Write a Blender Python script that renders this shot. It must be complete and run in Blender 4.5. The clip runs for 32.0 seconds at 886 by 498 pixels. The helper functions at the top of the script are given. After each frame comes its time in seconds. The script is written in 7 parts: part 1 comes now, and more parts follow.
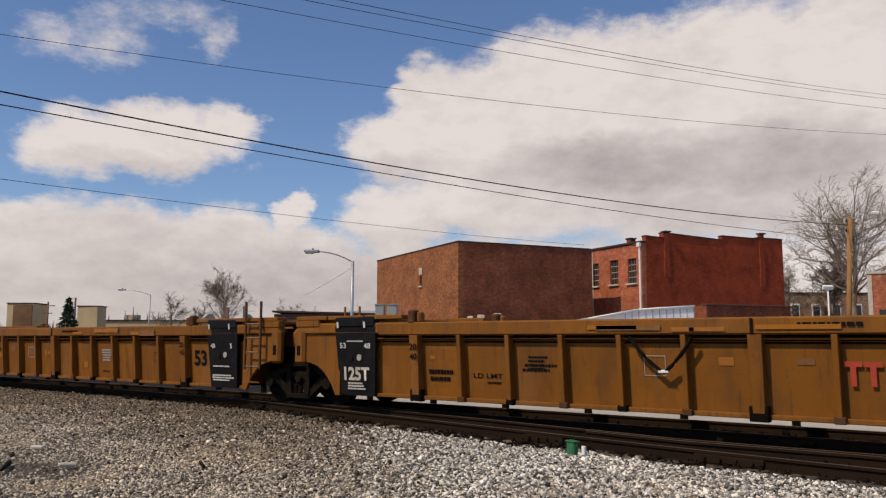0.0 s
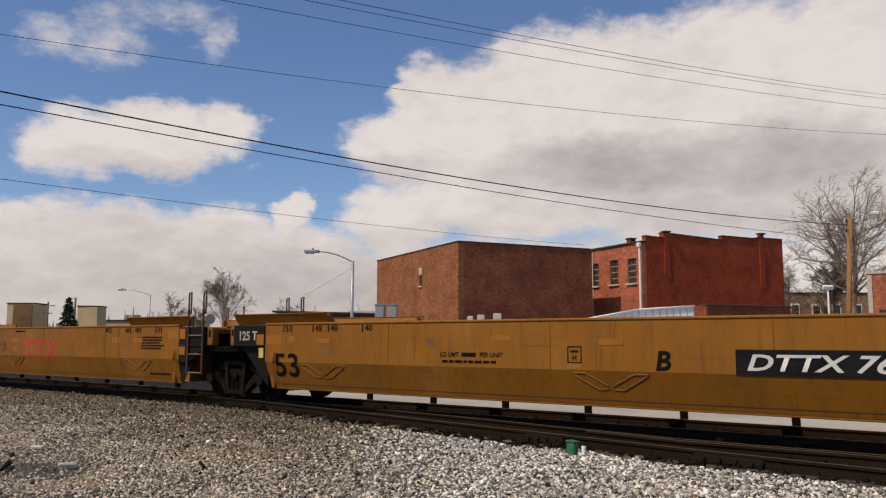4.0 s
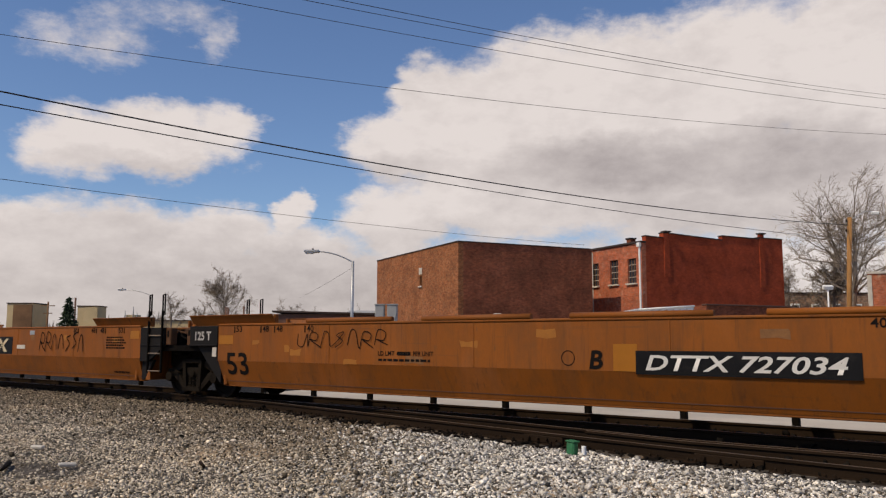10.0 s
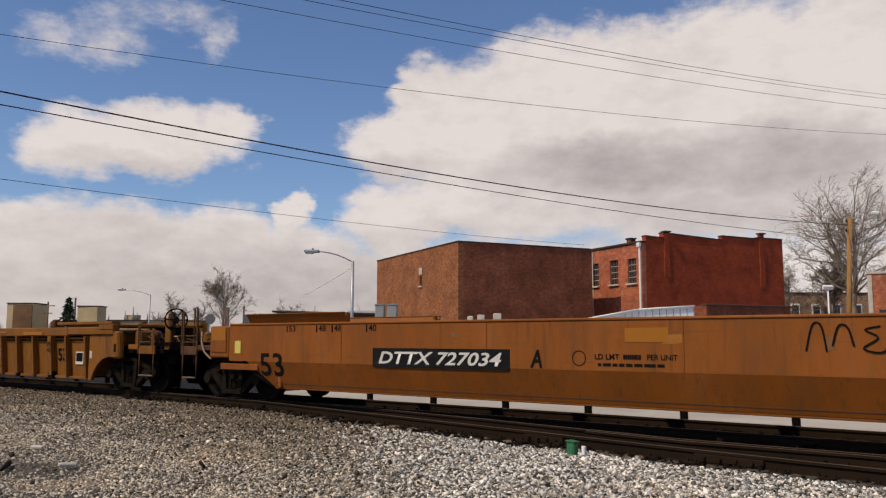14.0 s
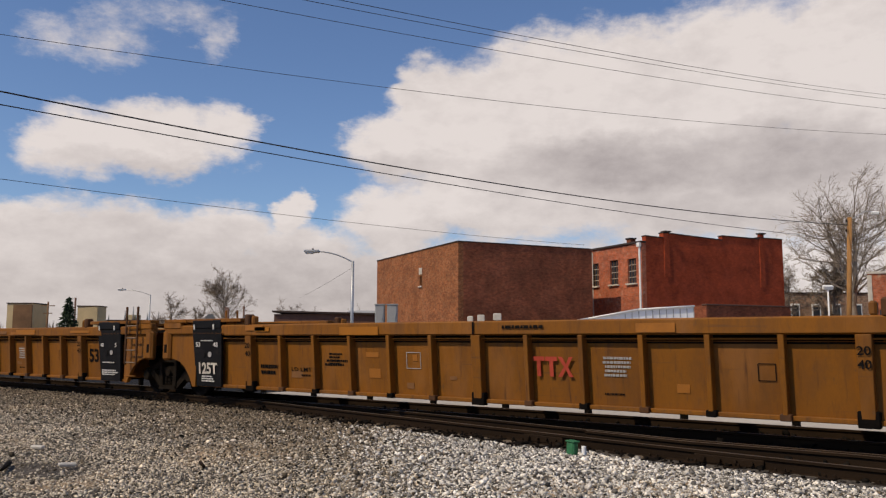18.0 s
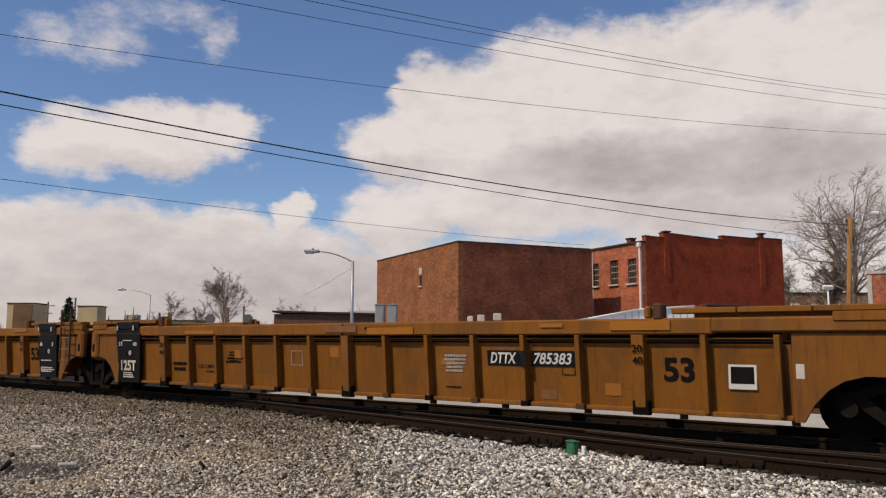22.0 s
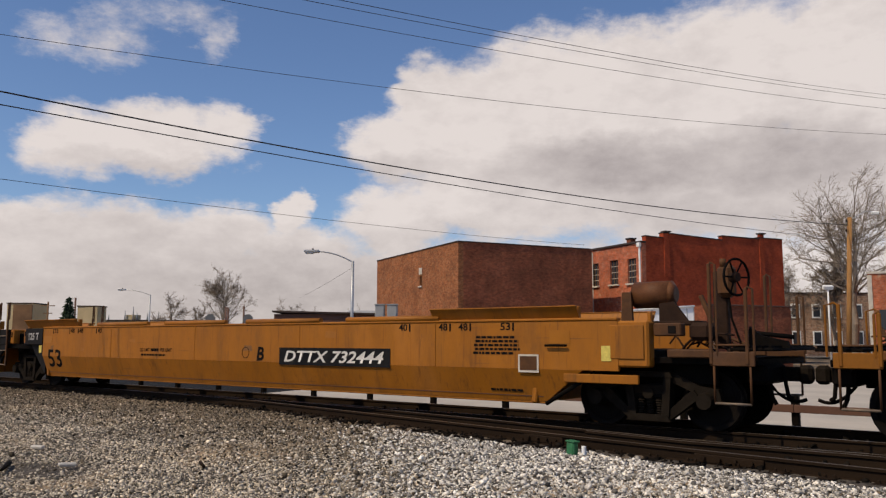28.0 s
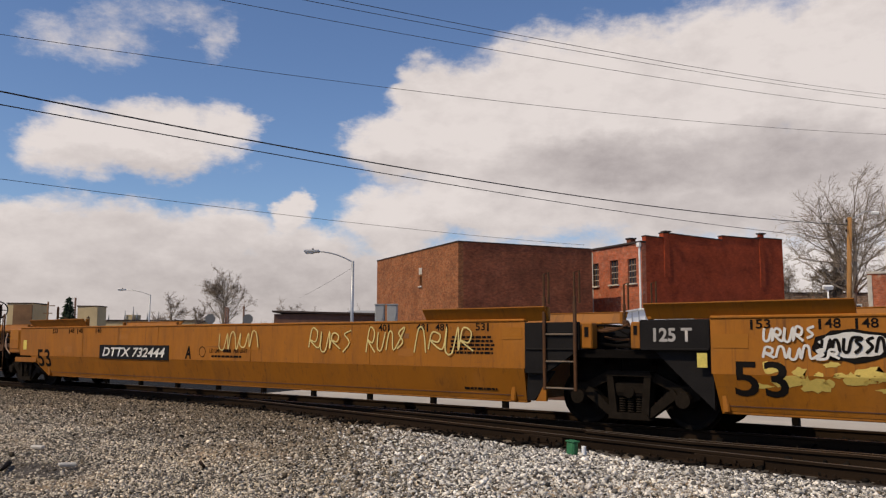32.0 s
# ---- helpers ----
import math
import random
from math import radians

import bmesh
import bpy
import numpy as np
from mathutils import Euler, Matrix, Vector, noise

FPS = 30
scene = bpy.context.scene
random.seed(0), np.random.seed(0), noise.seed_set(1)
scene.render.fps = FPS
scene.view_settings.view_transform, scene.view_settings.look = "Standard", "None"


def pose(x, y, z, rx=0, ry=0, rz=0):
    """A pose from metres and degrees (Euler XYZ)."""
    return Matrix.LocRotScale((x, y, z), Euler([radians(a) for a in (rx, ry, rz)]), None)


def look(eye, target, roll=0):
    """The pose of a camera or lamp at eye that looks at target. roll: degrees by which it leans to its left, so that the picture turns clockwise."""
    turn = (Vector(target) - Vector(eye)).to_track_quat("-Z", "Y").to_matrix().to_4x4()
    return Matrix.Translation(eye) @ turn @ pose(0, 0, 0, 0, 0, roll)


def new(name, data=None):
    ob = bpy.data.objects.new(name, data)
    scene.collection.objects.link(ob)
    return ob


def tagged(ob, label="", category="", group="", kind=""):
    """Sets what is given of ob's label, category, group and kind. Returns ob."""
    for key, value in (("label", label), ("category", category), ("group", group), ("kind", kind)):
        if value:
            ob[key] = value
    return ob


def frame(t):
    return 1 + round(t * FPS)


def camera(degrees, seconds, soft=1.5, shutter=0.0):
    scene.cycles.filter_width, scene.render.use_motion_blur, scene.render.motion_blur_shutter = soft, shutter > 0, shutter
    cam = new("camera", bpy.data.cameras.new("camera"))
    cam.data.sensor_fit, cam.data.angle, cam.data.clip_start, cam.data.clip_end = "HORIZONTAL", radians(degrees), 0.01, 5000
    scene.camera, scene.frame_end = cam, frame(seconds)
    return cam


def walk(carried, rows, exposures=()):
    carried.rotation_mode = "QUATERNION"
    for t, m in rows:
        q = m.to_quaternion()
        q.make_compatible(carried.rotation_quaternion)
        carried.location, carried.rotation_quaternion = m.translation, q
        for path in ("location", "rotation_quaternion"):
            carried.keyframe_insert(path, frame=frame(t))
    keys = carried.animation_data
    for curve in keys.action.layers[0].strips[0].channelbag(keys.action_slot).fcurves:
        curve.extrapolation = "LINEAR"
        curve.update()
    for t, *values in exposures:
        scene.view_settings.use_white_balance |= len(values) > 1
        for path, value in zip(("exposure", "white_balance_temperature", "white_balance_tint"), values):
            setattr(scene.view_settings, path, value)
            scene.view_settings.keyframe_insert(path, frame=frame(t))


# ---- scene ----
# ---------------- camera ----------------
# x runs along the track (the train's way), y away from the camera, z = 0 is the rail top
EYE = (0.0, 0.0, 1.356)
cam = camera(57.0, 32.0, soft=1.25)
AIM = look(EYE, (-60.711, 78.675, 12.506), 0.144)
walk(cam, [(0.0, AIM), (32.0, AIM)], [(0.0, 0.0, 7400, 10), (32.0, 0.0, 7400, 10)])

TRACK_Y = 13.30          # centre line of the running track
SIDE = 1.50              # half width of a well car


def run(t):
    """How far the train has rolled at t, in metres (0 at 13 s)."""
    d = t - 13.0
    return 10.17 * d - 0.00884 * d * d


# ---------------- world and sun ----------------
SUN_AZ, SUN_EL = -160.0, 50.0      # degrees; azimuth from +y towards +x


def make_world():
    w = bpy.data.worlds.new("sky")
    scene.world = w
    w.use_nodes = True
    nt = w.node_tree
    nt.nodes.clear()
    N, Lk = nt.nodes, nt.links

    def num(op, a, b=None, c=None, clamp=False):
        n = N.new("ShaderNodeMath")
        n.operation, n.use_clamp = op, clamp
        for i, v in enumerate((a, b, c)):
            if v is None:
                continue
            if isinstance(v, (int, float)):
                n.inputs[i].default_value = v
            else:
                Lk.new(v, n.inputs[i])
        return n.outputs[0]

    tc = N.new("ShaderNodeTexCoord")
    sep = N.new("ShaderNodeSeparateXYZ")
    Lk.new(tc.outputs["Generated"], sep.inputs[0])
    az = num("MULTIPLY", num("ARCTAN2", sep.outputs[0], sep.outputs[1]), 57.2958)
    el = num("MULTIPLY", num("ARCSINE", sep.outputs[2]), 57.2958)
    comb = N.new("ShaderNodeCombineXYZ")
    Lk.new(num("MULTIPLY", az, 0.11), comb.inputs[0])
    Lk.new(num("MULTIPLY", el, 0.19), comb.inputs[1])

    def fractal(scale, detail, rough, shift=0.0, dist=0.0):
        n = N.new("ShaderNodeTexNoise")
        n.inputs["Scale"].default_value, n.inputs["Detail"].default_value = scale, detail
        n.inputs["Roughness"].default_value, n.inputs["Distortion"].default_value = rough, dist
        if shift:
            add = N.new("ShaderNodeVectorMath")
            add.inputs[1].default_value = (shift, shift * 0.7, 0)
            Lk.new(comb.outputs[0], add.inputs[0])
            Lk.new(add.outputs[0], n.inputs["Vector"])
        else:
            Lk.new(comb.outputs[0], n.inputs["Vector"])
        return n.outputs["Fac"]

    # billowing: the heaps' outlines are pushed about
    waz = num("ADD", az, num("ADD", num("MULTIPLY", num("SUBTRACT", fractal(1.5, 3, 0.5, 5.2), 0.5), 4.5), num("MULTIPLY", num("SUBTRACT", fractal(6.0, 7, 0.62, 9.1), 0.5), 2.6)))
    wel = num("ADD", el, num("ADD", num("MULTIPLY", num("SUBTRACT", fractal(1.5, 3, 0.5, 1.7), 0.5), 2.6), num("MULTIPLY", num("SUBTRACT", fractal(6.0, 7, 0.62, 2.3), 0.5), 1.8)))

    def bank(shapes):
        total = None
        for a0, e0, sa, se, heft in shapes:
            da = num("DIVIDE", num("SUBTRACT", waz, a0), sa)
            de = num("DIVIDE", num("SUBTRACT", wel, e0), se)
            d2 = num("MULTIPLY_ADD", da, da, num("MULTIPLY", de, de))
            v = num("MULTIPLY", num("SUBTRACT", 1.0, d2), heft)
            total = v if total is None else num("SMOOTH_MAX", total, v, 0.35)
        return total

    # cumulus heaps: azimuth, elevation, half width, half height in degrees
    heaps = bank(CLOUD_HEAPS)
    puff = fractal(1.6, 9, 0.62, dist=0.15)
    wisp = fractal(4.0, 8, 0.7, 3.1)
    rough = num("ADD", num("MULTIPLY", num("SUBTRACT", puff, 0.5), 0.8), num("MULTIPLY", num("SUBTRACT", wisp, 0.5), 0.7))
    field = num("ADD", num("MAXIMUM", heaps, -1.2), rough)
    # a general scatter of cloud over the rest of the sky, and a veil towards the horizon
    scatter = num("MULTIPLY", num("SUBTRACT", fractal(0.55, 7, 0.55, 7.7), 0.62), 6.0)
    away = num("SUBTRACT", num("MULTIPLY", num("ABSOLUTE", num("ADD", az, 37.0)), 0.05), 2.3)
    field = num("MAXIMUM", field, num("ADD", scatter, num("MINIMUM", away, 0.2)))
    veil = num("MULTIPLY_ADD", num("SUBTRACT", 7.5, el), 0.30, num("MULTIPLY", num("SUBTRACT", wisp, 0.5), 1.2))
    field = num("MAXIMUM", field, veil)
    ramp = N.new("ShaderNodeMapRange")
    ramp.interpolation_type = "SMOOTHSTEP"
    Lk.new(field, ramp.inputs["Value"])
    ramp.inputs["From Min"].default_value, ramp.inputs["From Max"].default_value = -0.16, 0.58
    cover = ramp.outputs[0]

    # body shade of the clouds: bright crowns, grey undersides
    under = num("MAXIMUM", bank(CLOUD_SHADE), 0.0)
    mott = num("MULTIPLY_ADD", fractal(4.2, 6, 0.62, 4.4), 0.45, num("MULTIPLY", fractal(1.1, 7, 0.6, 11.3), 0.55))
    shade = num("ADD", num("MULTIPLY", under, 0.74), num("MULTIPLY", num("SUBTRACT", mott, 0.47), 1.5), clamp=True)
    mix = N.new("ShaderNodeMixRGB")
    mix.inputs[1].default_value = (0.735, 0.71, 0.755, 1)
    mix.inputs[2].default_value = (0.37, 0.345, 0.375, 1)
    Lk.new(shade, mix.inputs[0])

    sky = N.new("ShaderNodeTexSky")
    sky.sky_type, sky.sun_disc = "NISHITA", False
    sky.sun_elevation, sky.sun_rotation = radians(SUN_EL), radians(SUN_AZ)
    sky.air_density, sky.dust_density, sky.ozone_density = 1.0, 0.25, 4.6
    scale = N.new("ShaderNodeMixRGB")
    scale.blend_type = "MULTIPLY"
    scale.inputs[0].default_value = 1
    scale.inputs[2].default_value = (SKY_STRENGTH * 0.95, SKY_STRENGTH * 1.07, SKY_STRENGTH * 1.3, 1)
    Lk.new(sky.outputs[0], scale.inputs[1])
    both = N.new("ShaderNodeMixRGB")
    Lk.new(num("MULTIPLY", cover, 0.97), both.inputs[0])
    Lk.new(scale.outputs[0], both.inputs[1])
    Lk.new(mix.outputs[0], both.inputs[2])
    bg = N.new("ShaderNodeBackground")
    out = N.new("ShaderNodeOutputWorld")
    Lk.new(both.outputs[0], bg.inputs[0])
    Lk.new(bg.outputs[0], out.inputs[0])


SKY_STRENGTH = 0.091
CLOUD_HEAPS = [
    (-38.7, 16.6, 3.1, 3.1, 1), (-35.0, 16.3, 4.5, 3.8, 1), (-41.1, 13.5, 3.8, 2.7, 1), (-30.5, 17.3, 5.6, 4.2, 1), (-25.4, 17.4, 6.2, 4.7, 1),
    (-17.5, 16.8, 9.3, 5.9, 1), (-10.6, 17.0, 7.1, 6.5, 1), (-29.0, 13.0, 14.7, 4.3, 1), (-41.0, 8.4, 3.8, 2.8, 1), (-33.0, 9.6, 10.3, 3.2, 1),
    (-19.5, 10.3, 12.6, 4.1, 1), (-10.9, 9.7, 6.4, 4.6, 1), (-62.5, 12.6, 3.8, 2.6, 0.8), (-57.3, 13.3, 5.0, 2.8, 1), (-52.9, 13.8, 2.8, 2.4, 0.8),
    (-64.5, 6.4, 4.5, 3.2, 1), (-58.8, 6.3, 5.6, 3.0, 1), (-53.4, 6.7, 4.4, 2.9, 1), (-48.5, 8.6, 1.9, 1.6, 1), (-47.3, 5.9, 5.4, 2.2, 0.8),
    (-64.2, 19.1, 2.0, 1.2, 0.22), (-61.1, 18.5, 1.6, 1.4, 0.26), (-60.1, 20.3, 1.8, 1.7, 0.16), (-56.9, 21.6, 2.9, 0.9, 0.18), (-53.9, 20.2, 1.1, 1.4, 0.24),
]
CLOUD_SHADE = [
    (-24.3, 11.7, 12.5, 2.9, 1.0), (-14.2, 11.4, 9.5, 3.6, 0.95), (-58.3, 11.2, 7.7, 1.3, 0.5), (-41.1, 11.9, 6.0, 1.2, 0.4), (-58.1, 6.7, 10.5, 2.2, 0.5),
    (-33.0, 7.2, 15.5, 1.4, 0.4), (-45.0, 2.0, 40.0, 6.0, 0.8), (-19.0, 8.5, 18.0, 2.8, 0.6),
]
make_world()

sun = new("sun", bpy.data.lights.new("sun", "SUN"))
sun.data.energy, sun.data.angle, sun.data.color = 2.9, radians(0.8), (1.0, 0.89, 0.73)
_a, _e = radians(SUN_AZ), radians(SUN_EL)
sun.matrix_world = look((0, 0, 50), Vector((0, 0, 50)) - Vector((math.sin(_a) * math.cos(_e), math.cos(_a) * math.cos(_e), math.sin(_e))))


# ---------------- materials ----------------
def mat(name, color, rough=0.7, metal=0.0, vary=0.25, scale=3.0, grain=60.0, bump=0.15, stain=None, amount=0.4, stretch=(1, 1, 1), island=0.0, each=0.0, streak=0.0, spec=0.3):
    """A worn surface: base colour with soft blotches and fine grain, stains of another colour, relief."""
    m = bpy.data.materials.new(name)
    m.use_nodes = True
    nt = m.node_tree
    N, Lk = nt.nodes, nt.links
    b = N["Principled BSDF"]
    b.inputs["Metallic"].default_value = metal
    b.inputs["Specular IOR Level"].default_value = spec
    tc = N.new("ShaderNodeTexCoord")
    mp = N.new("ShaderNodeMapping")
    mp.inputs["Scale"].default_value = stretch
    # every object gets its own stretch of the pattern
    info = N.new("ShaderNodeObjectInfo")
    far = N.new("ShaderNodeMath")
    far.operation = "MULTIPLY"
    far.inputs[1].default_value = 87.0
    Lk.new(info.outputs["Random"], far.inputs[0])
    shift = N.new("ShaderNodeVectorMath")
    Lk.new(tc.outputs["Object"], shift.inputs[0])
    Lk.new(far.outputs[0], shift.inputs[1])
    Lk.new(shift.outputs[0], mp.inputs[0])
    mp2 = N.new("ShaderNodeMapping")
    mp2.inputs["Scale"].default_value = (1.6, 1.6, 0.42)
    Lk.new(shift.outputs[0], mp2.inputs[0])

    def fractal(s, detail=5, r=0.6, vec=None):
        n = N.new("ShaderNodeTexNoise")
        n.inputs["Scale"].default_value, n.inputs["Detail"].default_value, n.inputs["Roughness"].default_value = s, detail, r
        Lk.new((vec or mp).outputs[0], n.inputs["Vector"])
        return n.outputs["Fac"]

    def blend(kind, fac, c1, c2):
        n = N.new("ShaderNodeMixRGB")
        n.blend_type = kind
        for i, v in enumerate((fac, c1, c2)):
            if isinstance(v, (int, float)):
                n.inputs[i].default_value = v
            elif isinstance(v, tuple):
                n.inputs[i].default_value = (*v, 1)
            else:
                Lk.new(v, n.inputs[i])
        return n.outputs[0]

    def spread(v, lo, hi, a, z):
        n = N.new("ShaderNodeMapRange")
        Lk.new(v, n.inputs["Value"])
        for k, x in (("From Min", lo), ("From Max", hi), ("To Min", a), ("To Max", z)):
            n.inputs[k].default_value = x
        return n.outputs[0]

    big, fine = fractal(scale), fractal(grain, 3, 0.7)
    col = blend("MULTIPLY", 1.0, tuple(color), spread(big, 0.25, 0.75, 1 - vary, 1 + vary))
    col = blend("MULTIPLY", 1.0, col, spread(fine, 0.2, 0.8, 1 - vary * 0.6, 1 + vary * 0.6))
    if stain:
        col = blend("MIX", spread(fractal(scale * 2.3, 7, 0.68), 0.52, 0.72, 0.0, amount), col, tuple(stain))
    if streak:
        runs = spread(fractal(1.3, 9, 0.72, mp2), 0.48, 0.78, 0.0, streak)
        col = blend("MIX", runs, col, (0.085, 0.036, 0.012))
        pale = spread(fractal(0.9, 4, 0.6), 0.56, 0.70, 0.0, streak * 0.45)
        col = blend("MIX", pale, col, tuple(min(1.0, c * 1.15 + 0.04) for c in color))
        scuff = spread(fractal(9.0, 8, 0.72), 0.60, 0.68, 0.0, streak * 0.9)
        col = blend("MIX", scuff, col, (0.12, 0.055, 0.02))
        # thin runs of rust down the sheet, scrapes along it
        for size, lo, hi, k, tone in (((11.0, 11.0, 0.7), 0.56, 0.74, 0.75, (0.075, 0.028, 0.010)), ((0.55, 2.0, 16.0), 0.62, 0.72, 0.65, (0.10, 0.045, 0.018)), ((2.2, 2.2, 1.3), 0.55, 0.75, 0.45, (0.11, 0.045, 0.012))):
            mp3 = N.new("ShaderNodeMapping")
            mp3.inputs["Scale"].default_value = size
            Lk.new(shift.outputs[0], mp3.inputs[0])
            col = blend("MIX", spread(fractal(1.0, 6, 0.66, mp3), lo, hi, 0.0, min(1.0, k * (0.35 + streak))), col, tone)
    if island or each:
        src = N.new("ShaderNodeNewGeometry").outputs["Random Per Island"] if island else N.new("ShaderNodeObjectInfo").outputs["Random"]
        k = island or each
        col = blend("MULTIPLY", 1.0, col, spread(src, 0, 1, 1 - k, 1 + k))
    Lk.new(col, b.inputs["Base Color"])
    Lk.new(spread(big, 0.2, 0.8, max(0.05, rough - 0.12), min(1, rough + 0.12)), b.inputs["Roughness"])
    if bump:
        bp = N.new("ShaderNodeBump")
        bp.inputs["Strength"].default_value, bp.inputs["Distance"].default_value = bump, 0.02
        Lk.new(fine, bp.inputs["Height"])
        Lk.new(bp.outputs[0], b.inputs["Normal"])
    return m


def brick_mat(name, c1, c2, mortar, patch=None, rough=1.0):
    m = mat(name, c1, 0.9, vary=0.2, scale=0.7, grain=30, bump=0.1)
    nt = m.node_tree
    N, Lk = nt.nodes, nt.links
    b = N["Principled BSDF"]
    tc = N.new("ShaderNodeTexCoord")
    sep, comb = N.new("ShaderNodeSeparateXYZ"), N.new("ShaderNodeCombineXYZ")
    Lk.new(tc.outputs["Object"], sep.inputs[0])
    add = N.new("ShaderNodeMath")
    Lk.new(sep.outputs[0], add.inputs[0])
    Lk.new(sep.outputs[1], add.inputs[1])
    Lk.new(add.outputs[0], comb.inputs[0])
    Lk.new(sep.outputs[2], comb.inputs[1])
    br = N.new("ShaderNodeTexBrick")
    Lk.new(comb.outputs[0], br.inputs["Vector"])
    for k, v in (("Scale", 1.0), ("Mortar Size", 0.009), ("Brick Width", 0.21), ("Row Height", 0.075), ("Bias", -0.2), ("Mortar Smooth", 0.2)):
        br.inputs[k].default_value = v
    br.inputs["Color1"].default_value, br.inputs["Color2"].default_value, br.inputs["Mortar"].default_value = (*c1, 1), (*c2, 1), (*mortar, 1)
    mul = N.new("ShaderNodeMixRGB")
    mul.blend_type, mul.inputs[0].default_value = "MULTIPLY", 1
    nz = N.new("ShaderNodeTexNoise")
    nz.inputs["Scale"].default_value, nz.inputs["Detail"].default_value, nz.inputs["Roughness"].default_value = 0.6, 10, 0.72
    Lk.new(tc.outputs["Object"], nz.inputs["Vector"])
    rg = N.new("ShaderNodeMapRange")
    Lk.new(nz.outputs["Fac"], rg.inputs["Value"])
    for k, x in (("From Min", 0.3), ("From Max", 0.7), ("To Min", 0.55), ("To Max", 1.45)):
        rg.inputs[k].default_value = x
    Lk.new(br.outputs["Color"], mul.inputs[1])
    Lk.new(rg.outputs[0], mul.inputs[2])
    # single courses and burnt bricks stand out
    n3 = N.new("ShaderNodeTexNoise")
    n3.inputs["Scale"].default_value, n3.inputs["Detail"].default_value, n3.inputs["Roughness"].default_value = 1.0, 5, 0.75
    mp3 = N.new("ShaderNodeMapping")
    mp3.inputs["Scale"].default_value = (3.2, 5.0, 1)
    Lk.new(comb.outputs[0], mp3.inputs[0])
    Lk.new(mp3.outputs[0], n3.inputs["Vector"])
    r3 = N.new("ShaderNodeMapRange")
    Lk.new(n3.outputs["Fac"], r3.inputs["Value"])
    for k, x in (("From Min", 0.36), ("From Max", 0.64), ("To Min", 1 - 0.45 * rough), ("To Max", 1 + 0.55 * rough)):
        r3.inputs[k].default_value = x
    mul2 = N.new("ShaderNodeMixRGB")
    mul2.blend_type, mul2.inputs[0].default_value = "MULTIPLY", 1
    Lk.new(mul.outputs[0], mul2.inputs[1])
    Lk.new(r3.outputs[0], mul2.inputs[2])
    top = mul2.outputs[0]
    if patch:
        mx = N.new("ShaderNodeMixRGB")
        n2 = N.new("ShaderNodeTexNoise")
        n2.inputs["Scale"].default_value, n2.inputs["Detail"].default_value, n2.inputs["Roughness"].default_value = 1.6, 9, 0.7
        Lk.new(tc.outputs["Object"], n2.inputs["Vector"])
        r2 = N.new("ShaderNodeMapRange")
        Lk.new(n2.outputs["Fac"], r2.inputs["Value"])
        for k, x in (("From Min", 0.56), ("From Max", 0.66), ("To Min", 0.0), ("To Max", 0.55)):
            r2.inputs[k].default_value = x
        Lk.new(r2.outputs[0], mx.inputs[0])
        Lk.new(top, mx.inputs[1])
        mx.inputs[2].default_value = (*patch, 1)
        top = mx.outputs[0]
    Lk.new(top, b.inputs["Base Color"])
    bp = N.new("ShaderNodeBump")
    bp.inputs["Strength"].default_value, bp.inputs["Distance"].default_value, bp.invert = 0.5, 0.01, True
    Lk.new(br.outputs["Fac"], bp.inputs["Height"])
    Lk.new(bp.outputs[0], b.inputs["Normal"])
    return m


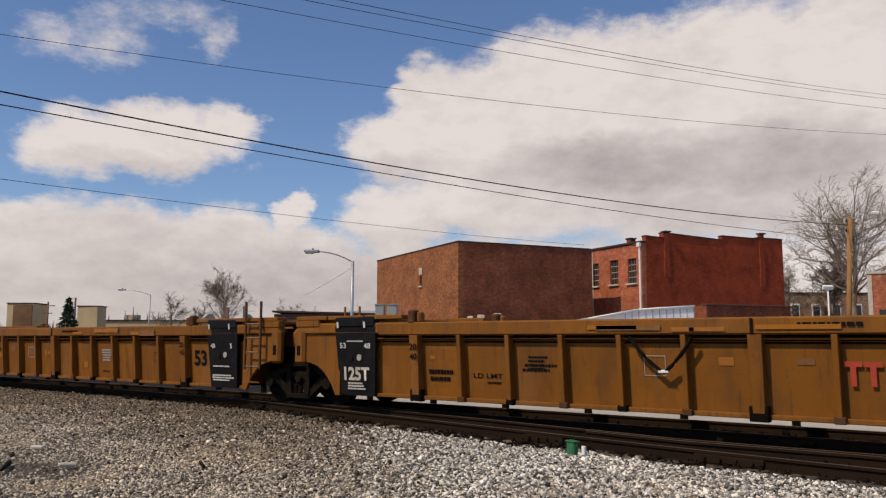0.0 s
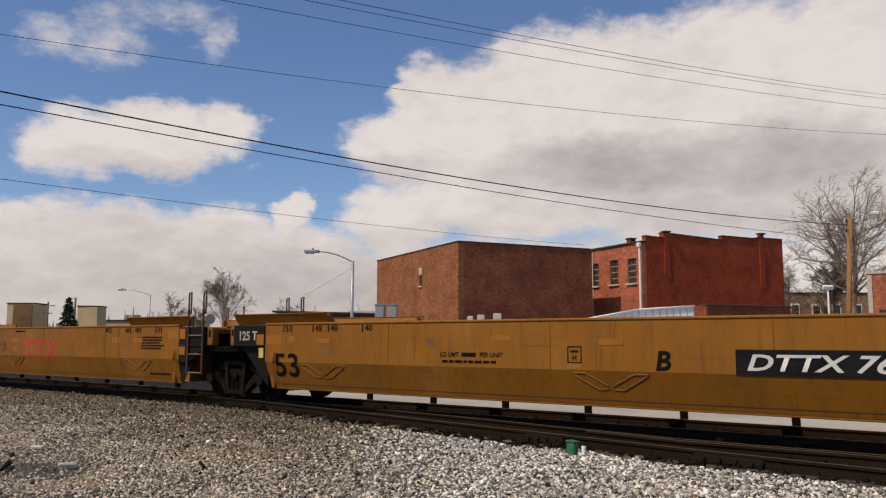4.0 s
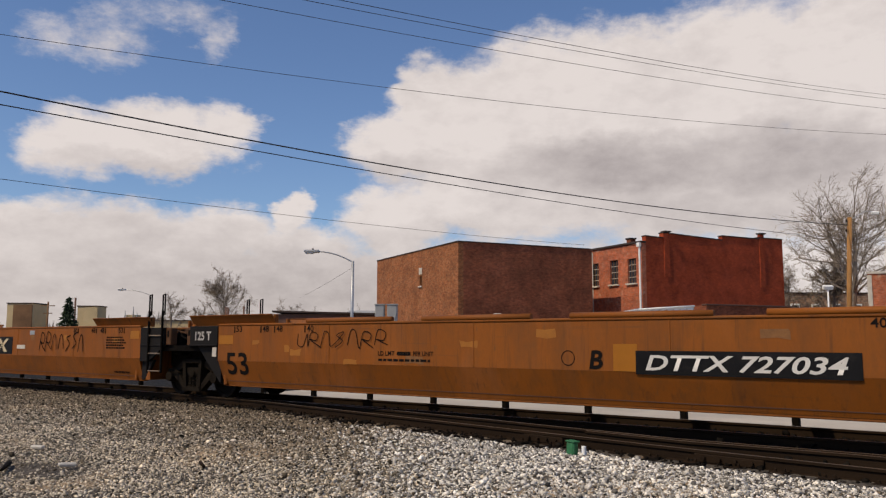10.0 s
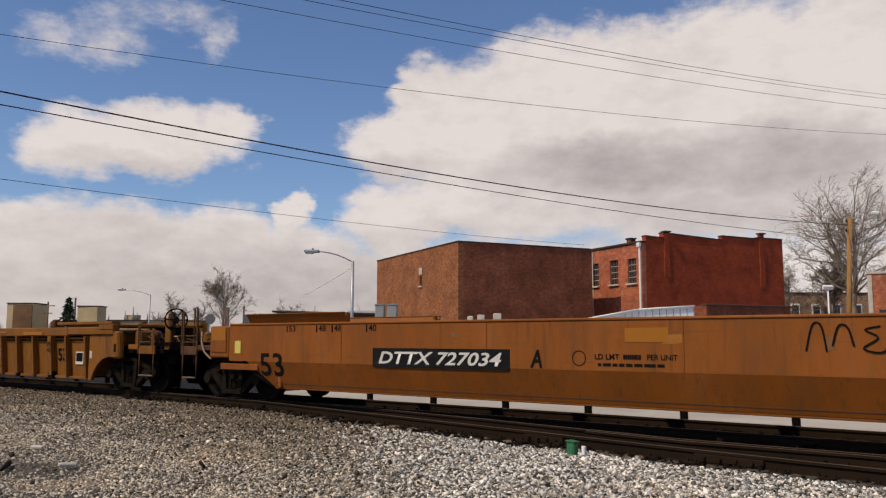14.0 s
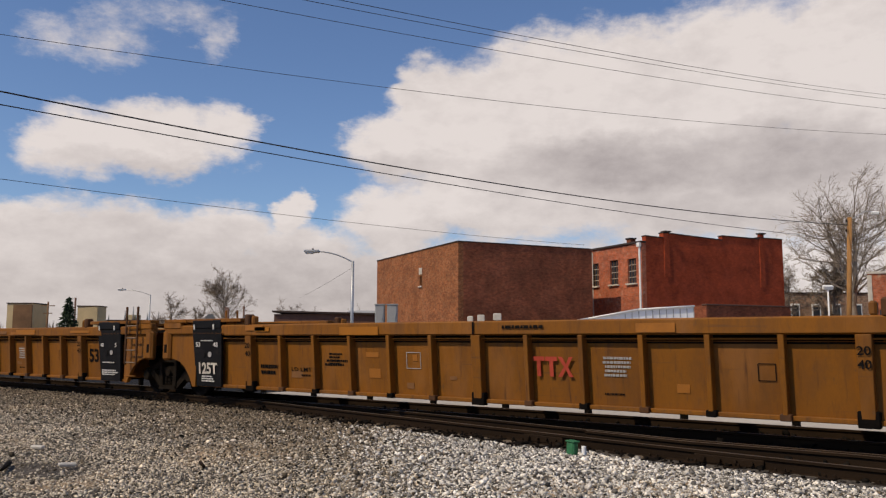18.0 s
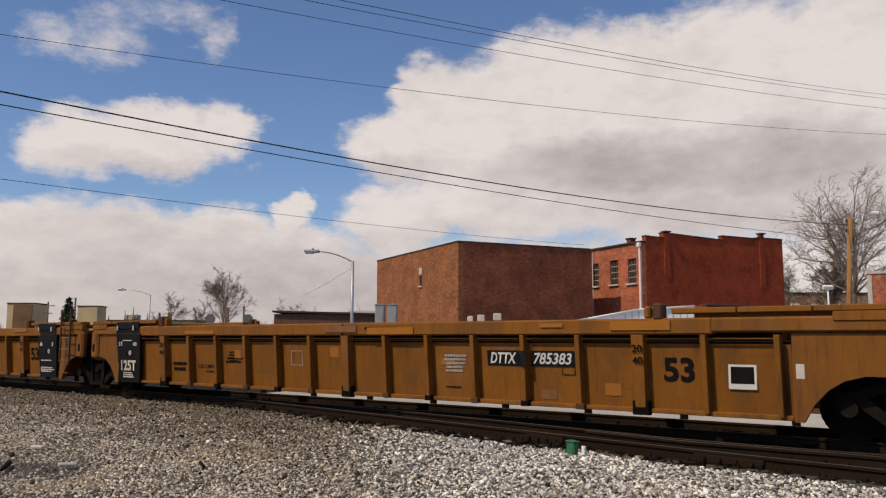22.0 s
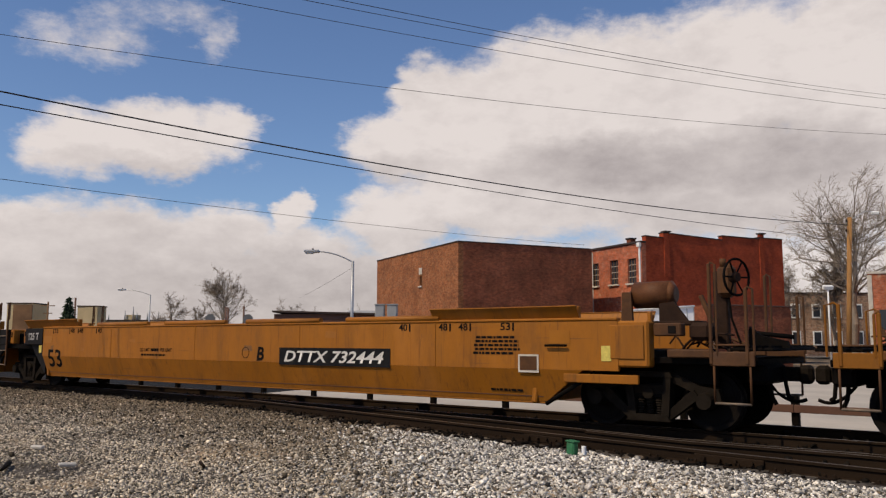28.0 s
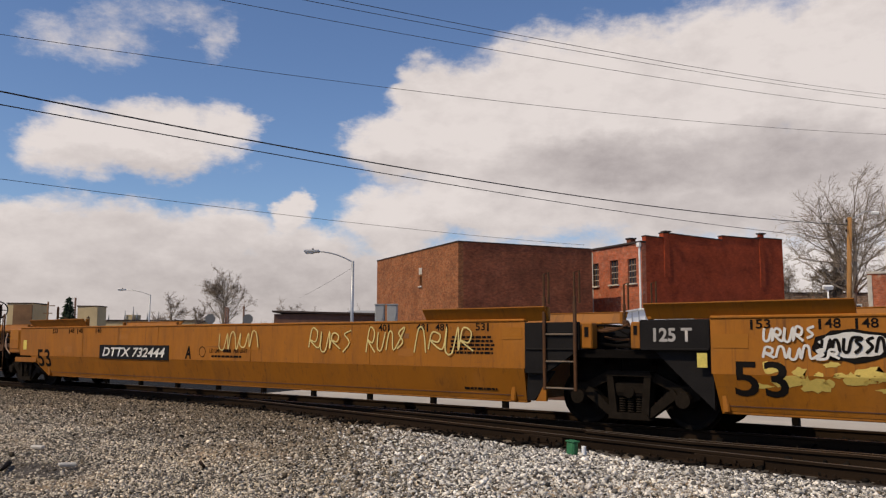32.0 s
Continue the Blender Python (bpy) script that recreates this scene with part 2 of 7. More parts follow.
RUST = (0.10, 0.045, 0.02)
M = {
    "ochre": mat("ochre_paint", (0.222, 0.079, 0.0048), 0.68, vary=0.16, scale=1.2, grain=45, bump=0.08, stain=RUST, amount=0.35, stretch=(1, 1, 0.4), streak=0.8, each=0.08),
    "yellow": mat("yellow_paint", (0.258, 0.099, 0.0055), 0.62, vary=0.12, scale=0.9, grain=40, bump=0.06, stain=(0.2, 0.1, 0.03), amount=0.3, stretch=(1, 1, 0.35), streak=0.55, each=0.07),
    "orange": mat("faded_orange_paint", (0.238, 0.068, 0.005), 0.65, vary=0.15, scale=0.9, grain=40, bump=0.07, stain=(0.17, 0.065, 0.02), amount=0.4, stretch=(1, 1, 0.35), streak=0.6, each=0.07),
    "amber": mat("amber_paint", (0.325, 0.112, 0.007), 0.6, vary=0.13, scale=0.9, grain=40, bump=0.06, stain=(0.2, 0.09, 0.02), amount=0.35, stretch=(1, 1, 0.35), streak=0.5, each=0.07),
    "rustpaint": mat("rusty_worn_paint", (0.085, 0.035, 0.012), 0.75, vary=0.35, scale=4, grain=50, bump=0.2, stain=(0.04, 0.02, 0.012), amount=0.7, streak=0.5),
    "patch": mat("fresh_paint_patch", (0.34, 0.122, 0.008), 0.5, vary=0.1, bump=0.04),
    "cream": mat("dusty_cream_paint", (0.56, 0.46, 0.30), 0.65, vary=0.2, scale=5, bump=0.03),
    "touchup": mat("touch_up_paint", (0.34, 0.125, 0.018), 0.6, vary=0.15, scale=5, bump=0.04, stain=(0.2, 0.09, 0.03), amount=0.4),
    "scuff": mat("scuffed_primer", (0.21, 0.095, 0.035), 0.75, vary=0.25, scale=6, bump=0.08),
    "reservoir": mat("rusty_brown_tank_paint", (0.11, 0.042, 0.016), 0.6, vary=0.35, scale=4, grain=50, bump=0.1, stain=(0.05, 0.022, 0.012), amount=0.7, spec=0.2),
    "palehose": mat("pale_worn_hose", (0.30, 0.20, 0.14), 0.8, vary=0.2, scale=9, bump=0.05),
    "darkrust": mat("dark_rust", (0.032, 0.017, 0.011), 0.8, vary=0.4, scale=5, grain=50, bump=0.2, stain=(0.02, 0.012, 0.008), amount=0.5, spec=0.1),
    "black": mat("black_paint", (0.011, 0.011, 0.012), 0.55, vary=0.3, scale=2, grain=40, bump=0.08, stain=(0.04, 0.034, 0.03), amount=0.4, spec=0.08),
    "charcoal": mat("charcoal_paint", (0.014, 0.0125, 0.012), 0.6, vary=0.25, scale=2, grain=40, bump=0.08, spec=0.08),
    # grimy steel, trucks, wheels: shade under the cars is put into these near-black colours
    "shaded_grime": mat("grimy_shaded_steel", (0.007, 0.0058, 0.005), 0.8, vary=0.45, scale=4, grain=50, bump=0.3, stain=(0.016, 0.009, 0.006), amount=0.5, spec=0.04),
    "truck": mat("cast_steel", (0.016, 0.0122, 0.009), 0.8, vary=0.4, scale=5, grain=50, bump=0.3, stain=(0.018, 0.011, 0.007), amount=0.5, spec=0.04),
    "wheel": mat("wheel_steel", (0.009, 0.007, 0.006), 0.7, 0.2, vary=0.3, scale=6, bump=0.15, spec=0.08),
    "white": mat("white_lettering", (0.62, 0.60, 0.56), 0.7, vary=0.12, scale=4, bump=0.03),
    "dimwhite": mat("dusty_white_lettering", (0.36, 0.34, 0.32), 0.7, vary=0.2, scale=6, bump=0.03),
    "ink": mat("black_lettering", (0.012, 0.010, 0.009), 0.9, vary=0.2, bump=0.03, spec=0.04),
    "red": mat("red_lettering", (0.42, 0.055, 0.03), 0.6, vary=0.2, scale=3, bump=0.03),
    "rungsteel": mat("worn_rung_steel", (0.20, 0.15, 0.11), 0.6, 0.3, vary=0.35, scale=8, bump=0.1),
    "steel": mat("galvanised_steel", (0.42, 0.43, 0.44), 0.5, 0.6, vary=0.15, scale=3, bump=0.05),
    "rail": mat("rusty_rail", (0.021, 0.0125, 0.0072), 0.8, 0.0, vary=0.35, scale=3, grain=60, bump=0.25, stretch=(0.4, 1, 1), spec=0.08),
    "tread": mat("polished_railhead", (0.12, 0.094, 0.072), 0.5, 0.4, vary=0.25, scale=2, bump=0.05, stretch=(0.3, 1, 1)),
    # ties: base colour lowered to black to hold the shade under the train
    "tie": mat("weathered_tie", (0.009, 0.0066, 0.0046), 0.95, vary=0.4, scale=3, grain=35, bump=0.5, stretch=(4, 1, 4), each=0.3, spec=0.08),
    "gravel": mat("grey_gravel", (0.47, 0.402, 0.312), 0.95, vary=0.4, scale=0.5, grain=60, bump=0.3, island=0.95),
    "shoulder": mat("dirty_shoulder_stone", (0.20, 0.160, 0.115), 0.95, vary=0.45, scale=1.6, grain=60, bump=0.3, island=0.97, spec=0.1),
    "limestone": mat("crushed_limestone", (0.56, 0.52, 0.46), 0.95, vary=0.3, scale=0.8, grain=60, bump=0.3, island=0.97),
    # dirty ballast, its colour also lowered for the shade under the train
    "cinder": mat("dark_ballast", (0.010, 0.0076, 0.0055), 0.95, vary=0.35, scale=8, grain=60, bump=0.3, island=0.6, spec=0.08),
    "brick_tan": brick_mat("weathered_brown_brick", (0.31, 0.100, 0.036), (0.16, 0.050, 0.020), (0.31, 0.16, 0.08), (0.36, 0.18, 0.08), 0.6),
    "brick_dark": brick_mat("dark_red_brown_brick", (0.27, 0.074, 0.034), (0.15, 0.040, 0.020), (0.24, 0.095, 0.05), None, 0.5),
    "brick_red": brick_mat("painted_red_brick", (0.40, 0.064, 0.020), (0.30, 0.045, 0.015), (0.24, 0.044, 0.018), None, 0.35),
    "brick_faded": brick_mat("faded_orange_red_brick", (0.48, 0.115, 0.045), (0.32, 0.070, 0.028), (0.38, 0.21, 0.15), (0.52, 0.36, 0.25), 0.55),
    "brick_buff": brick_mat("buff_brick", (0.36, 0.20, 0.12), (0.26, 0.13, 0.08), (0.36, 0.30, 0.24)),
    "roofmetal": mat("white_metal_roof", (0.74, 0.76, 0.80), 0.45, 0.0, vary=0.08, scale=1, bump=0.04),
    "tin": mat("brown_metal", (0.13, 0.065, 0.045), 0.6, vary=0.25, scale=1.5, bump=0.08),
    "coping": mat("dark_coping", (0.05, 0.035, 0.03), 0.8, vary=0.3),
    "stone": mat("pale_stone", (0.55, 0.50, 0.43), 0.85, vary=0.2, bump=0.15),
    "glass": mat("window_glass", (0.035, 0.04, 0.05), 0.12, vary=0.1, bump=0.0),
    "whitepaint": mat("white_paint", (0.80, 0.80, 0.78), 0.6, vary=0.08, bump=0.04),
    "beige": mat("beige_siding", (0.54, 0.42, 0.24), 0.8, vary=0.12, scale=0.6, bump=0.05),
    "oldboard": mat("weathered_board", (0.19, 0.105, 0.055), 0.9, vary=0.4, scale=0.5, bump=0.2),
    "dullgrey": mat("dull_aluminium_back", (0.15, 0.155, 0.16), 0.6, vary=0.12, bump=0.03),
    "greypaint": mat("grey_cabinet_paint", (0.33, 0.335, 0.335), 0.55, vary=0.08, bump=0.03),
    "bark": mat("pale_grey_bark", (0.23, 0.19, 0.155), 0.95, vary=0.35, scale=3, bump=0.4),
    "twig": mat("brown_twigs", (0.27, 0.215, 0.165), 0.95, vary=0.3, island=0.3, bump=0.0),
    "needle": mat("dark_spruce_needles", (0.028, 0.045, 0.022), 0.9, vary=0.4, island=0.5, bump=0.0),
    "polewood": mat("creosoted_pole", (0.34, 0.17, 0.06), 0.9, vary=0.3, scale=3, bump=0.3, stretch=(4, 4, 0.4)),
    "cable": mat("black_cable", (0.03, 0.03, 0.033), 0.6, bump=0.0),
    "concrete": mat("pale_concrete", (0.46, 0.41, 0.345), 0.95, vary=0.16, scale=0.6, grain=25, bump=0.2),
    "green": mat("green_paint", (0.03, 0.16, 0.07), 0.6, vary=0.3, scale=9, bump=0.1),
    "chalk_yellow": mat("pale_yellow_spray", (0.62, 0.50, 0.20), 0.7, vary=0.15, scale=6, bump=0.02),
    "sheet_yellow": mat("yellow_tag_paper", (0.62, 0.50, 0.12), 0.7, vary=0.2, scale=20),
}


def ground_mat():
    m = mat("stony_ground", (0.075, 0.062, 0.048), 0.97, vary=0.3, scale=1.2, grain=38, bump=0.8)
    nt = m.node_tree
    N, Lk = nt.nodes, nt.links
    b = N["Principled BSDF"]
    old = b.inputs["Base Color"].links[0].from_socket
    tc = N.new("ShaderNodeTexCoord")
    vo = N.new("ShaderNodeTexVoronoi")
    vo.inputs["Scale"].default_value = 24
    Lk.new(tc.outputs["Object"], vo.inputs["Vector"])
    sep = N.new("ShaderNodeSeparateColor")
    Lk.new(vo.outputs["Color"], sep.inputs[0])
    rg = N.new("ShaderNodeMapRange")
    Lk.new(sep.outputs[0], rg.inputs["Value"])
    rg.inputs["To Min"].default_value, rg.inputs["To Max"].default_value = 0.45, 1.6
    mul = N.new("ShaderNodeMixRGB")
    mul.blend_type, mul.inputs[0].default_value = "MULTIPLY", 1
    Lk.new(old, mul.inputs[1])
    Lk.new(rg.outputs[0], mul.inputs[2])
    # patches of bare tan earth between the stones
    nz = N.new("ShaderNodeTexNoise")
    nz.inputs["Scale"].default_value, nz.inputs["Detail"].default_value = 0.45, 6
    Lk.new(tc.outputs["Object"], nz.inputs["Vector"])
    rg2 = N.new("ShaderNodeMapRange")
    Lk.new(nz.outputs["Fac"], rg2.inputs["Value"])
    rg2.inputs["From Min"].default_value, rg2.inputs["From Max"].default_value = 0.5, 0.62
    mx = N.new("ShaderNodeMixRGB")
    Lk.new(rg2.outputs[0], mx.inputs[0])
    Lk.new(mul.outputs[0], mx.inputs[1])
    mx.inputs[2].default_value = (0.36, 0.26, 0.16, 1)
    Lk.new(mx.outputs[0], b.inputs["Base Color"])
    return m


M["ground"] = ground_mat()
# dark ballast with the train's shade put into its black
M["bed"] = mat("dark_shaded_ballast_bed", (0.006, 0.005, 0.004), 0.97, vary=0.4, scale=1.5, grain=35, bump=0.8)


# ---------------- mesh helpers ----------------
def finish(name, bm, material, parent=None, m=None):
    me = bpy.data.meshes.new(name)
    bm.normal_update()
    bm.to_mesh(me)
    bm.free()
    me.materials.append(material)
    return hang(name, me, parent, m)


def hang(name, me, parent=None, m=None):
    ob = new(name, me)
    if m is not None:
        ob.matrix_basis = m
    if parent is not None:
        ob.parent = parent
    return ob


def part(name, bm, material, parent, label="", m=None):
    ob = finish(name, bm, material, parent, m)
    if label:
        ob["label"] = label
    return ob


STORE = {}


def box_mesh(material, sx, sy, sz, bevel=0.012, taper=(1, 1), lean=(0, 0)):
    """A box on its centre; taper: x and y scale of its foot, lean: shift of its foot."""
    key = (material.name, round(sx, 3), round(sy, 3), round(sz, 3), bevel, taper, lean)
    if key not in STORE:
        bm = bmesh.new()
        bmesh.ops.create_cube(bm, size=1)
        for v in bm.verts:
            low = v.co.z < 0
            v.co = Vector((v.co.x * sx * (taper[0] if low else 1) + (lean[0] if low else 0), v.co.y * sy * (taper[1] if low else 1) + (lean[1] if low else 0), v.co.z * sz))
        b = min(bevel, 0.3 * min(sx, sy, sz))
        if b > 0.001:
            bmesh.ops.bevel(bm, geom=bm.edges[:], offset=b, segments=1, affect="EDGES")
        me = bpy.data.meshes.new("box")
        bm.to_mesh(me)
        bm.free()
        me.materials.append(material)
        STORE[key] = me
    return STORE[key]


def box(name, parent, material, sx, sy, sz, x, y, z, rx=0, ry=0, rz=0, bevel=0.012, taper=(1, 1), lean=(0, 0), label=""):
    ob = hang(name, box_mesh(M[material], sx, sy, sz, bevel, taper, lean), parent, pose(x, y, z, rx, ry, rz))
    if label:
        ob["label"] = label
    return ob


def rod_mesh(material, r, length, sides=8, r2=None):
    key = ("rod", material.name, round(r, 4), round(length, 3), sides, r2)
    if key not in STORE:
        bm = bmesh.new()
        bmesh.ops.create_cone(bm, cap_ends=True, segments=sides, radius1=r, radius2=r if r2 is None else r2, depth=length)
        for f in bm.faces:
            f.smooth = len(f.verts) == 4
        me = bpy.data.meshes.new("rod")
        bm.to_mesh(me)
        bm.free()
        me.materials.append(material)
        STORE[key] = me
    return STORE[key]


def rod(name, parent, material, r, a, b, sides=8, label="", r2=None):
    """A round bar from a to b."""
    a, b = Vector(a), Vector(b)
    d = b - a
    m = Matrix.Translation((a + b) / 2) @ d.to_track_quat("Z", "Y").to_matrix().to_4x4()
    ob = hang(name, rod_mesh(M[material], r, d.length, sides, r2), parent, m)
    if label:
        ob["label"] = label
    return ob


def slab(bm, outline, y0, y1, fold=None):
    """A plate in the x-z plane between y0 and y1 (y0 is the outer face)."""
    front = [bm.verts.new((x, y0 if fold is None else fold(z, 0), z)) for x, z in outline]
    back = [bm.verts.new((x, y1 if fold is None else fold(z, 1), z)) for x, z in outline]
    n = len(outline)
    bm.faces.new(front)
    bm.faces.new(back[::-1])
    for i in range(n):
        bm.faces.new((front[(i + 1) % n], front[i], back[i], back[(i + 1) % n]))
    bmesh.ops.recalc_face_normals(bm, faces=bm.faces[:])
    return bm


def plate(name, parent, material, outline, y0, y1, label="", fold=None):
    return part(name, slab(bmesh.new(), outline, y0, y1, fold), M[material], parent, label)


def lettering(text, material, w, h, slant=0.0, thick=0.012):
    """The mesh of a line of lettering, w wide and h high, centred, to stand in the x-z plane facing -y."""
    key = ("text", text, material, round(w, 3), round(h, 3), slant)
    if key not in STORE:
        cu = bpy.data.curves.new("lettering", "FONT")
        cu.body, cu.size, cu.offset, cu.shear, cu.resolution_u = text, 1.0, thick, slant, 3
        ob = bpy.data.objects.new("lettering", cu)
        scene.collection.objects.link(ob)
        deps = bpy.context.evaluated_depsgraph_get()
        me = bpy.data.meshes.new_from_object(ob.evaluated_get(deps))
        bpy.data.objects.remove(ob)
        bpy.data.curves.remove(cu)
        co = np.empty(len(me.vertices) * 3)
        me.vertices.foreach_get("co", co)
        co = co.reshape(-1, 3)
        lo, hi = co.min(0), co.max(0)
        out = np.zeros_like(co)
        out[:, 0] = ((co[:, 0] - lo[0]) / (hi[0] - lo[0]) - 0.5) * w
        out[:, 2] = ((co[:, 1] - lo[1]) / (hi[1] - lo[1]) - 0.5) * h
        me.vertices.foreach_set("co", out.ravel())
        me.materials.clear()
        me.materials.append(M[material])
        me.update()
        STORE[key] = me
    return STORE[key]


def words(parent, text, material, w, h, x, y, z, slant=0.0, thick=0.012, tilt=0.0):
    return hang("lettering", lettering(text, material, w, h, slant, thick), parent, pose(x, y, z, tilt))


def bars(parent, material, w, h, x, y, z, rows, tilt=0.0, seed=1):
    """Lines of writing too small to read, as broken bars in one stencilled panel."""
    rnd = random.Random(seed)
    bm = bmesh.new()
    step = h / rows
    for r in range(rows):
        zz = h / 2 - (r + 0.5) * step
        xx = -w / 2 + rnd.uniform(0, 0.08) * w
        end = w / 2 * rnd.uniform(0.55, 1.0)
        while xx < end:
            l = rnd.uniform(0.04, 0.13) * w
            vs = [bm.verts.new((a, 0, b)) for a, b in ((xx, zz - step * 0.3), (min(end, xx + l), zz - step * 0.3), (min(end, xx + l), zz + step * 0.3), (xx, zz + step * 0.3))]
            bm.faces.new(vs)
            xx += l + 0.02 * w
    return tagged(part("stencil_block", bm, M[material], parent, m=pose(x, y, z, tilt)), "rows of small stencilled marks", kind="stuff")


# ---------------- ground ----------------
def lie(x, y):
    """Height of the ground."""
    bed = -0.16
    z = bed if y > 9.3 else bed - 0.14 * min(1.0, (9.3 - y) / 4.0)
    z += 0.07 * math.exp(-((x + 4.0) / 4.5) ** 2 - ((y - 8.0) / 1.6) ** 2)      # heap of fresh stone by the switch
    if y > 15.2:
        z = -0.16 - 0.26 * min(1.0, (y - 15.2) / 1.2)
    if abs(x) < 60 and -5 < y < 13:
        z += 0.025 * noise.noise((x * 0.7, y * 0.7, 0.3)) + 0.012 * noise.noise((x * 3, y * 3, 1.0))
    return z


def build_ground():
    xs = np.concatenate([[-3000, -1200, -500, -250, -140, -90, -60, -45, -36], np.arange(-30, 6.01, 0.5), [8, 12, 20, 40, 80, 160, 400, 1200, 3000]])
    ys = np.concatenate([[-3000, -1000, -300, -100, -40, -15, -6, -2, 0], np.arange(0.5, 17.6, 0.4), [19, 22, 28, 36, 50, 70, 100, 150, 250, 500, 1200, 3000]])
    verts = [(x, y, lie(x, y)) for y in ys for x in xs]
    nx = len(xs)
    faces = [(j * nx + i, j * nx + i + 1, (j + 1) * nx + i + 1, (j + 1) * nx + i) for j in range(len(ys) - 1) for i in range(nx - 1)]
    me = bpy.data.meshes.new("ground")
    me.from_pydata(verts, [], faces)
    me.materials.append(M["ground"])
    ob = new("ground", me)
    tagged(ob, "grey stony ground beside the railway track", "ground", kind="structure")
    # paved lot behind the tracks
    bm = bmesh.new()
    bmesh.ops.create_grid(bm, x_segments=24, y_segments=6, size=1)
    for v in bm.verts:
        v.co = Vector((-2.0 + v.co.x * (20 + 6 * max(0.0, v.co.y)), 29 + v.co.y * 12.3, -0.405 + 0.015 * noise.noise(v.co * 5)))
    lot = finish("pavement", bm, M["concrete"])
    tagged(lot, "pale concrete lot behind the railway tracks", "pavement", kind="structure")
    # added black sheet: dark ballast and the train's shadow in one colour
    bm = bmesh.new()
    bmesh.ops.create_grid(bm, x_segments=40, y_segments=6, size=1)
    for v in bm.verts:
        edge = 0.8 * noise.noise((v.co.y * 4, 2.0, 1.0)) if v.co.x > 0.9 else 0.0
        v.co = Vector((-58 + v.co.x * 36 + edge, 20.0 + v.co.y * 5.2, -0.40 + 0.03 * noise.noise(v.co * 7)))
    tagged(finish("yard_ground", bm, M["bed"]), "dark ballast ground beside the tracks, the train's shadow in its colour", "ground", kind="structure")


build_ground()


def stones(name, label, material, count, place, size, seed):
    rng = np.random.default_rng(seed)
    ico = np.array([(x, y, z) for z in (-0.6, 0.6) for y in (-0.6, 0.6) for x in (-0.6, 0.6)])
    tri = np.array([(0, 2, 3), (0, 3, 1), (4, 5, 7), (4, 7, 6), (0, 1, 5), (0, 5, 4), (2, 6, 7), (2, 7, 3), (0, 4, 6), (0, 6, 2), (1, 3, 7), (1, 7, 5)])
    pts = place(rng, count)
    n = len(pts)
    shape = ico[None] * rng.uniform(0.25, 1.5, (n, 8, 3)) * rng.uniform((0.75, 0.75, 0.45), (1.3, 1.3, 0.95), (n, 3))[:, None]
    ang = rng.uniform(0, 6.28, n)
    c, s = np.cos(ang)[:, None], np.sin(ang)[:, None]
    tilt = rng.uniform(-0.9, 0.9, n)[:, None]
    x, y, z = shape[..., 0], shape[..., 1], shape[..., 2]
    y, z = y * np.cos(tilt) - z * np.sin(tilt), y * np.sin(tilt) + z * np.cos(tilt)
    r = (size * np.exp(rng.normal(0, 0.32, n)))[:, None]
    v = np.stack([(x * c - y * s) * r + pts[:, :1], (x * s + y * c) * r + pts[:, 1:2], z * r + pts[:, 2:3] + r * rng.uniform(-0.3, 0.8, (n, 1))], -1).reshape(-1, 3)
    f = (tri[None] + 8 * np.arange(n)[:, None, None]).reshape(-1, 3)
    me = bpy.data.meshes.new(name)
    me.vertices.add(len(v))
    me.vertices.foreach_set("co", v.ravel())
    me.loops.add(f.size)
    me.loops.foreach_set("vertex_index", f.ravel())
    me.polygons.add(len(f))
    me.polygons.foreach_set("loop_start", np.arange(0, f.size, 3))
    me.polygons.foreach_set("loop_total", np.full(len(f), 3))
    me.update(calc_edges=True)
    me.materials.append(M[material])
    ob = new(name, me)
    return tagged(ob, label, "gravel", kind="stuff")


def white_share(x, y):
    """How much of the stone is fresh limestone here."""
    k = 1.0 / (1.0 + np.exp(-(x + 8.0 - 1.05 * (8.8 - y)) * 1.5)) * (1.0 / (1.0 + np.exp(-(y - 4.6) * 1.6)))
    return k


def front_rail_y(x):
    """The front rail of the side track, which leaves the running track at a switch."""
    if x > -14.6:
        return 12.56 - 0.181 * (x + 16.6) if x < -4 else 10.28 - 0.155 * (x + 4) + 0.004 * (x + 4) ** 2
    k = max(0.0, x + 24.0)
    return 12.56 - 0.00409 * k * k


def spread_field(white):
    def place(rng, count):
        out = []
        got = 0
        while got < count:
            x = rng.uniform(-27, 0.5, count * 2)
            y = rng.uniform(2.6, 11.4, count * 2)
            keep = (y > -0.40 * x - 0.7) & (x < 0.3 - 0.10 * y) & (rng.uniform(0, 1, count * 2) < np.clip(7.5 / np.hypot(x, y), 0.3, 1) ** 1.3)
            keep &= y < np.vectorize(front_rail_y)(x) - 0.55
            bare = np.exp(-((x + 8.3) / 1.3) ** 2 - ((y - 4.2) / 0.9) ** 2)
            bare = np.maximum(bare, 1.15 * np.exp(-((x + 10.6) / 1.5) ** 2 - ((y - 5.3) / 0.6) ** 2))
            keep &= rng.uniform(0, 1, count * 2) > 0.75 * bare
            if not white:
                d = np.vectorize(front_rail_y)(x) - 0.55 - y
                keep &= rng.uniform(0, 1, count * 2) > 0.88 * np.exp(-(d / 2.1) ** 2)
            w = white_share(x, y)
            keep &= (rng.uniform(0, 1, count * 2) < w) if white else (rng.uniform(0, 1, count * 2) > w * 0.93)
            sel = np.stack([x[keep], y[keep]], -1)
            out.append(sel)
            got += len(sel)
        xy = np.concatenate(out)[:count]
        z = np.array([lie(a, b) for a, b in xy])
        return np.concatenate([xy, z[:, None]], 1)
    return place


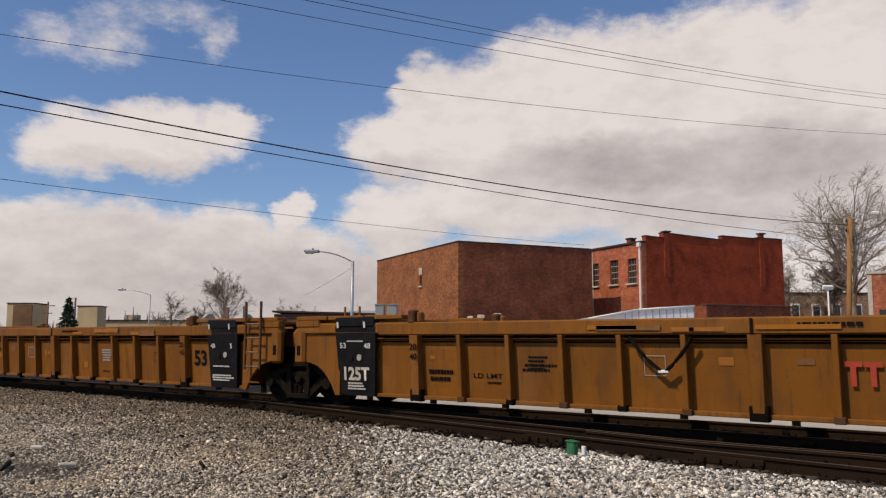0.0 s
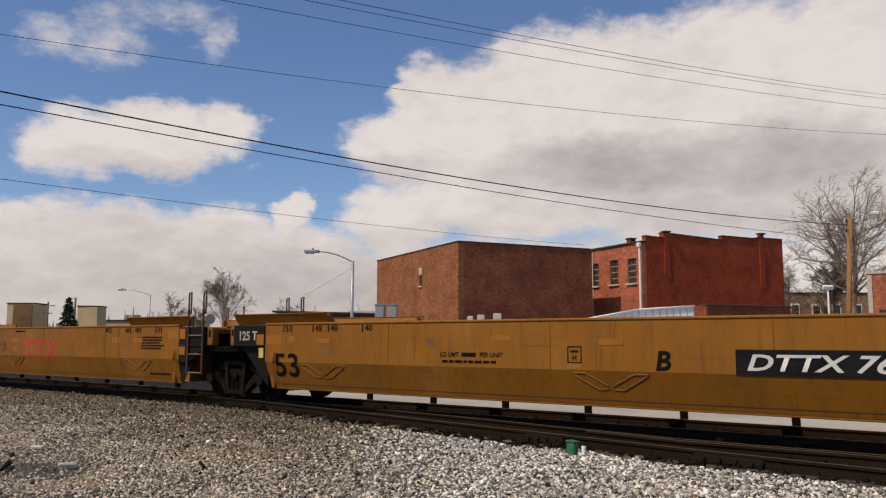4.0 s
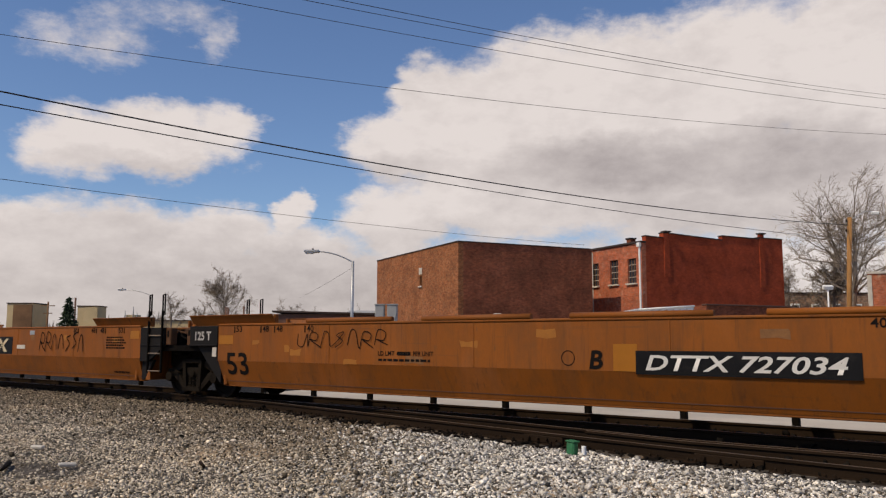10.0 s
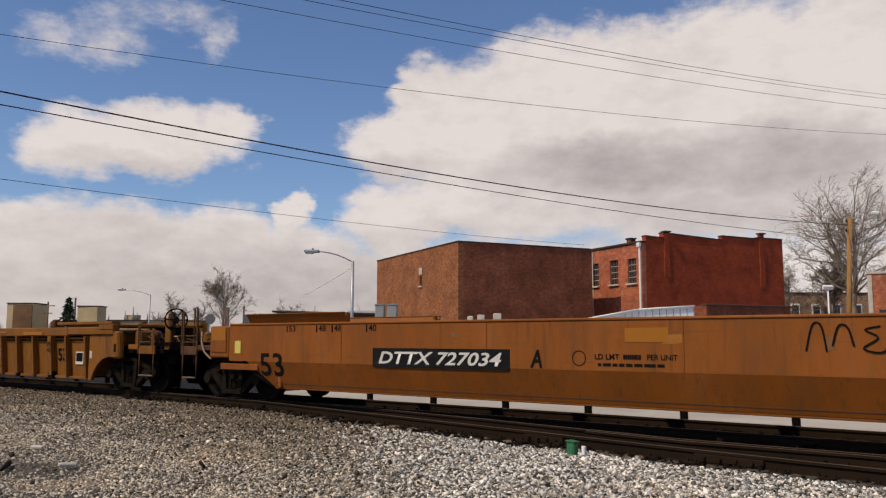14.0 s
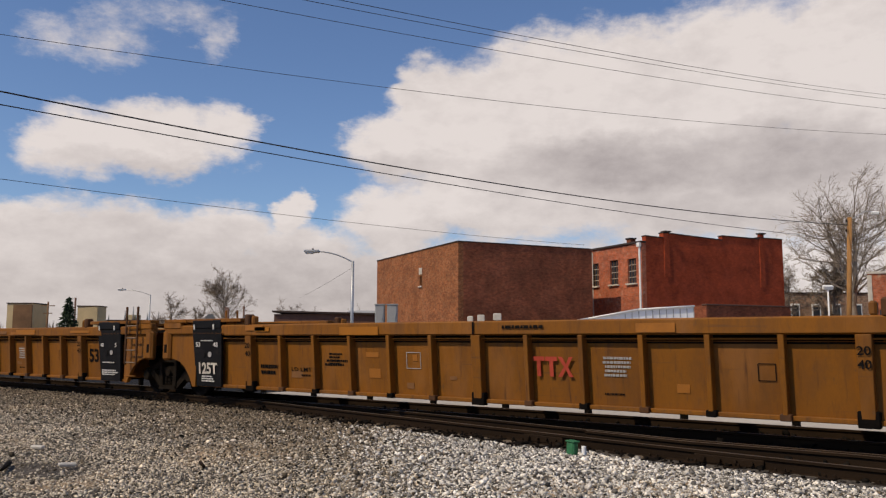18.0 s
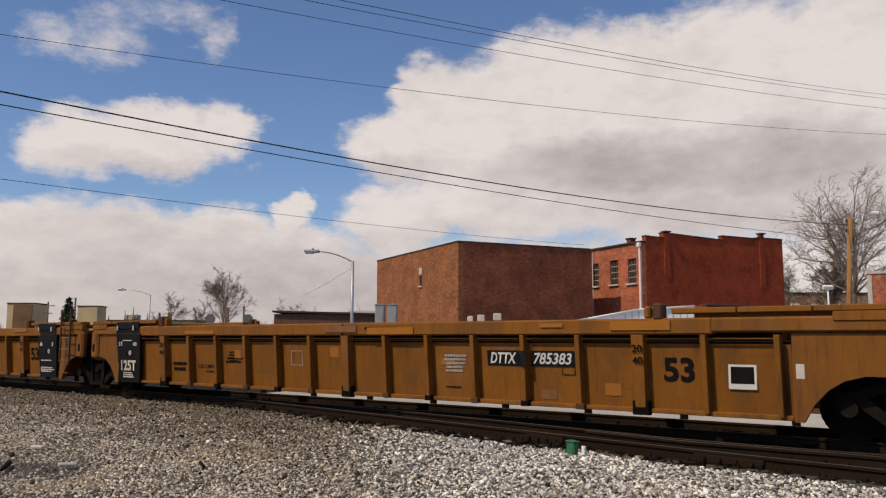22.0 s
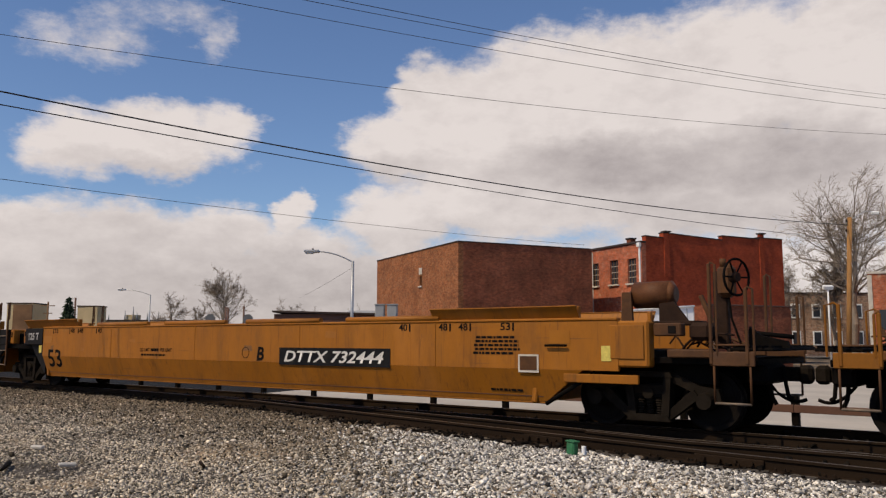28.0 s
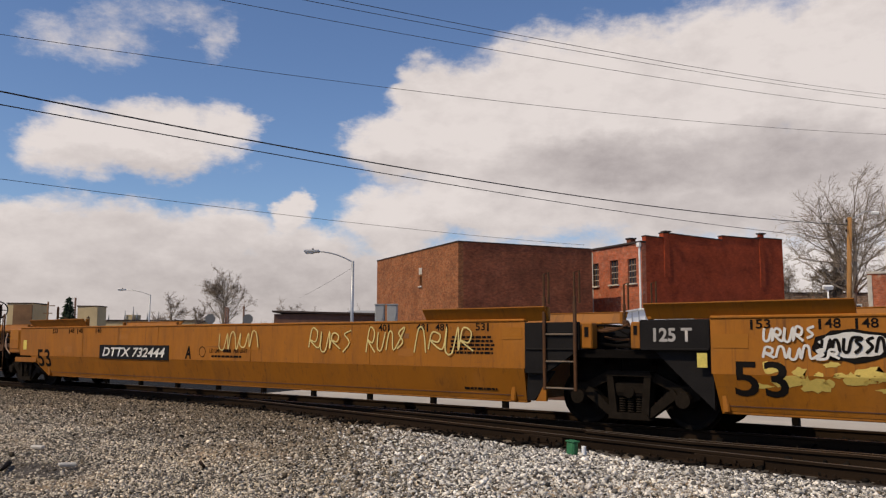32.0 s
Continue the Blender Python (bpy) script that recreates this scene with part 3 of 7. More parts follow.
def spread_track(rng, count):
    x = rng.uniform(-28, 1, count)
    y = rng.uniform(9.0, 15.0, count)
    keep = (y > -0.40 * x - 0.7) & (y > np.vectorize(front_rail_y)(x) - 0.75)
    xy = np.stack([x[keep], y[keep]], -1)
    return np.concatenate([xy, np.full((len(xy), 1), -0.155)], 1)


def spread_shoulder(rng, count):
    """The dirty edge of the stone along the track."""
    x = rng.uniform(-28, -4, count)
    d = np.abs(rng.normal(0, 1.9, count))
    y = np.vectorize(front_rail_y)(x) - 0.5 - d
    keep = (y > -0.40 * x - 0.7) & (rng.uniform(0, 1, count) > white_share(x, y) * 1.05)
    xy = np.stack([x[keep], y[keep]], -1)
    return np.concatenate([xy, np.array([lie(a, b) + 0.006 for a, b in xy])[:, None]], 1)


def spread_around(rng, count):
    """Loose stone over the rest of the ground this side of the track."""
    x, y = rng.uniform(-38, 16, count), rng.uniform(-9, 11.4, count)
    inside = (y > -0.40 * x - 0.7) & (x < 0.3 - 0.10 * y) & (y > 2.6) & (x > -27)
    keep = ~inside & (y < np.vectorize(front_rail_y)(np.minimum(x, 12)) - 0.6) & (np.hypot(x, y) > 0.6)
    xy = np.stack([x[keep], y[keep]], -1)
    return np.concatenate([xy, np.array([lie(a, b) for a, b in xy])[:, None]], 1)


stones("scattered_gravel", "loose grey crushed stone on the ground", "gravel", 16000, spread_around, 0.028, 8)
stones("shoulder_gravel", "dirty dark brown crushed stone along the track", "shoulder", 50000, spread_shoulder, 0.0172, 6)
stones("gravel", "loose grey and brown crushed stone beside the track", "gravel", 112000, spread_field(False), 0.0134, 3)
stones("limestone_gravel", "freshly dumped white crushed limestone beside the switch", "limestone", 40000, spread_field(True), 0.0168, 4)
stones("track_ballast", "dark dirty ballast between the ties, some shade in its colour", "cinder", 12000, spread_track, 0.03, 5)


# ---------------- tracks ----------------
def rail(name, parent, path, label):
    """A rail swept along a list of (x, y); head, web and foot in one section."""
    prof = [(-0.068, -0.17), (0.068, -0.17), (0.066, -0.155), (0.012, -0.14), (0.012, -0.045), (0.036, -0.032), (0.036, -0.004), (0.03, 0.0), (-0.03, 0.0), (-0.036, -0.004), (-0.036, -0.032), (-0.012, -0.045), (-0.012, -0.14), (-0.066, -0.155)]
    bm = bmesh.new()
    rings = []
    for i, (x, y) in enumerate(path):
        a, b = path[max(0, i - 1)], path[min(len(path) - 1, i + 1)]
        d = Vector((b[0] - a[0], b[1] - a[1])).normalized()
        rings.append([bm.verts.new((x - d.y * u, y + d.x * u, w)) for u, w in prof])
    n = len(prof)
    for r0, r1 in zip(rings, rings[1:]):
        for k in range(n):
            f = bm.faces.new((r0[k], r1[k], r1[(k + 1) % n], r0[(k + 1) % n]))
            f.material_index = 1 if k == 7 else 0
    bm.faces.new(rings[0])
    bm.faces.new(rings[-1][::-1])
    bmesh.ops.recalc_face_normals(bm, faces=bm.faces[:])
    ob = part(name, bm, M["rail"], parent, label)
    ob.data.materials.append(M["tread"])
    return ob


def build_tracks():
    main = tagged(new("main_track"), "railway running track with rusty rails on ties", "railway track", kind="structure")
    far = [-400, -150, -80, -50, -30, -20, -10, 0, 10, 30, 100, 400]
    rail("rail", main, [(x, TRACK_Y - 0.74) for x in far], "rusty rail with polished head")
    rail("rail", main, [(x, TRACK_Y + 0.74) for x in far], "rusty rail with polished head")
    side = tagged(new("side_track"), "rusty side track leaving the running track at a switch", "railway track", kind="structure")
    xs = [x * 0.75 for x in range(-31, 9)] + [9, 14, 22, 40]
    path = [(x, front_rail_y(min(x, 12)) - (0.10 * (x - 12) if x > 12 else 0)) for x in xs]
    rail("rail", side, path, "rusty rail of the side track")
    inner = [(-14.0, 12.50), (-11.0, 12.28), (-8.2, 11.89), (-6.6, 11.60), (-5.4, 11.40), (-4.6, 11.24), (-3.4, 11.20), (0.0, 11.19), (8.0, 11.18), (30.0, 11.1)]
    rail("rail", side, inner, "rusty inner rail of the side track")
    rnd = random.Random(5)
    bed = bmesh.new()
    cols = [-400, -120, -60, -40, -30] + [-28 + 0.7 * i for i in range(44)] + [8, 20, 60, 400]
    rows = []
    for x in cols:
        near = min(TRACK_Y - 1.5, front_rail_y(min(x, 12)) - 0.42) + 0.16 * noise.noise((x * 1.3, 0, 2))
        rows.append([bed.verts.new((x, near + (TRACK_Y + 1.7 - near) * k / 6, (-0.148 if 0 < k < 6 else -0.2) + 0.012 * noise.noise((x * 2, k * 3.1, 0)))) for k in range(7)])
    for r0, r1 in zip(rows, rows[1:]):
        for k in range(6):
            bed.faces.new((r0[k], r1[k], r1[k + 1], r0[k + 1]))
    tagged(finish("track_bed", bed, M["bed"]), "dark ballast bed under the tracks, the train's shade in its colour", "track bed", kind="structure")
    # ties, long ones through the switch
    for i in range(52):
        x = -27.0 + 0.55 * i
        near = front_rail_y(x) - 0.42
        far_end = TRACK_Y + 1.3
        if near > TRACK_Y - 1.25:
            near = TRACK_Y - 1.3
        l = far_end - near
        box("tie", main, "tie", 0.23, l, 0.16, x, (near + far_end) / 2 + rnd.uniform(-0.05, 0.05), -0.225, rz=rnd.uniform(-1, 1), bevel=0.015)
        # tie plate and spikes under the front rail
        p = box("tie_plate", side, "rail", 0.18, 0.34, 0.02, x, front_rail_y(x) - 0.02, -0.146, rz=-9, bevel=0.004)
        for dx, dy in ((-0.05, -0.11), (0.05, -0.11)):
            box("spike", side, "rail", 0.028, 0.035, 0.05, x + dx, front_rail_y(x) + dy, -0.125, bevel=0.006)
    for i in list(range(-60, 0)) + list(range(52, 112)):
        x = -27.0 + 0.55 * i
        near = min(TRACK_Y - 1.3, front_rail_y(min(x, 12)) - 0.42) if x > -20 else TRACK_Y - 1.3
        near = max(near, 7.2)
        box("tie", main, "tie", 0.23, TRACK_Y + 1.3 - near, 0.16, x, (near + TRACK_Y + 1.3) / 2, -0.225, rz=rnd.uniform(-1, 1), bevel=0.015)
    # joint bars with bolts on the front rail
    for xc, ln in ((-3.45, 0.9), (-6.35, 0.75), (-1.2, 0.7)):
        y = front_rail_y(xc)
        ang = math.degrees(math.atan2(front_rail_y(xc + 0.2) - front_rail_y(xc - 0.2), 0.4))
        jb = box("joint_bar", side, "rail", ln, 0.03, 0.105, xc, y - 0.035, -0.092, rz=ang, label="bolted rusty joint bar")
        for k in range(4):
            d = (k - 1.5) * ln / 4.4
            rod("bolt", side, "rail", 0.022, (xc + d, y - 0.045 + d * math.tan(radians(ang)), -0.09), (xc + d, y - 0.11 + d * math.tan(radians(ang)), -0.09), 6)
    # guard rail inside the switch
    rail("guard_rail", side, [(x, y) for x, y in ((-6.0, 11.36), (-5.0, 11.16), (-4.3, 11.03), (-2.2, 11.02), (-1.4, 10.94))], "short rusty guard rail")
    return main


build_tracks()


def switch_marker():
    e = tagged(new("switch_marker", box_mesh(M["green"], 0.13, 0.11, 0.20, 0.02)), "small worn green painted switch box beside the rail", "switch box")
    e.matrix_basis = pose(-5.28, 9.60, -0.045, 0, 4, -10)
    box("lid", e, "green", 0.145, 0.125, 0.02, 0, 0, 0.105)
    e2 = tagged(new("marker_block", box_mesh(M["whitepaint"], 0.05, 0.05, 0.12, 0.008)), "small white painted marker block beside the rail", "marker")
    e2.matrix_basis = pose(-5.11, 9.60, -0.05, 0, 0, -10)
    s = tagged(new("stick", rod_mesh(M["tie"], 0.035, 0.9, 7, 0.02)), "dark piece of broken wood lying on the gravel", "wood scrap")
    s.matrix_basis = pose(-10.92, 5.03, -0.25, 88, 0, 60)
    s2 = tagged(new("scrap", rod_mesh(M["rail"], 0.02, 0.45, 6)), "dark rusty scrap lying on the gravel", "scrap")
    s2.matrix_basis = pose(-8.94, 6.56, -0.22, 90, 0, 60)
    for x, y, w, rz in ((-12.34, 6.13, 0.2, 30), (-10.32, 5.52, 0.22, 75)):
        f = tagged(new("flat_stone", box_mesh(M["limestone"], w, 0.10, 0.05, 0.02, (0.9, 0.8))), "pale flat broken stone lying on the gravel", "stone", "flat stones on the gravel")
        f.matrix_basis = pose(x, y, -0.235, 3, 4, rz)


switch_marker()


def guard_fence():
    e = tagged(new("guard_fence"), "low brown timber guard rail on dark posts behind the tracks", "guard rail")
    for i in range(-2, 20):
        x = -4.42 - 2.25 * i
        box("post", e, "shaded_grime", 0.14, 0.15, 0.75, x, 17.0, -0.05, bevel=0.02)
    for i in range(-2, 19):
        x = -4.42 - 2.25 * i - 1.125
        box("beam", e, "tin", 2.24, 0.07, 0.15, x, 16.89, 0.06, bevel=0.01)


guard_fence()

# ---------------- buildings ----------------
A1 = Vector((-0.891, 0.454, 0))      # along the fronts that face the railway side
A2 = Vector((0.454, 0.891, 0))       # along the side walls


def frame_at(corner):
    """A house frame: x runs along the front (away to the left), y along the side wall, z up."""
    m = Matrix.Identity(4)
    m.col[0][:3], m.col[1][:3], m.col[2][:3] = -A1, A2, (0, 0, 1)
    m.translation = corner
    return m


def wall_with_holes(bm, length, z0, z1, holes, thick):
    """A wall along -x from 0 to -length, its outer face at y = 0, with rectangular openings (x0, x1, za, zb)."""
    xs = sorted({0.0, -length, *[v for h in holes for v in h[:2]]})
    zs = sorted({z0, z1, *[v for h in holes for v in h[2:]]})
    solid = {(i, j) for i in range(len(xs) - 1) for j in range(len(zs) - 1)
             if not any(h[0] < (xs[i] + xs[i + 1]) / 2 < h[1] and h[2] < (zs[j] + zs[j + 1]) / 2 < h[3] for h in holes)}
    corner = {}

    def at(i, j, k):
        if (i, j, k) not in corner:
            corner[i, j, k] = bm.verts.new((xs[i], thick * k, zs[j]))
        return corner[i, j, k]

    for i, j in solid:
        bm.faces.new((at(i, j, 0), at(i + 1, j, 0), at(i + 1, j + 1, 0), at(i, j + 1, 0)))
        bm.faces.new((at(i, j, 1), at(i, j + 1, 1), at(i + 1, j + 1, 1), at(i + 1, j, 1)))
        for di, dj, p, q in ((-1, 0, (i, j), (i, j + 1)), (1, 0, (i + 1, j), (i + 1, j + 1)), (0, -1, (i, j), (i + 1, j)), (0, 1, (i, j + 1), (i + 1, j + 1))):
            if (i + di, j + dj) not in solid:
                bm.faces.new((at(*p, 0), at(*q, 0), at(*q, 1), at(*p, 1)))
    bmesh.ops.recalc_face_normals(bm, faces=bm.faces[:])
    return bm


def sash_window(house, x, za, zb, w, depth):
    win = box("window", house, "oldboard", w, 0.05, zb - za, x, depth + 0.06, (za + zb) / 2, label="tall old sash window with dark panes")
    for k in range(3):
        for r in range(4):
            pw, ph = w / 3 - 0.07, (zb - za) / 4 - 0.08
            box("pane", win, "glass", pw, 0.02, ph, (k - 1) * w / 3, -0.03, (r - 1.5) * (zb - za) / 4, bevel=0)
    box("mullion", win, "oldboard", 0.045, 0.05, zb - za, -w / 6, -0.045, 0, bevel=0)
    box("mullion", win, "oldboard", 0.045, 0.05, zb - za, w / 6, -0.045, 0, bevel=0)
    for r in (-1, 0, 1):
        box("glazing_bar", win, "stone", w, 0.04, 0.04, 0, -0.046, r * (zb - za) / 4, bevel=0)
    box("sill", house, "stone", w + 0.25, 0.22, 0.12, x, -0.05, za - 0.06)
    return win


def brown_building():
    h = tagged(new("brick_warehouse"), "large plain brown brick building, no windows on its side", "building")
    h.matrix_basis = frame_at((-33.14, 44.65, -0.4))
    ht = 8.5
    bm = bmesh.new()
    wall_with_holes(bm, 15.6, 0, ht, [(-6.55, -6.15, 5.85, 6.6)], 0.4)
    part("front_wall", bm, M["brick_tan"], h, "weathered brown brick wall")
    box("window", h, "glass", 0.38, 0.05, 0.75, -6.35, 0.22, 6.22, label="small narrow dark opening")
    box("lintel", h, "stone", 0.55, 0.05, 0.5, -6.35, -0.02, 6.95, label="patched pale lintel")
    box("sill", h, "stone", 0.6, 0.14, 0.1, -6.35, -0.04, 5.78)
    box("side_wall", h, "brick_dark", 0.4, 10.7, ht, -0.201, 5.75, ht / 2, bevel=0, label="dark red brown brick wall")
    box("back_wall", h, "brick_dark", 15.2, 0.4, ht, -7.8, 10.9, ht / 2, bevel=0)
    box("far_wall", h, "brick_tan", 0.4, 10.3, ht, -15.4, 5.55, ht / 2, bevel=0)
    box("roof", h, "coping", 14.8, 10.3, 0.2, -7.8, 5.55, ht - 0.5, bevel=0)
    box("front_coping", h, "coping", 15.7, 0.5, 0.08, -7.8, 0.2, ht + 0.04)
    box("side_coping", h, "coping", 0.5, 10.5, 0.08, -0.2, 5.75, ht + 0.041)


def red_building():
    h = tagged(new("red_brick_store"), "two storey red brick building with stepped parapet", "building")
    h.matrix_basis = frame_at((-24.85, 56.07, -0.4))
    W = 6.75
    wins = [(1.15, 7.87, 6.03), (3.3, 7.93, 6.06), (5.78, 7.87, 6.07)]
    bm = bmesh.new()
    wall_with_holes(bm, W, 0, 8.95, [(-x - 0.5, -x + 0.5, b, a) for x, a, b in wins], 0.4)
    part("front_wall", bm, M["brick_faded"], h, "faded orange red brick front with worn plaster")
    for x, a, b in wins:
        sash_window(h, -x, b, a, 1.0, 0.12)
    box("corner_strip", h, "stone", 0.75, 0.06, 8.5, -W + 0.4, -0.032, 4.5, label="pale rendered strip at the corner")
    # side wall in stepped lengths: start, end, height
    for a, b, za, zb in ((0.4, 2.03, 9.45, 9.38), (2.03, 7.88, 9.78, 9.53), (7.88, 11.65, 9.87, 9.83), (11.65, 14.3, 9.93, 9.93)):
        w = plate("side_wall", h, "brick_red", [(a, 0), (b, 0), (b, zb), (a, za)], 0.0, 0.4, "painted red brick wall, stepped at the top")
        w.matrix_basis = pose(0, 0, 0, 0, 0, 90)
        c = plate("coping", h, "coping", [(a - 0.03, za + 0.002), (b, zb + 0.002), (b, zb + 0.08), (a - 0.03, za + 0.08)], -0.06, 0.46)
        c.matrix_basis = pose(0, 0, 0, 0, 0, 90)
    for y, top, z0, d in ((2.35, 9.85, 6.5, 0.16), (12.0, 10.25, 6.0, 0.22)):
        box("chimney_pier", h, "brick_red", 0.20, 0.5, top - z0, -0.05, y, (top + z0) / 2, taper=(1, 1), label="brick chimney flue on the wall")
        box("chimney_cap", h, "coping", 0.5, 0.62, 0.1, -0.02, y, top + 0.05)
    box("chimney", h, "brick_dark", 0.5, 0.5, 1.2, -3.7, 2.0, 9.1, label="small brick chimney")
    box("chimney_cap", h, "coping", 0.62, 0.62, 0.12, -3.7, 2.0, 9.75)
    box("back_wall", h, "brick_dark", W - 0.8, 0.4, 9.0, -W / 2, 14.1, 4.5, bevel=0)
    box("far_wall", h, "brick_dark", 0.4, 13.9, 8.9, -W + 0.2, 7.35, 4.45, bevel=0)
    box("roof", h, "coping", W - 0.85, 13.4, 0.2, -W / 2, 7.2, 8.5, bevel=0)
    box("cornice", h, "coping", W + 0.1, 0.55, 0.14, -W / 2, 0.15, 9.02)
    box("downpipe", h, "whitepaint", 0.17, 0.10, 5.15, -0.17, -0.052, 6.27, bevel=0.02, label="white painted square downpipe")
    box("gutter_head", h, "whitepaint", 0.3, 0.22, 0.3, -0.14, -0.13, 8.8)


def white_shed():
    h = tagged(new("metal_roofed_shed"), "low white shed with a pale shallow metal roof", "shed")
    h.matrix_basis = pose(-14.9, 42.2, -0.4, 0, 0, 37.66)      # x to the right along the eaves, y away
    top = [(-9.5, 2.35), (-6.46, 2.91), (-3.84, 3.39), (-0.92, 3.57)]      # the raking top edge

    def rake(x):
        for (x0, z0), (x1, z1) in zip(top, top[1:]):
            if x <= x1:
                return z0 + (z1 - z0) * (x - x0) / (x1 - x0)
        return top[-1][1]

    # upright ribbed sheets of the front, each with a raised seam
    for i in range(24):
        x0, x1 = -9.5 + 8.58 * i / 24, -9.5 + 8.58 * (i + 1) / 24
        plate("wall_sheet", h, "roofmetal", [(x0, 0), (x1 - 0.006, 0), (x1 - 0.006, rake(x1)), (x0, rake(x0))], 0.0, 0.05)
        if x0 > -5.2:
            box("seam", h, "greypaint", 0.035, 0.04, rake(x1) - 0.1, x1 - 0.02, -0.02, (rake(x1) - 0.1) / 2, bevel=0.005)
    # roof falling away behind it, and its edge trim
    for (x0, z0), (x1, z1) in zip(top, top[1:]):
        bm = bmesh.new()
        for dz in (0.0, 0.05):
            bm.faces.new([bm.verts.new(c) for c in ((x0, -0.12, z0 + dz), (x1, -0.12, z1 + dz), (x1, 6.5, z1 - 0.5 + dz), (x0, 6.5, z0 - 0.5 + dz))])
        part("roof_panel", bm, M["roofmetal"], h)
        rod("edge_trim", h, "whitepaint", 0.05, (x0, -0.1, z0), (x1, -0.1, z1), 6)
    box("end_wall", h, "whitepaint", 0.1, 6.3, 3.0, -0.97, 3.3, 1.5, bevel=0)
    box("back_wall", h, "whitepaint", 8.4, 0.1, 1.8, -5.2, 6.4, 0.9, bevel=0)
    a = tagged(new("brick_annex"), "low flat-roofed dark brick annex", "building")
    a.matrix_basis = frame_at((-18.6, 52.0, -0.4))
    box("wall", a, "brick_dark", 0.3, 7.5, 4.05, -0.15, 3.6, 2.03, bevel=0)
    box("front_wall", a, "brick_dark", 0.9, 0.3, 4.05, -0.75, 0.0, 2.03, bevel=0)
    box("coping", a, "tin", 0.45, 7.6, 0.1, -0.15, 3.6, 4.1)
    box("roof", a, "coping", 0.9, 7.2, 0.1, -0.75, 3.8, 3.95, bevel=0)


def right_buildings():
    h = tagged(new("buff_brick_building"), "low buff brick building with small pale windows", "building")
    h.matrix_basis = pose(-20.4, 91.6, -0.1, 0, 0, 37.8)
    box("wall", h, "brick_buff", 13, 6, 6.4, 2.2, 3, 3.2, bevel=0)
    box("coping", h, "coping", 13.2, 6.2, 0.14, 2.2, 3, 6.47)
    for x in (-3.2, -1.0, 1.1, 3.3):
        for z in (1.8, 4.6):
            w = box("window", h, "whitepaint", 0.95, 0.1, 1.5, x, -0.03, z)
            box("pane", w, "glass", 0.7, 0.04, 1.2, 0, -0.045, 0, bevel=0)
    k = tagged(new("brick_shop"), "brick building with a pale corner strip and a dark doorway", "building")
    k.matrix_basis = pose(-13.82, 77.3, -1.0, 0, 0, 9.6)
    bm = bmesh.new()
    bmesh.ops.create_cube(bm, size=1, matrix=Matrix.LocRotScale((4.0, 3.0, 4.05), None, (8.0, 6.0, 8.1)))
    part("wall", bm, M["brick_faded"], k)
    box("corner_strip", k, "stone", 0.35, 0.08, 8.0, 0.18, -0.045, 4.0)
    box("coping", k, "stone", 8.1, 6.2, 0.2, 4.0, 3.0, 8.2)
    box("opening", k, "glass", 1.8, 0.06, 1.7, 1.7, -0.035, 4.2, label="dark opening")
    box("roof_unit", k, "greypaint", 1.6, 1.2, 0.7, 2.6, 2.2, 8.65, label="grey box on the roof")


def left_buildings():
    h = tagged(new("brown_shed"), "long low brown shed with a dark roof edge", "shed")
    h.matrix_basis = pose(-62.1, 53.4, -0.4, 0, 0, 38.5)
    box("wall", h, "tin", 11.5, 6, 4.3, 5.75, 3, 2.15, bevel=0)
    box("roof", h, "coping", 11.9, 6.6, 0.18, 5.8, 3, 4.42, ry=1.2)
    box("lean_to", h, "brick_buff", 2.2, 3.0, 3.0, -1.1, 2.0, 1.5, bevel=0)
    box("wall_patch", h, "whitepaint", 1.0, 0.05, 0.25, 9.3, -0.03, 3.3, label="pale sign bar")
    g = tagged(new("grey_roofed_house"), "house with a low grey hipped roof", "house")
    g.matrix_basis = pose(-64.9, 65.5, -0.4, 0, 0, 38)
    box("wall", g, "beige", 5.6, 5, 4.2, 2.6, 2.5, 2.1, bevel=0)
    bm = bmesh.new()
    bmesh.ops.create_cube(bm, size=1)
    for v in bm.verts:
        t = 0.55 if v.co.z > 0 else 1
        v.co = Vector((2.6 + v.co.x * 6.4 * t, 2.5 + v.co.y * 5.8 * t, 4.65 + v.co.z * 0.9))
    part("roof", bm, M["greypaint"], g)
    # tall boxes far off
    for nm, lab, loc, w, d, ht, front, side in (("grain_tower", "far square tower with tan side and dark board front", (-124.1, 56.0, -0.4), 3.8, 4.4, 7.0, "oldboard", "beige"),
                                                 ("beige_silo", "far square beige tower", (-116.0, 62.4, -0.4), 3.0, 3.0, 6.6, "beige", "beige")):
        t = tagged(new(nm), lab, "tower")
        t.matrix_basis = pose(*loc, 0, 0, 38)
        box("wall", t, side, w, d, ht, w / 2, d / 2, ht / 2, bevel=0)
        box("front_cladding", t, front, w - 1.0, 0.12, ht - 0.3, w / 2 + 0.45, -0.065, ht / 2, bevel=0.01)
        box("roof", t, "coping", w + 0.2, d + 0.2, 0.15, w / 2, d / 2, ht + 0.07)
    f = tagged(new("far_hall"), "far low pale hall with small roof vents", "building")
    f.matrix_basis = pose(-126.0, 66.5, 0.3, 0, 0, 38)
    box("wall", f, "beige", 20, 8, 4.7, 10, 4, 1.65, bevel=0)
    box("roof", f, "coping", 20.4, 8.4, 0.2, 10, 4, 4.1)
    for i, (x, ht) in enumerate(((3.2, 1.2), (5.4, 1.0), (8.0, 1.6), (9.3, 2.3), (9.9, 1.4), (11.6, 1.2), (13.4, 1.5), (15.4, 1.3))):
        rod("roof_vent", f, "greypaint", 0.14, (x, 2, 4.1), (x, 2, 4.1 + ht), 7, r2=0.05)
    box("roof_unit", f, "beige", 1.8, 1.6, 0.9, 9.0, 3, 4.6)


brown_building()
red_building()
white_shed()
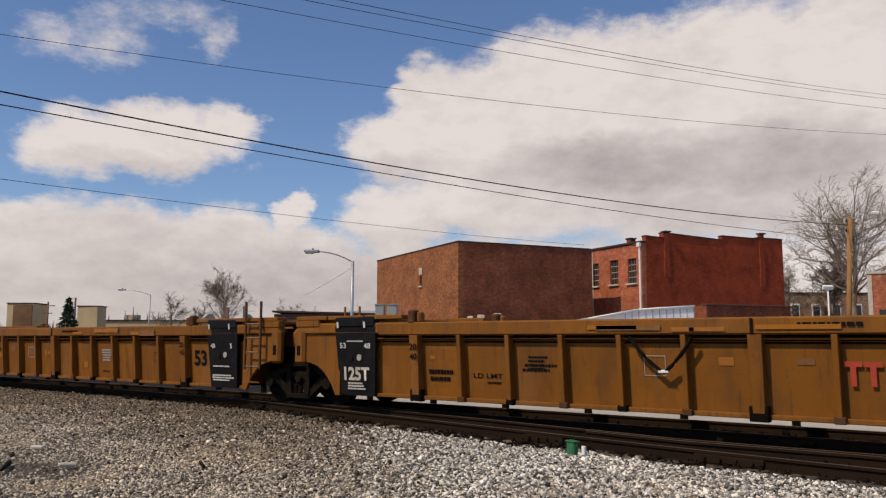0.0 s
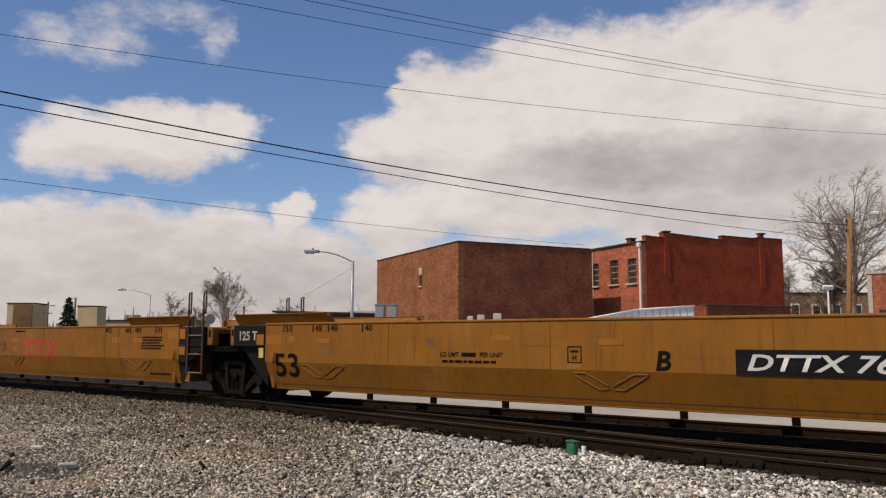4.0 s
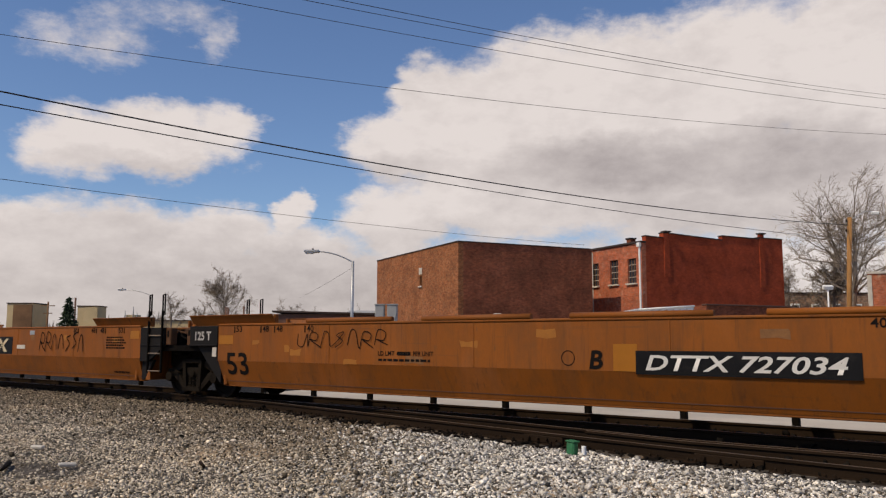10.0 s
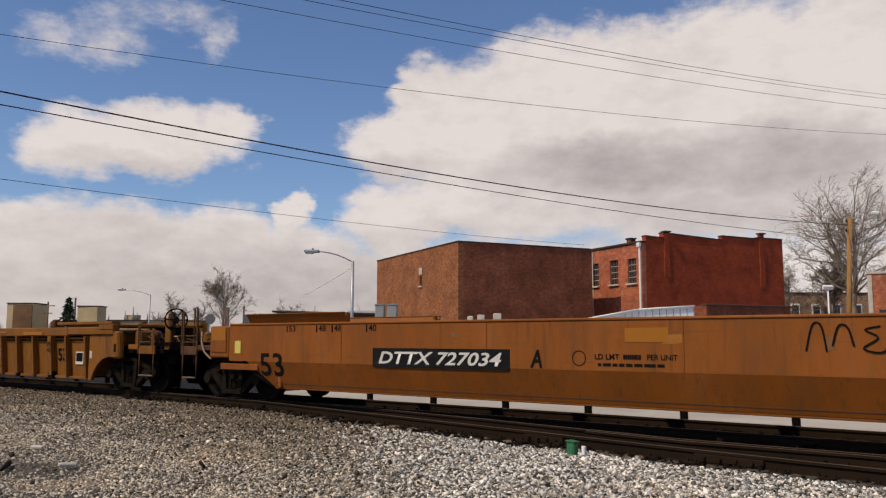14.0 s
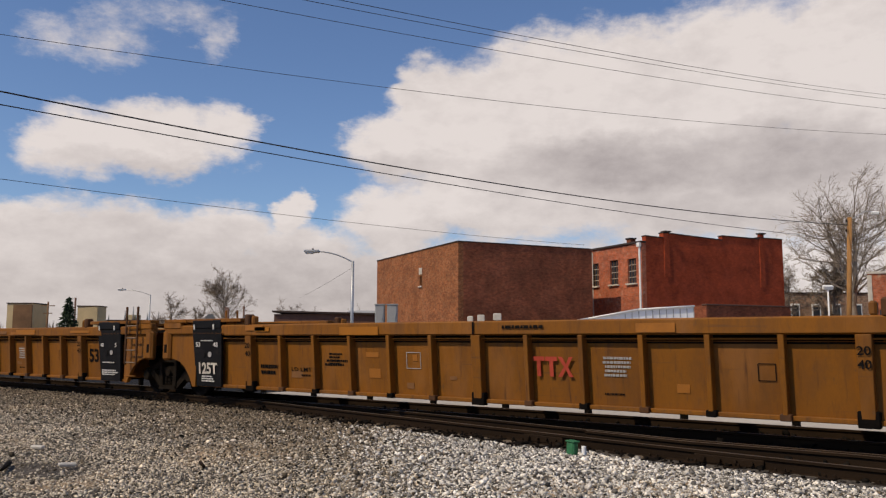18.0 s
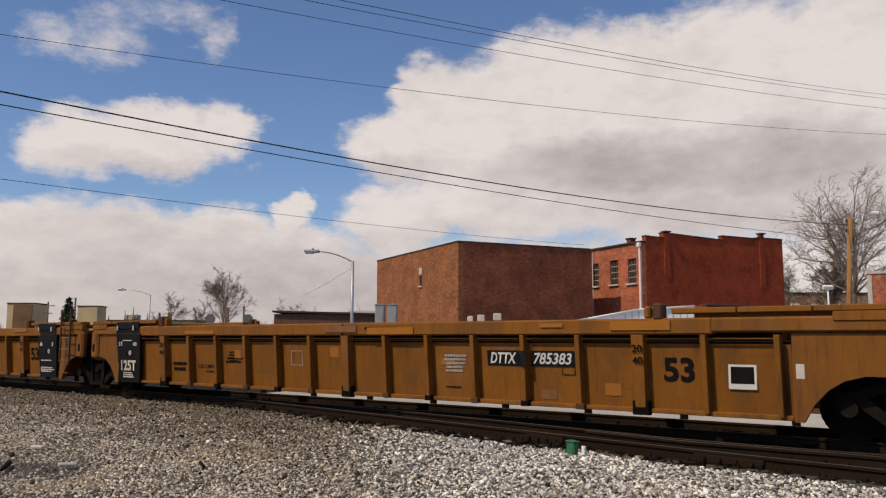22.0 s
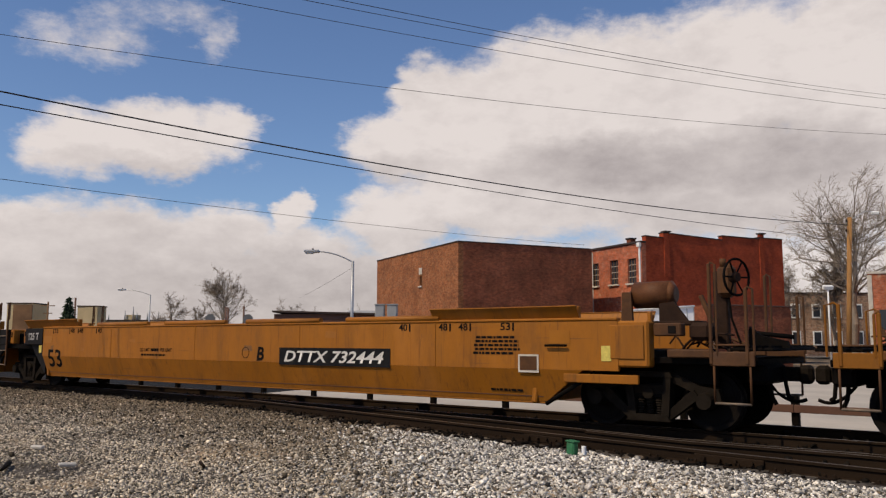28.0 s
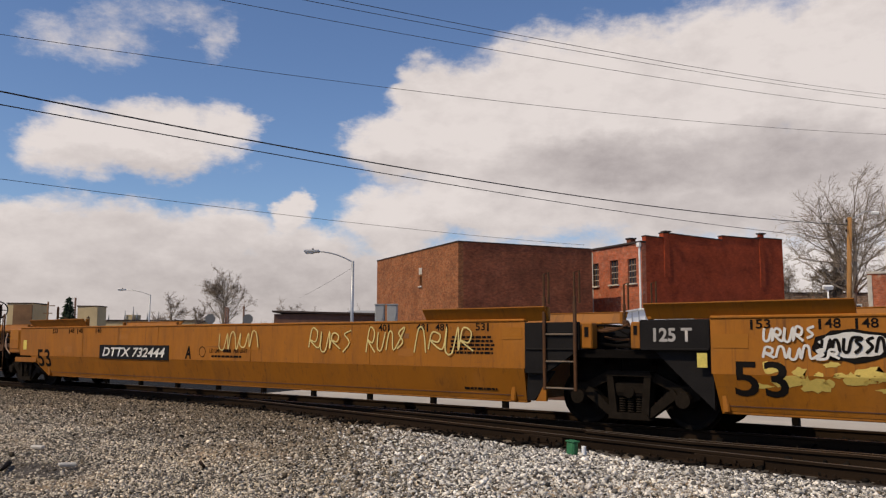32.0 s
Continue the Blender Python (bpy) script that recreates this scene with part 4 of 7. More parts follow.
right_buildings()
left_buildings()


# ---------------- poles, lamps, cabinets, wires ----------------
def street_lamp(base, height, arm, material="steel"):
    e = tagged(new("street_lamp"), "grey steel street lamp with a long curved arm", "street lamp", "street lamps by the lot")
    e.matrix_basis = pose(*base)
    rod("post", e, material, 0.085, (0, 0, 0), (0, 0, height), 12, r2=0.07)
    rod("base_collar", e, material, 0.13, (0, 0, 0), (0, 0, 0.25), 12)
    pts = [Vector((0, 0, height - 0.05)) + Vector((arm[0] * k, arm[1] * k, arm[2] * (1 - (1 - k) ** 2))) for k in (0, 0.2, 0.4, 0.6, 0.8, 1.0)]
    bm = bmesh.new()
    rings = []
    for i, c in enumerate(pts):
        d = (pts[min(i + 1, 5)] - pts[max(i - 1, 0)]).normalized()
        s = d.cross(Vector((0, 0, 1))).normalized()
        u = s.cross(d)
        rings.append([bm.verts.new(c + (s * math.cos(a) + u * math.sin(a)) * 0.035) for a in [j * math.pi / 3 for j in range(6)]])
    for r0, r1 in zip(rings, rings[1:]):
        for k in range(6):
            bm.faces.new((r0[k], r0[(k + 1) % 6], r1[(k + 1) % 6], r1[k]))
    part("arm", bm, M[material], e)
    az = math.degrees(math.atan2(arm[1], arm[0]))
    hd = box("lamp_head", e, material, 0.72, 0.30, 0.14, pts[-1].x + arm[0] * 0.12, pts[-1].y + arm[1] * 0.12, pts[-1].z, rz=az, bevel=0.05, label="cobra lamp head")
    box("lens", hd, "whitepaint", 0.4, 0.22, 0.07, 0.1, 0, -0.08, bevel=0.03)
    rod("photocell", hd, "coping", 0.04, (-0.05, 0, 0.07), (-0.05, 0, 0.14), 8)
    return e


street_lamp((-26.6, 27.55, -0.4), 5.45, (-1.36, -1.05, 0.50))
street_lamp((-67.3, 43.05, -0.4), 5.9, (-1.85, -1.43, 0.5))


def utility_pole():
    e = tagged(new("utility_pole"), "yellowish wooden utility pole with a lamp on a short arm", "utility pole")
    e.matrix_basis = pose(-10.58, 52.4, -0.4, 0, 2.9, 0)
    rod("pole", e, "polewood", 0.16, (0, 0, 0), (0, 0, 9.05), 12, r2=0.13)
    rod("arm", e, "steel", 0.03, (0, 0, 8.9), (0.75, 0.55, 9.45), 8)
    rod("arm_end", e, "steel", 0.03, (0.75, 0.55, 9.45), (1.05, 0.75, 9.45), 8)
    box("lamp_head", e, "whitepaint", 0.42, 0.25, 0.2, 1.2, 0.85, 9.36, rz=36, bevel=0.05)
    for z in (8.2, 8.75):
        rod("insulator", e, "coping", 0.05, (-0.12, -0.2, z), (-0.12, -0.2, z + 0.16), 8)
    p = tagged(new("far_utility_pole"), "far wooden utility pole with a cross arm", "utility pole")
    p.matrix_basis = pose(-119.4, 59.7, -0.4)
    rod("pole", p, "oldboard", 0.17, (0, 0, 0), (0, 0, 7.3), 8, r2=0.12)
    box("cross_arm", p, "oldboard", 2.0, 0.12, 0.12, 0, 0, 6.7, rz=38)
    box("cross_arm", p, "oldboard", 1.3, 0.12, 0.12, 0, 0, 5.6, rz=38)
    for nm, x, y, ht in (("thin_pole", -102.9, 55.0, 7.2), ("dark_post", -83.1, 66.5, 6.0), ("dark_post", -76.0, 58.6, 5.4), ("dark_post", -78.5, 60.2, 5.6)):
        q = tagged(new(nm, rod_mesh(M["tin"], 0.12, ht, 8)), "dark thin post standing far off", "post")
        q.matrix_basis = pose(x, y, ht / 2 - 0.4)


utility_pole()


def cabinet(x, y, w, d, ht, rz, lab="grey steel signal cabinet on a stand"):
    e = tagged(new("signal_cabinet"), lab, "cabinet", "grey signal cabinets")
    e.matrix_basis = pose(x, y, -0.4, 0, 0, rz)
    box("body", e, "greypaint", w, d, 1.25, 0, 0, ht - 0.65, bevel=0.03)
    box("roof", e, "greypaint", w + 0.06, d + 0.08, 0.05, 0, 0, ht)
    dr = box("door", e, "greypaint", w - 0.08, 0.03, 1.1, 0, -d / 2 - 0.012, ht - 0.66)
    rod("handle", dr, "steel", 0.015, (w * 0.3, -0.03, -0.1), (w * 0.3, -0.03, 0.1), 6)
    for sx in (-1, 1):
        box("leg", e, "steel", 0.09, 0.09, ht - 1.25, sx * w * 0.38, 0, (ht - 1.25) / 2)


cabinet(-26.92, 29.85, 0.46, 0.5, 3.5, 38)
cabinet(-26.43, 30.2, 0.5, 0.5, 3.5, 38)


def meter_boxes():
    for x, y, z, w in ((-20.52, 28.51, 2.3, 0.24), (-20.15, 28.79, 2.36, 0.3), (-19.59, 29.21, 2.42, 0.34)):
        e = tagged(new("meter_post"), "pale utility box on a thin post", "utility box", "utility boxes in the lot")
        e.matrix_basis = pose(x, y, -0.4, 0, 0, 38)
        box("box", e, "stone", w, 0.25, 0.3, 0, 0, z + 0.35, bevel=0.03)
        rod("post", e, "steel", 0.05, (0, 0.05, 0), (0, 0.05, z + 0.3), 8)
    # floodlight by the buff building
    e = tagged(new("floodlight_post"), "white floodlight on a thin post", "floodlight")
    e.matrix_basis = pose(-14.2, 64.7, -0.4)
    rod("post", e, "whitepaint", 0.06, (0, 0, 0), (0, 0, 5.6), 8)
    box("head", e, "whitepaint", 0.75, 0.3, 0.32, 0, 0, 5.7, rz=38, rx=20, bevel=0.05)
    # sign backs beyond the train
    for x, y, z in ((-77.2, 62.4, 3.9), (-80.6, 59.6, 3.9)):
        e = tagged(new("road_sign"), "grey back of an eight-sided road sign on a post", "road sign", "road signs")
        e.matrix_basis = pose(x, y, -0.4, 0, 0, 44)
        ob = hang("panel", rod_mesh(M["dullgrey"], 0.62, 0.03, 8), e, pose(0, 0, z + 0.3, 90, 22.5, 0))
        rod("post", e, "steel", 0.05, (0, 0.05, 0), (0, 0.05, z + 0.3), 8)


meter_boxes()


def wire(a, b, c, r, end=1.0, start=-0.5):
    """A hanging cable through three points (start, middle, end), smooth between."""
    cu = bpy.data.curves.new("overhead_wire", "CURVE")
    cu.dimensions, cu.bevel_depth, cu.bevel_resolution = "3D", r, 1
    sp = cu.splines.new("POLY")
    n = 40
    sp.points.add(n)
    a, b, c = Vector(a), Vector(b), Vector(c)
    m = (b.x - a.x) / (c.x - a.x)
    for i in range(n + 1):
        k = start + (end - start) * i / n
        p = a * ((k - m) * (k - 1) / m) + b * (k * (k - 1) / (m * (m - 1))) + c * (k * (k - m) / (1 - m))
        sp.points[i].co = (*p, 1)
    cu.materials.append(M["cable"])
    ob = new("overhead_wire", cu)
    tagged(ob, "black overhead utility wire", "wire", "overhead wires")


# the lines come in over the camera's side of the track and run off to poles beyond the lot
WIRES = [
    ((-16.15, 16.00, 11.09), (-14.36, 26.03, 12.36), (-8.67, 58.00, 17.19), 0.010, 1.2),
    ((-18.25, 16.50, 11.82), (-15.56, 28.19, 13.06), (-8.69, 58.00, 16.93), 0.010, 1.2),
    ((-21.00, 15.50, 12.19), (-16.62, 30.11, 13.27), (-8.57, 57.00, 16.02), 0.010, 1.2),
    ((-28.35, 12.00, 11.69), (-21.83, 28.26, 12.36), (-9.11, 60.00, 15.05), 0.0105, 1.2),
    ((-21.06, 9.00, 7.57), (-17.60, 22.80, 7.27), (-10.22, 52.30, 8.20), 0.021, 1.0),
    ((-21.94, 9.40, 7.48), (-19.63, 25.43, 7.60), (-14.64, 60.00, 8.74), 0.016, 1.1),
    ((-34.57, 15.00, 7.91), (-33.96, 29.61, 8.19), (-32.59, 62.00, 9.47), 0.012, 1.0),
]
for p0, p1, p2, r, end in WIRES:
    wire(p0, p1, p2, r, end)
wire((-26.4, 27.4, 4.75), (-34.4, 33.4, 4.62), (-46.6, 42.9, 4.72), 0.006, 1.2, 0.0)


# ---------------- trees ----------------
def bare_tree(label, base, height, radius, seed, limbs=11, subs=9, twigs=8, fine=0.02, trunk_r=0.3, low=0.26):
    """A leafless tree: a tapered trunk, limbs that reach for the rim of the crown, branches and fine twigs."""
    rnd = random.Random(seed)
    parts_of = {"trunk": ([], []), "crown": ([], [])}

    def tube(kind, pts, r0, r1, sides):
        V, F = parts_of[kind]
        last = None
        n = len(pts) - 1
        for i, c in enumerate(pts):
            d = (pts[min(i + 1, n)] - pts[max(i - 1, 0)]).normalized()
            s = d.orthogonal().normalized()
            u = d.cross(s)
            r = r0 + (r1 - r0) * i / n
            k0 = len(V)
            V.extend(tuple(c + (s * math.cos(q) + u * math.sin(q)) * r) for q in [2 * math.pi * k / sides for k in range(sides)])
            if last is not None:
                F.extend((last + k, last + (k + 1) % sides, k0 + (k + 1) % sides, k0 + k) for k in range(sides))
            last = k0

    def arc(a, b, lift, n, wob):
        c = a.lerp(b, 0.45) + Vector((0, 0, lift))
        out = []
        for i in range(n + 1):
            t = i / n
            p = a * (1 - t) ** 2 + c * 2 * t * (1 - t) + b * t * t
            if 0 < i < n:
                p += Vector((rnd.uniform(-1, 1), rnd.uniform(-1, 1), rnd.uniform(-1, 1))) * wob
            out.append(p)
        return out

    def rim():
        a = rnd.uniform(0, 6.283)
        e = math.asin(rnd.uniform(-0.2, 1.0))
        k = rnd.uniform(0.72, 1.0)
        return Vector((math.cos(a) * math.cos(e) * radius * k, math.sin(a) * math.cos(e) * radius * k, height * 0.60 + math.sin(e) * height * 0.40 * k))

    top = Vector((rnd.uniform(-0.4, 0.4), rnd.uniform(-0.4, 0.4), height * 0.72))
    stem = arc(Vector((0, 0, 0)), top, 0.0, 7, height * 0.012)
    tube("trunk", stem, trunk_r, trunk_r * 0.28, 9)
    for _ in range(limbs):
        t = rnd.uniform(low, 0.95)
        i = t * 7
        a = stem[int(i)].lerp(stem[min(7, int(i) + 1)], i - int(i))
        b = rim()
        if b.z < a.z:
            b.z = a.z + rnd.uniform(0.02, 0.15) * height
        limb = arc(a, b, (b - a).length * 0.10, 6, radius * 0.03)
        r = trunk_r * (0.36 - 0.22 * t)
        tube("trunk", limb, r, fine * 1.6, 6)
        for _ in range(subs):
            k = rnd.uniform(0.18, 1.0) * 6
            p = limb[int(k)].lerp(limb[min(6, int(k) + 1)], k - int(k))
            out = Vector((p.x, p.y, (p.z - height * 0.5) * 0.8)).normalized()
            q = p + (out * 0.5 + Vector((rnd.uniform(-1, 1), rnd.uniform(-1, 1), rnd.uniform(-0.4, 1.0)))).normalized() * radius * rnd.uniform(0.22, 0.42)
            branch = arc(p, q, radius * 0.03, 4, radius * 0.018)
            tube("crown", branch, max(fine * 1.2, r * 0.22), fine, 4)
            for _ in range(twigs):
                k2 = rnd.uniform(0.15, 1.0) * 4
                p2 = branch[int(k2)].lerp(branch[min(4, int(k2) + 1)], k2 - int(k2))
                q2 = p2 + ((q - p).normalized() * 0.7 + Vector((rnd.uniform(-1, 1), rnd.uniform(-1, 1), rnd.uniform(-0.5, 1.0)))).normalized() * radius * rnd.uniform(0.12, 0.26)
                tw = arc(p2, q2, radius * 0.01, 2, radius * 0.008)
                tube("crown", tw, fine * 0.8, fine * 0.45, 3)
                for _ in range(2):
                    q3 = tw[1] + ((q2 - p2).normalized() + Vector((rnd.uniform(-1, 1), rnd.uniform(-1, 1), rnd.uniform(-0.6, 0.9)))).normalized() * radius * rnd.uniform(0.04, 0.09)
                    tube("crown", [tw[1], q3], fine * 0.6, fine * 0.35, 3)
    e = tagged(new("bare_tree"), label, "tree", "leafless trees")
    e.matrix_basis = pose(*base)
    for nm, mt in (("trunk", "bark"), ("crown", "twig")):
        me = bpy.data.meshes.new(nm)
        me.from_pydata(parts_of[nm][0], [], parts_of[nm][1])
        me.materials.append(M[mt])
        hang(nm, me, e)
    return e


bare_tree("large leafless sycamore with pale grey limbs", (-15.9, 82.0, -0.4), 16.9, 6.3, 24, 30, 10, 7, 0.015, 0.40, 0.42)
bare_tree("leafless tree with brown twigs behind the brick building", (-22.0, 84.0, -0.4), 10.2, 3.0, 12, 14, 10, 10, 0.015, 0.18, 0.15)
bare_tree("leafless tree with brown twigs behind the brick building", (-18.7, 87.0, -0.4), 11.2, 2.4, 17, 26, 12, 12, 0.021, 0.2, 0.15)
bare_tree("round leafless tree beyond the lot", (-90.4, 69.0, -0.4), 11.2, 4.1, 13, 19, 10, 9, 0.016, 0.24)
bare_tree("small leafless tree beyond the lot", (-96.8, 65.3, -0.4), 7.6, 2.8, 14, 12, 9, 7, 0.017, 0.2)
bare_tree("small leafless tree beyond the lot", (-93.6, 67.5, -0.4), 7.0, 1.9, 19, 12, 9, 8, 0.013, 0.14)
bare_tree("thin leafless tree beyond the brown shed", (-84.2, 75.0, -0.4), 7.8, 2.2, 15, 10, 8, 7, 0.012, 0.13)
bare_tree("thin leafless tree beyond the brown shed", (-80.8, 76.0, -0.4), 6.4, 2.0, 20, 10, 8, 7, 0.012, 0.12)
bare_tree("thin leafless tree beyond the brown shed", (-75.5, 79.0, -0.4), 6.6, 2.2, 16, 10, 8, 6, 0.011, 0.10)
bare_tree("small leafless tree behind the brick warehouse", (-30.5, 72.0, -0.4), 9.3, 1.7, 18, 7, 6, 5, 0.015, 0.10)


def spruce(base, height, radius, seed):
    rnd = random.Random(seed)
    e = tagged(new("spruce_tree"), "dark green conical spruce tree", "tree")
    e.matrix_basis = pose(*base)
    rod("trunk", e, "bark", 0.16, (0, 0, 0), (0, 0, height * 0.95), 8, r2=0.03)
    V, F = [], []
    for i in range(1500):
        k = rnd.random() ** 0.7
        z = height * (1 - k * 0.93)
        rr = radius * k * rnd.uniform(0.25, 1.08)
        a = rnd.uniform(0, 6.283)
        c = Vector((math.cos(a) * rr, math.sin(a) * rr, z - rr * 0.25))
        out = Vector((math.cos(a), math.sin(a), rnd.uniform(-0.5, 0.15)))
        sd = out.cross(Vector((0, 0, 1))).normalized() * rnd.uniform(0.07, 0.16)
        ln = rnd.uniform(0.25, 0.55)
        j = len(V)
        V += [tuple(c - sd), tuple(c + sd), tuple(c + out * ln), tuple(c + Vector((0, 0, 0.14)))]
        F += [(j, j + 1, j + 2), (j, j + 2, j + 3), (j + 1, j + 3, j + 2)]
    me = bpy.data.meshes.new("crown")
    me.from_pydata(V, [], F)
    me.materials.append(M["needle"])
    hang("crown", me, e)


spruce((-97.5, 51.3, -0.4), 6.9, 1.9, 7)


def far_woods():
    """The tree line on the horizon, closing the view between the houses."""
    rng = random.Random(31)
    V, F = [], []
    for i in range(5200):
        az = radians(rng.uniform(-100, 25))
        dist = rng.uniform(230, 300)
        h = 5.5 + 3.0 * noise.noise((az * 9, 0, 4)) + rng.uniform(-2, 1.5)
        x, y = math.sin(az) * dist, math.cos(az) * dist
        w = rng.uniform(0.15, 0.5)
        dx, dy = math.cos(az) * w, -math.sin(az) * w
        lean = rng.uniform(-1.2, 1.2)
        j = len(V)
        V += [(x - dx, y - dy, -0.5), (x + dx, y + dy, -0.5), (x + lean * math.cos(az), y - lean * math.sin(az), h)]
        F += [(j, j + 1, j + 2)]
    me = bpy.data.meshes.new("far_woods")
    me.from_pydata(V, [], F)
    me.materials.append(M["twig"])
    tagged(new("far_woods", me), "far leafless brown tree line on the horizon", "trees", kind="stuff")


far_woods()


# ---------------- the train ----------------
WHEEL_R = 0.457
UNITS, WHEELSETS = [], []     # what rolls: (thing, place in the train), wheel sets


def wheelset_mesh():
    if "wheelset" in STORE:
        return STORE["wheelset"]
    bm = bmesh.new()
    prof = [(0.0, 0.09), (0.10, 0.10), (0.115, 0.055), (0.36, 0.045), (0.385, 0.065), (0.455, 0.068), (0.457, -0.04), (0.485, -0.055), (0.485, -0.075), (0.385, -0.075), (0.36, -0.03), (0.115, -0.02), (0.10, -0.09), (0.0, -0.09)]
    seg = 28
    for side in (-1, 1):
        rings = []
        for r, w in prof:
            rings.append([bm.verts.new((r * math.cos(2 * math.pi * k / seg), side * (0.755 + w), r * math.sin(2 * math.pi * k / seg))) for k in range(seg)])
        for r0, r1 in zip(rings[1:], rings[2:-1]):
            for k in range(seg):
                bm.faces.new((r0[k], r0[(k + 1) % seg], r1[(k + 1) % seg], r1[k]))
        bm.faces.new(rings[1])
        bm.faces.new(rings[-2])
        for r in (rings[0], rings[-1]):
            for v in r:
                bm.verts.remove(v)
    bmesh.ops.create_cone(bm, cap_ends=True, segments=12, radius1=0.085, radius2=0.085, depth=2.1, matrix=Matrix.Rotation(math.pi / 2, 4, "X"))
    # three bolts on each axle end, so that the turning shows
    for side in (-1, 1):
        for k in range(3):
            a = k * 2.094
            bmesh.ops.create_cube(bm, size=1, matrix=Matrix.LocRotScale((0.045 * math.cos(a), side * 1.06, 0.045 * math.sin(a)), None, (0.03, 0.03, 0.03)))
    bmesh.ops.recalc_face_normals(bm, faces=bm.faces[:])
    me = bpy.data.meshes.new("wheelset")
    bm.to_mesh(me)
    bm.free()
    me.materials.append(M["wheel"])
    STORE["wheelset"] = me
    return me


def side_frame_mesh():
    """A cast side frame: spring window between two columns, top chord and tension arms out to the axle boxes."""
    if "side_frame" in STORE:
        return STORE["side_frame"]
    bm = bmesh.new()
    for w in (-1, 1):
        slab(bm, [(w * 0.30, 0.74), (w * 0.42, 0.86), (w * 0.80, 0.68), (w * 1.08, 0.64), (w * 1.12, 0.48), (w * 0.98, 0.42), (w * 0.80, 0.46), (w * 0.74, 0.56), (w * 0.42, 0.70)], -0.07, 0.07)
        slab(bm, [(w * 0.24, 0.14), (w * 0.36, 0.17), (w * 0.80, 0.50), (w * 0.72, 0.62), (w * 0.62, 0.57), (w * 0.36, 0.33)], -0.12, 0.06)
        slab(bm, [(w * 0.20, 0.20), (w * 0.33, 0.20), (w * 0.38, 0.86), (w * 0.27, 0.86)], -0.15, 0.07)
        bmesh.ops.create_cone(bm, cap_ends=True, segments=14, radius1=0.15, radius2=0.12, depth=0.22, matrix=Matrix.Translation((w * 0.89, -0.08, 0.46)) @ Matrix.Rotation(math.pi / 2, 4, "X"))
    slab(bm, [(-0.40, 0.80), (0.40, 0.80), (0.36, 0.88), (-0.36, 0.88)], -0.16, 0.07)
    slab(bm, [(-0.36, 0.13), (0.36, 0.13), (0.30, 0.23), (-0.30, 0.23)], -0.17, 0.07)
    slab(bm, [(-0.25, 0.54), (0.25, 0.54), (0.25, 0.68), (-0.25, 0.68)], -0.11, 0.05)
    me = bpy.data.meshes.new("side_frame")
    bm.to_mesh(me)
    bm.free()
    me.materials.append(M["truck"])
    STORE["side_frame"] = me
    return me


def spring_mesh():
    if "spring" not in STORE:
        bm = bmesh.new()
        rings = []
        for i in range(14):
            r = 0.064 if i % 2 else 0.044
            rings.append([bm.verts.new((r * math.cos(a), r * math.sin(a), i * 0.019)) for a in [k * math.pi / 5 for k in range(10)]])
        for r0, r1 in zip(rings, rings[1:]):
            for k in range(10):
                bm.faces.new((r0[k], r0[(k + 1) % 10], r1[(k + 1) % 10], r1[k]))
        me = bpy.data.meshes.new("spring")
        bm.to_mesh(me)
        bm.free()
        me.materials.append(M["truck"])
        STORE["spring"] = me
    return STORE["spring"]


def truck(unit, x):
    """A two-axle bogie under the unit at x."""
    t = hang("truck", box_mesh(M["shaded_grime"], 0.5, 2.2, 0.24, 0.03), unit, pose(x, 0, 0.58))
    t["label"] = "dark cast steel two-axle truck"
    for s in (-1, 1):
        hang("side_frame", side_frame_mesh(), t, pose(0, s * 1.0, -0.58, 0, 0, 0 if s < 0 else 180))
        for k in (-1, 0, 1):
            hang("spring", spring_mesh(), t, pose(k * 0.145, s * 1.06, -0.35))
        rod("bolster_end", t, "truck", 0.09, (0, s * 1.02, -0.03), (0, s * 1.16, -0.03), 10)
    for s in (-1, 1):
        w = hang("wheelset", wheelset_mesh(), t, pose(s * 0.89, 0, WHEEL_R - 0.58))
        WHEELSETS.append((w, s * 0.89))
        box("brake_beam", t, "shaded_grime", 0.12, 1.6, 0.12, s * 0.36, 0, -0.2)
    return t


def hose(parent, a, b, r=0.022, sag=0.18, material="shaded_grime"):
    a, b = Vector(a), Vector(b)
    pts = [a.lerp(b, k / 7) - Vector((0, 0, sag * 4 * (k / 7) * (1 - k / 7))) for k in range(8)]
    bm = bmesh.new()
    rings = []
    for i, c in enumerate(pts):
        d = (pts[min(i + 1, 7)] - pts[max(i - 1, 0)]).normalized()
        s = d.orthogonal().normalized()
        u = d.cross(s)
        rings.append([bm.verts.new(c + (s * math.cos(q) + u * math.sin(q)) * r) for q in [j * math.pi / 3 for j in range(6)]])
    for r0, r1 in zip(rings, rings[1:]):
        for k in range(6):
            bm.faces.new((r0[k], r0[(k + 1) % 6], r1[(k + 1) % 6], r1[k]))
    bmesh.ops.recalc_face_normals(bm, faces=bm.faces[:])
    return part("hose", bm, M[material], parent)


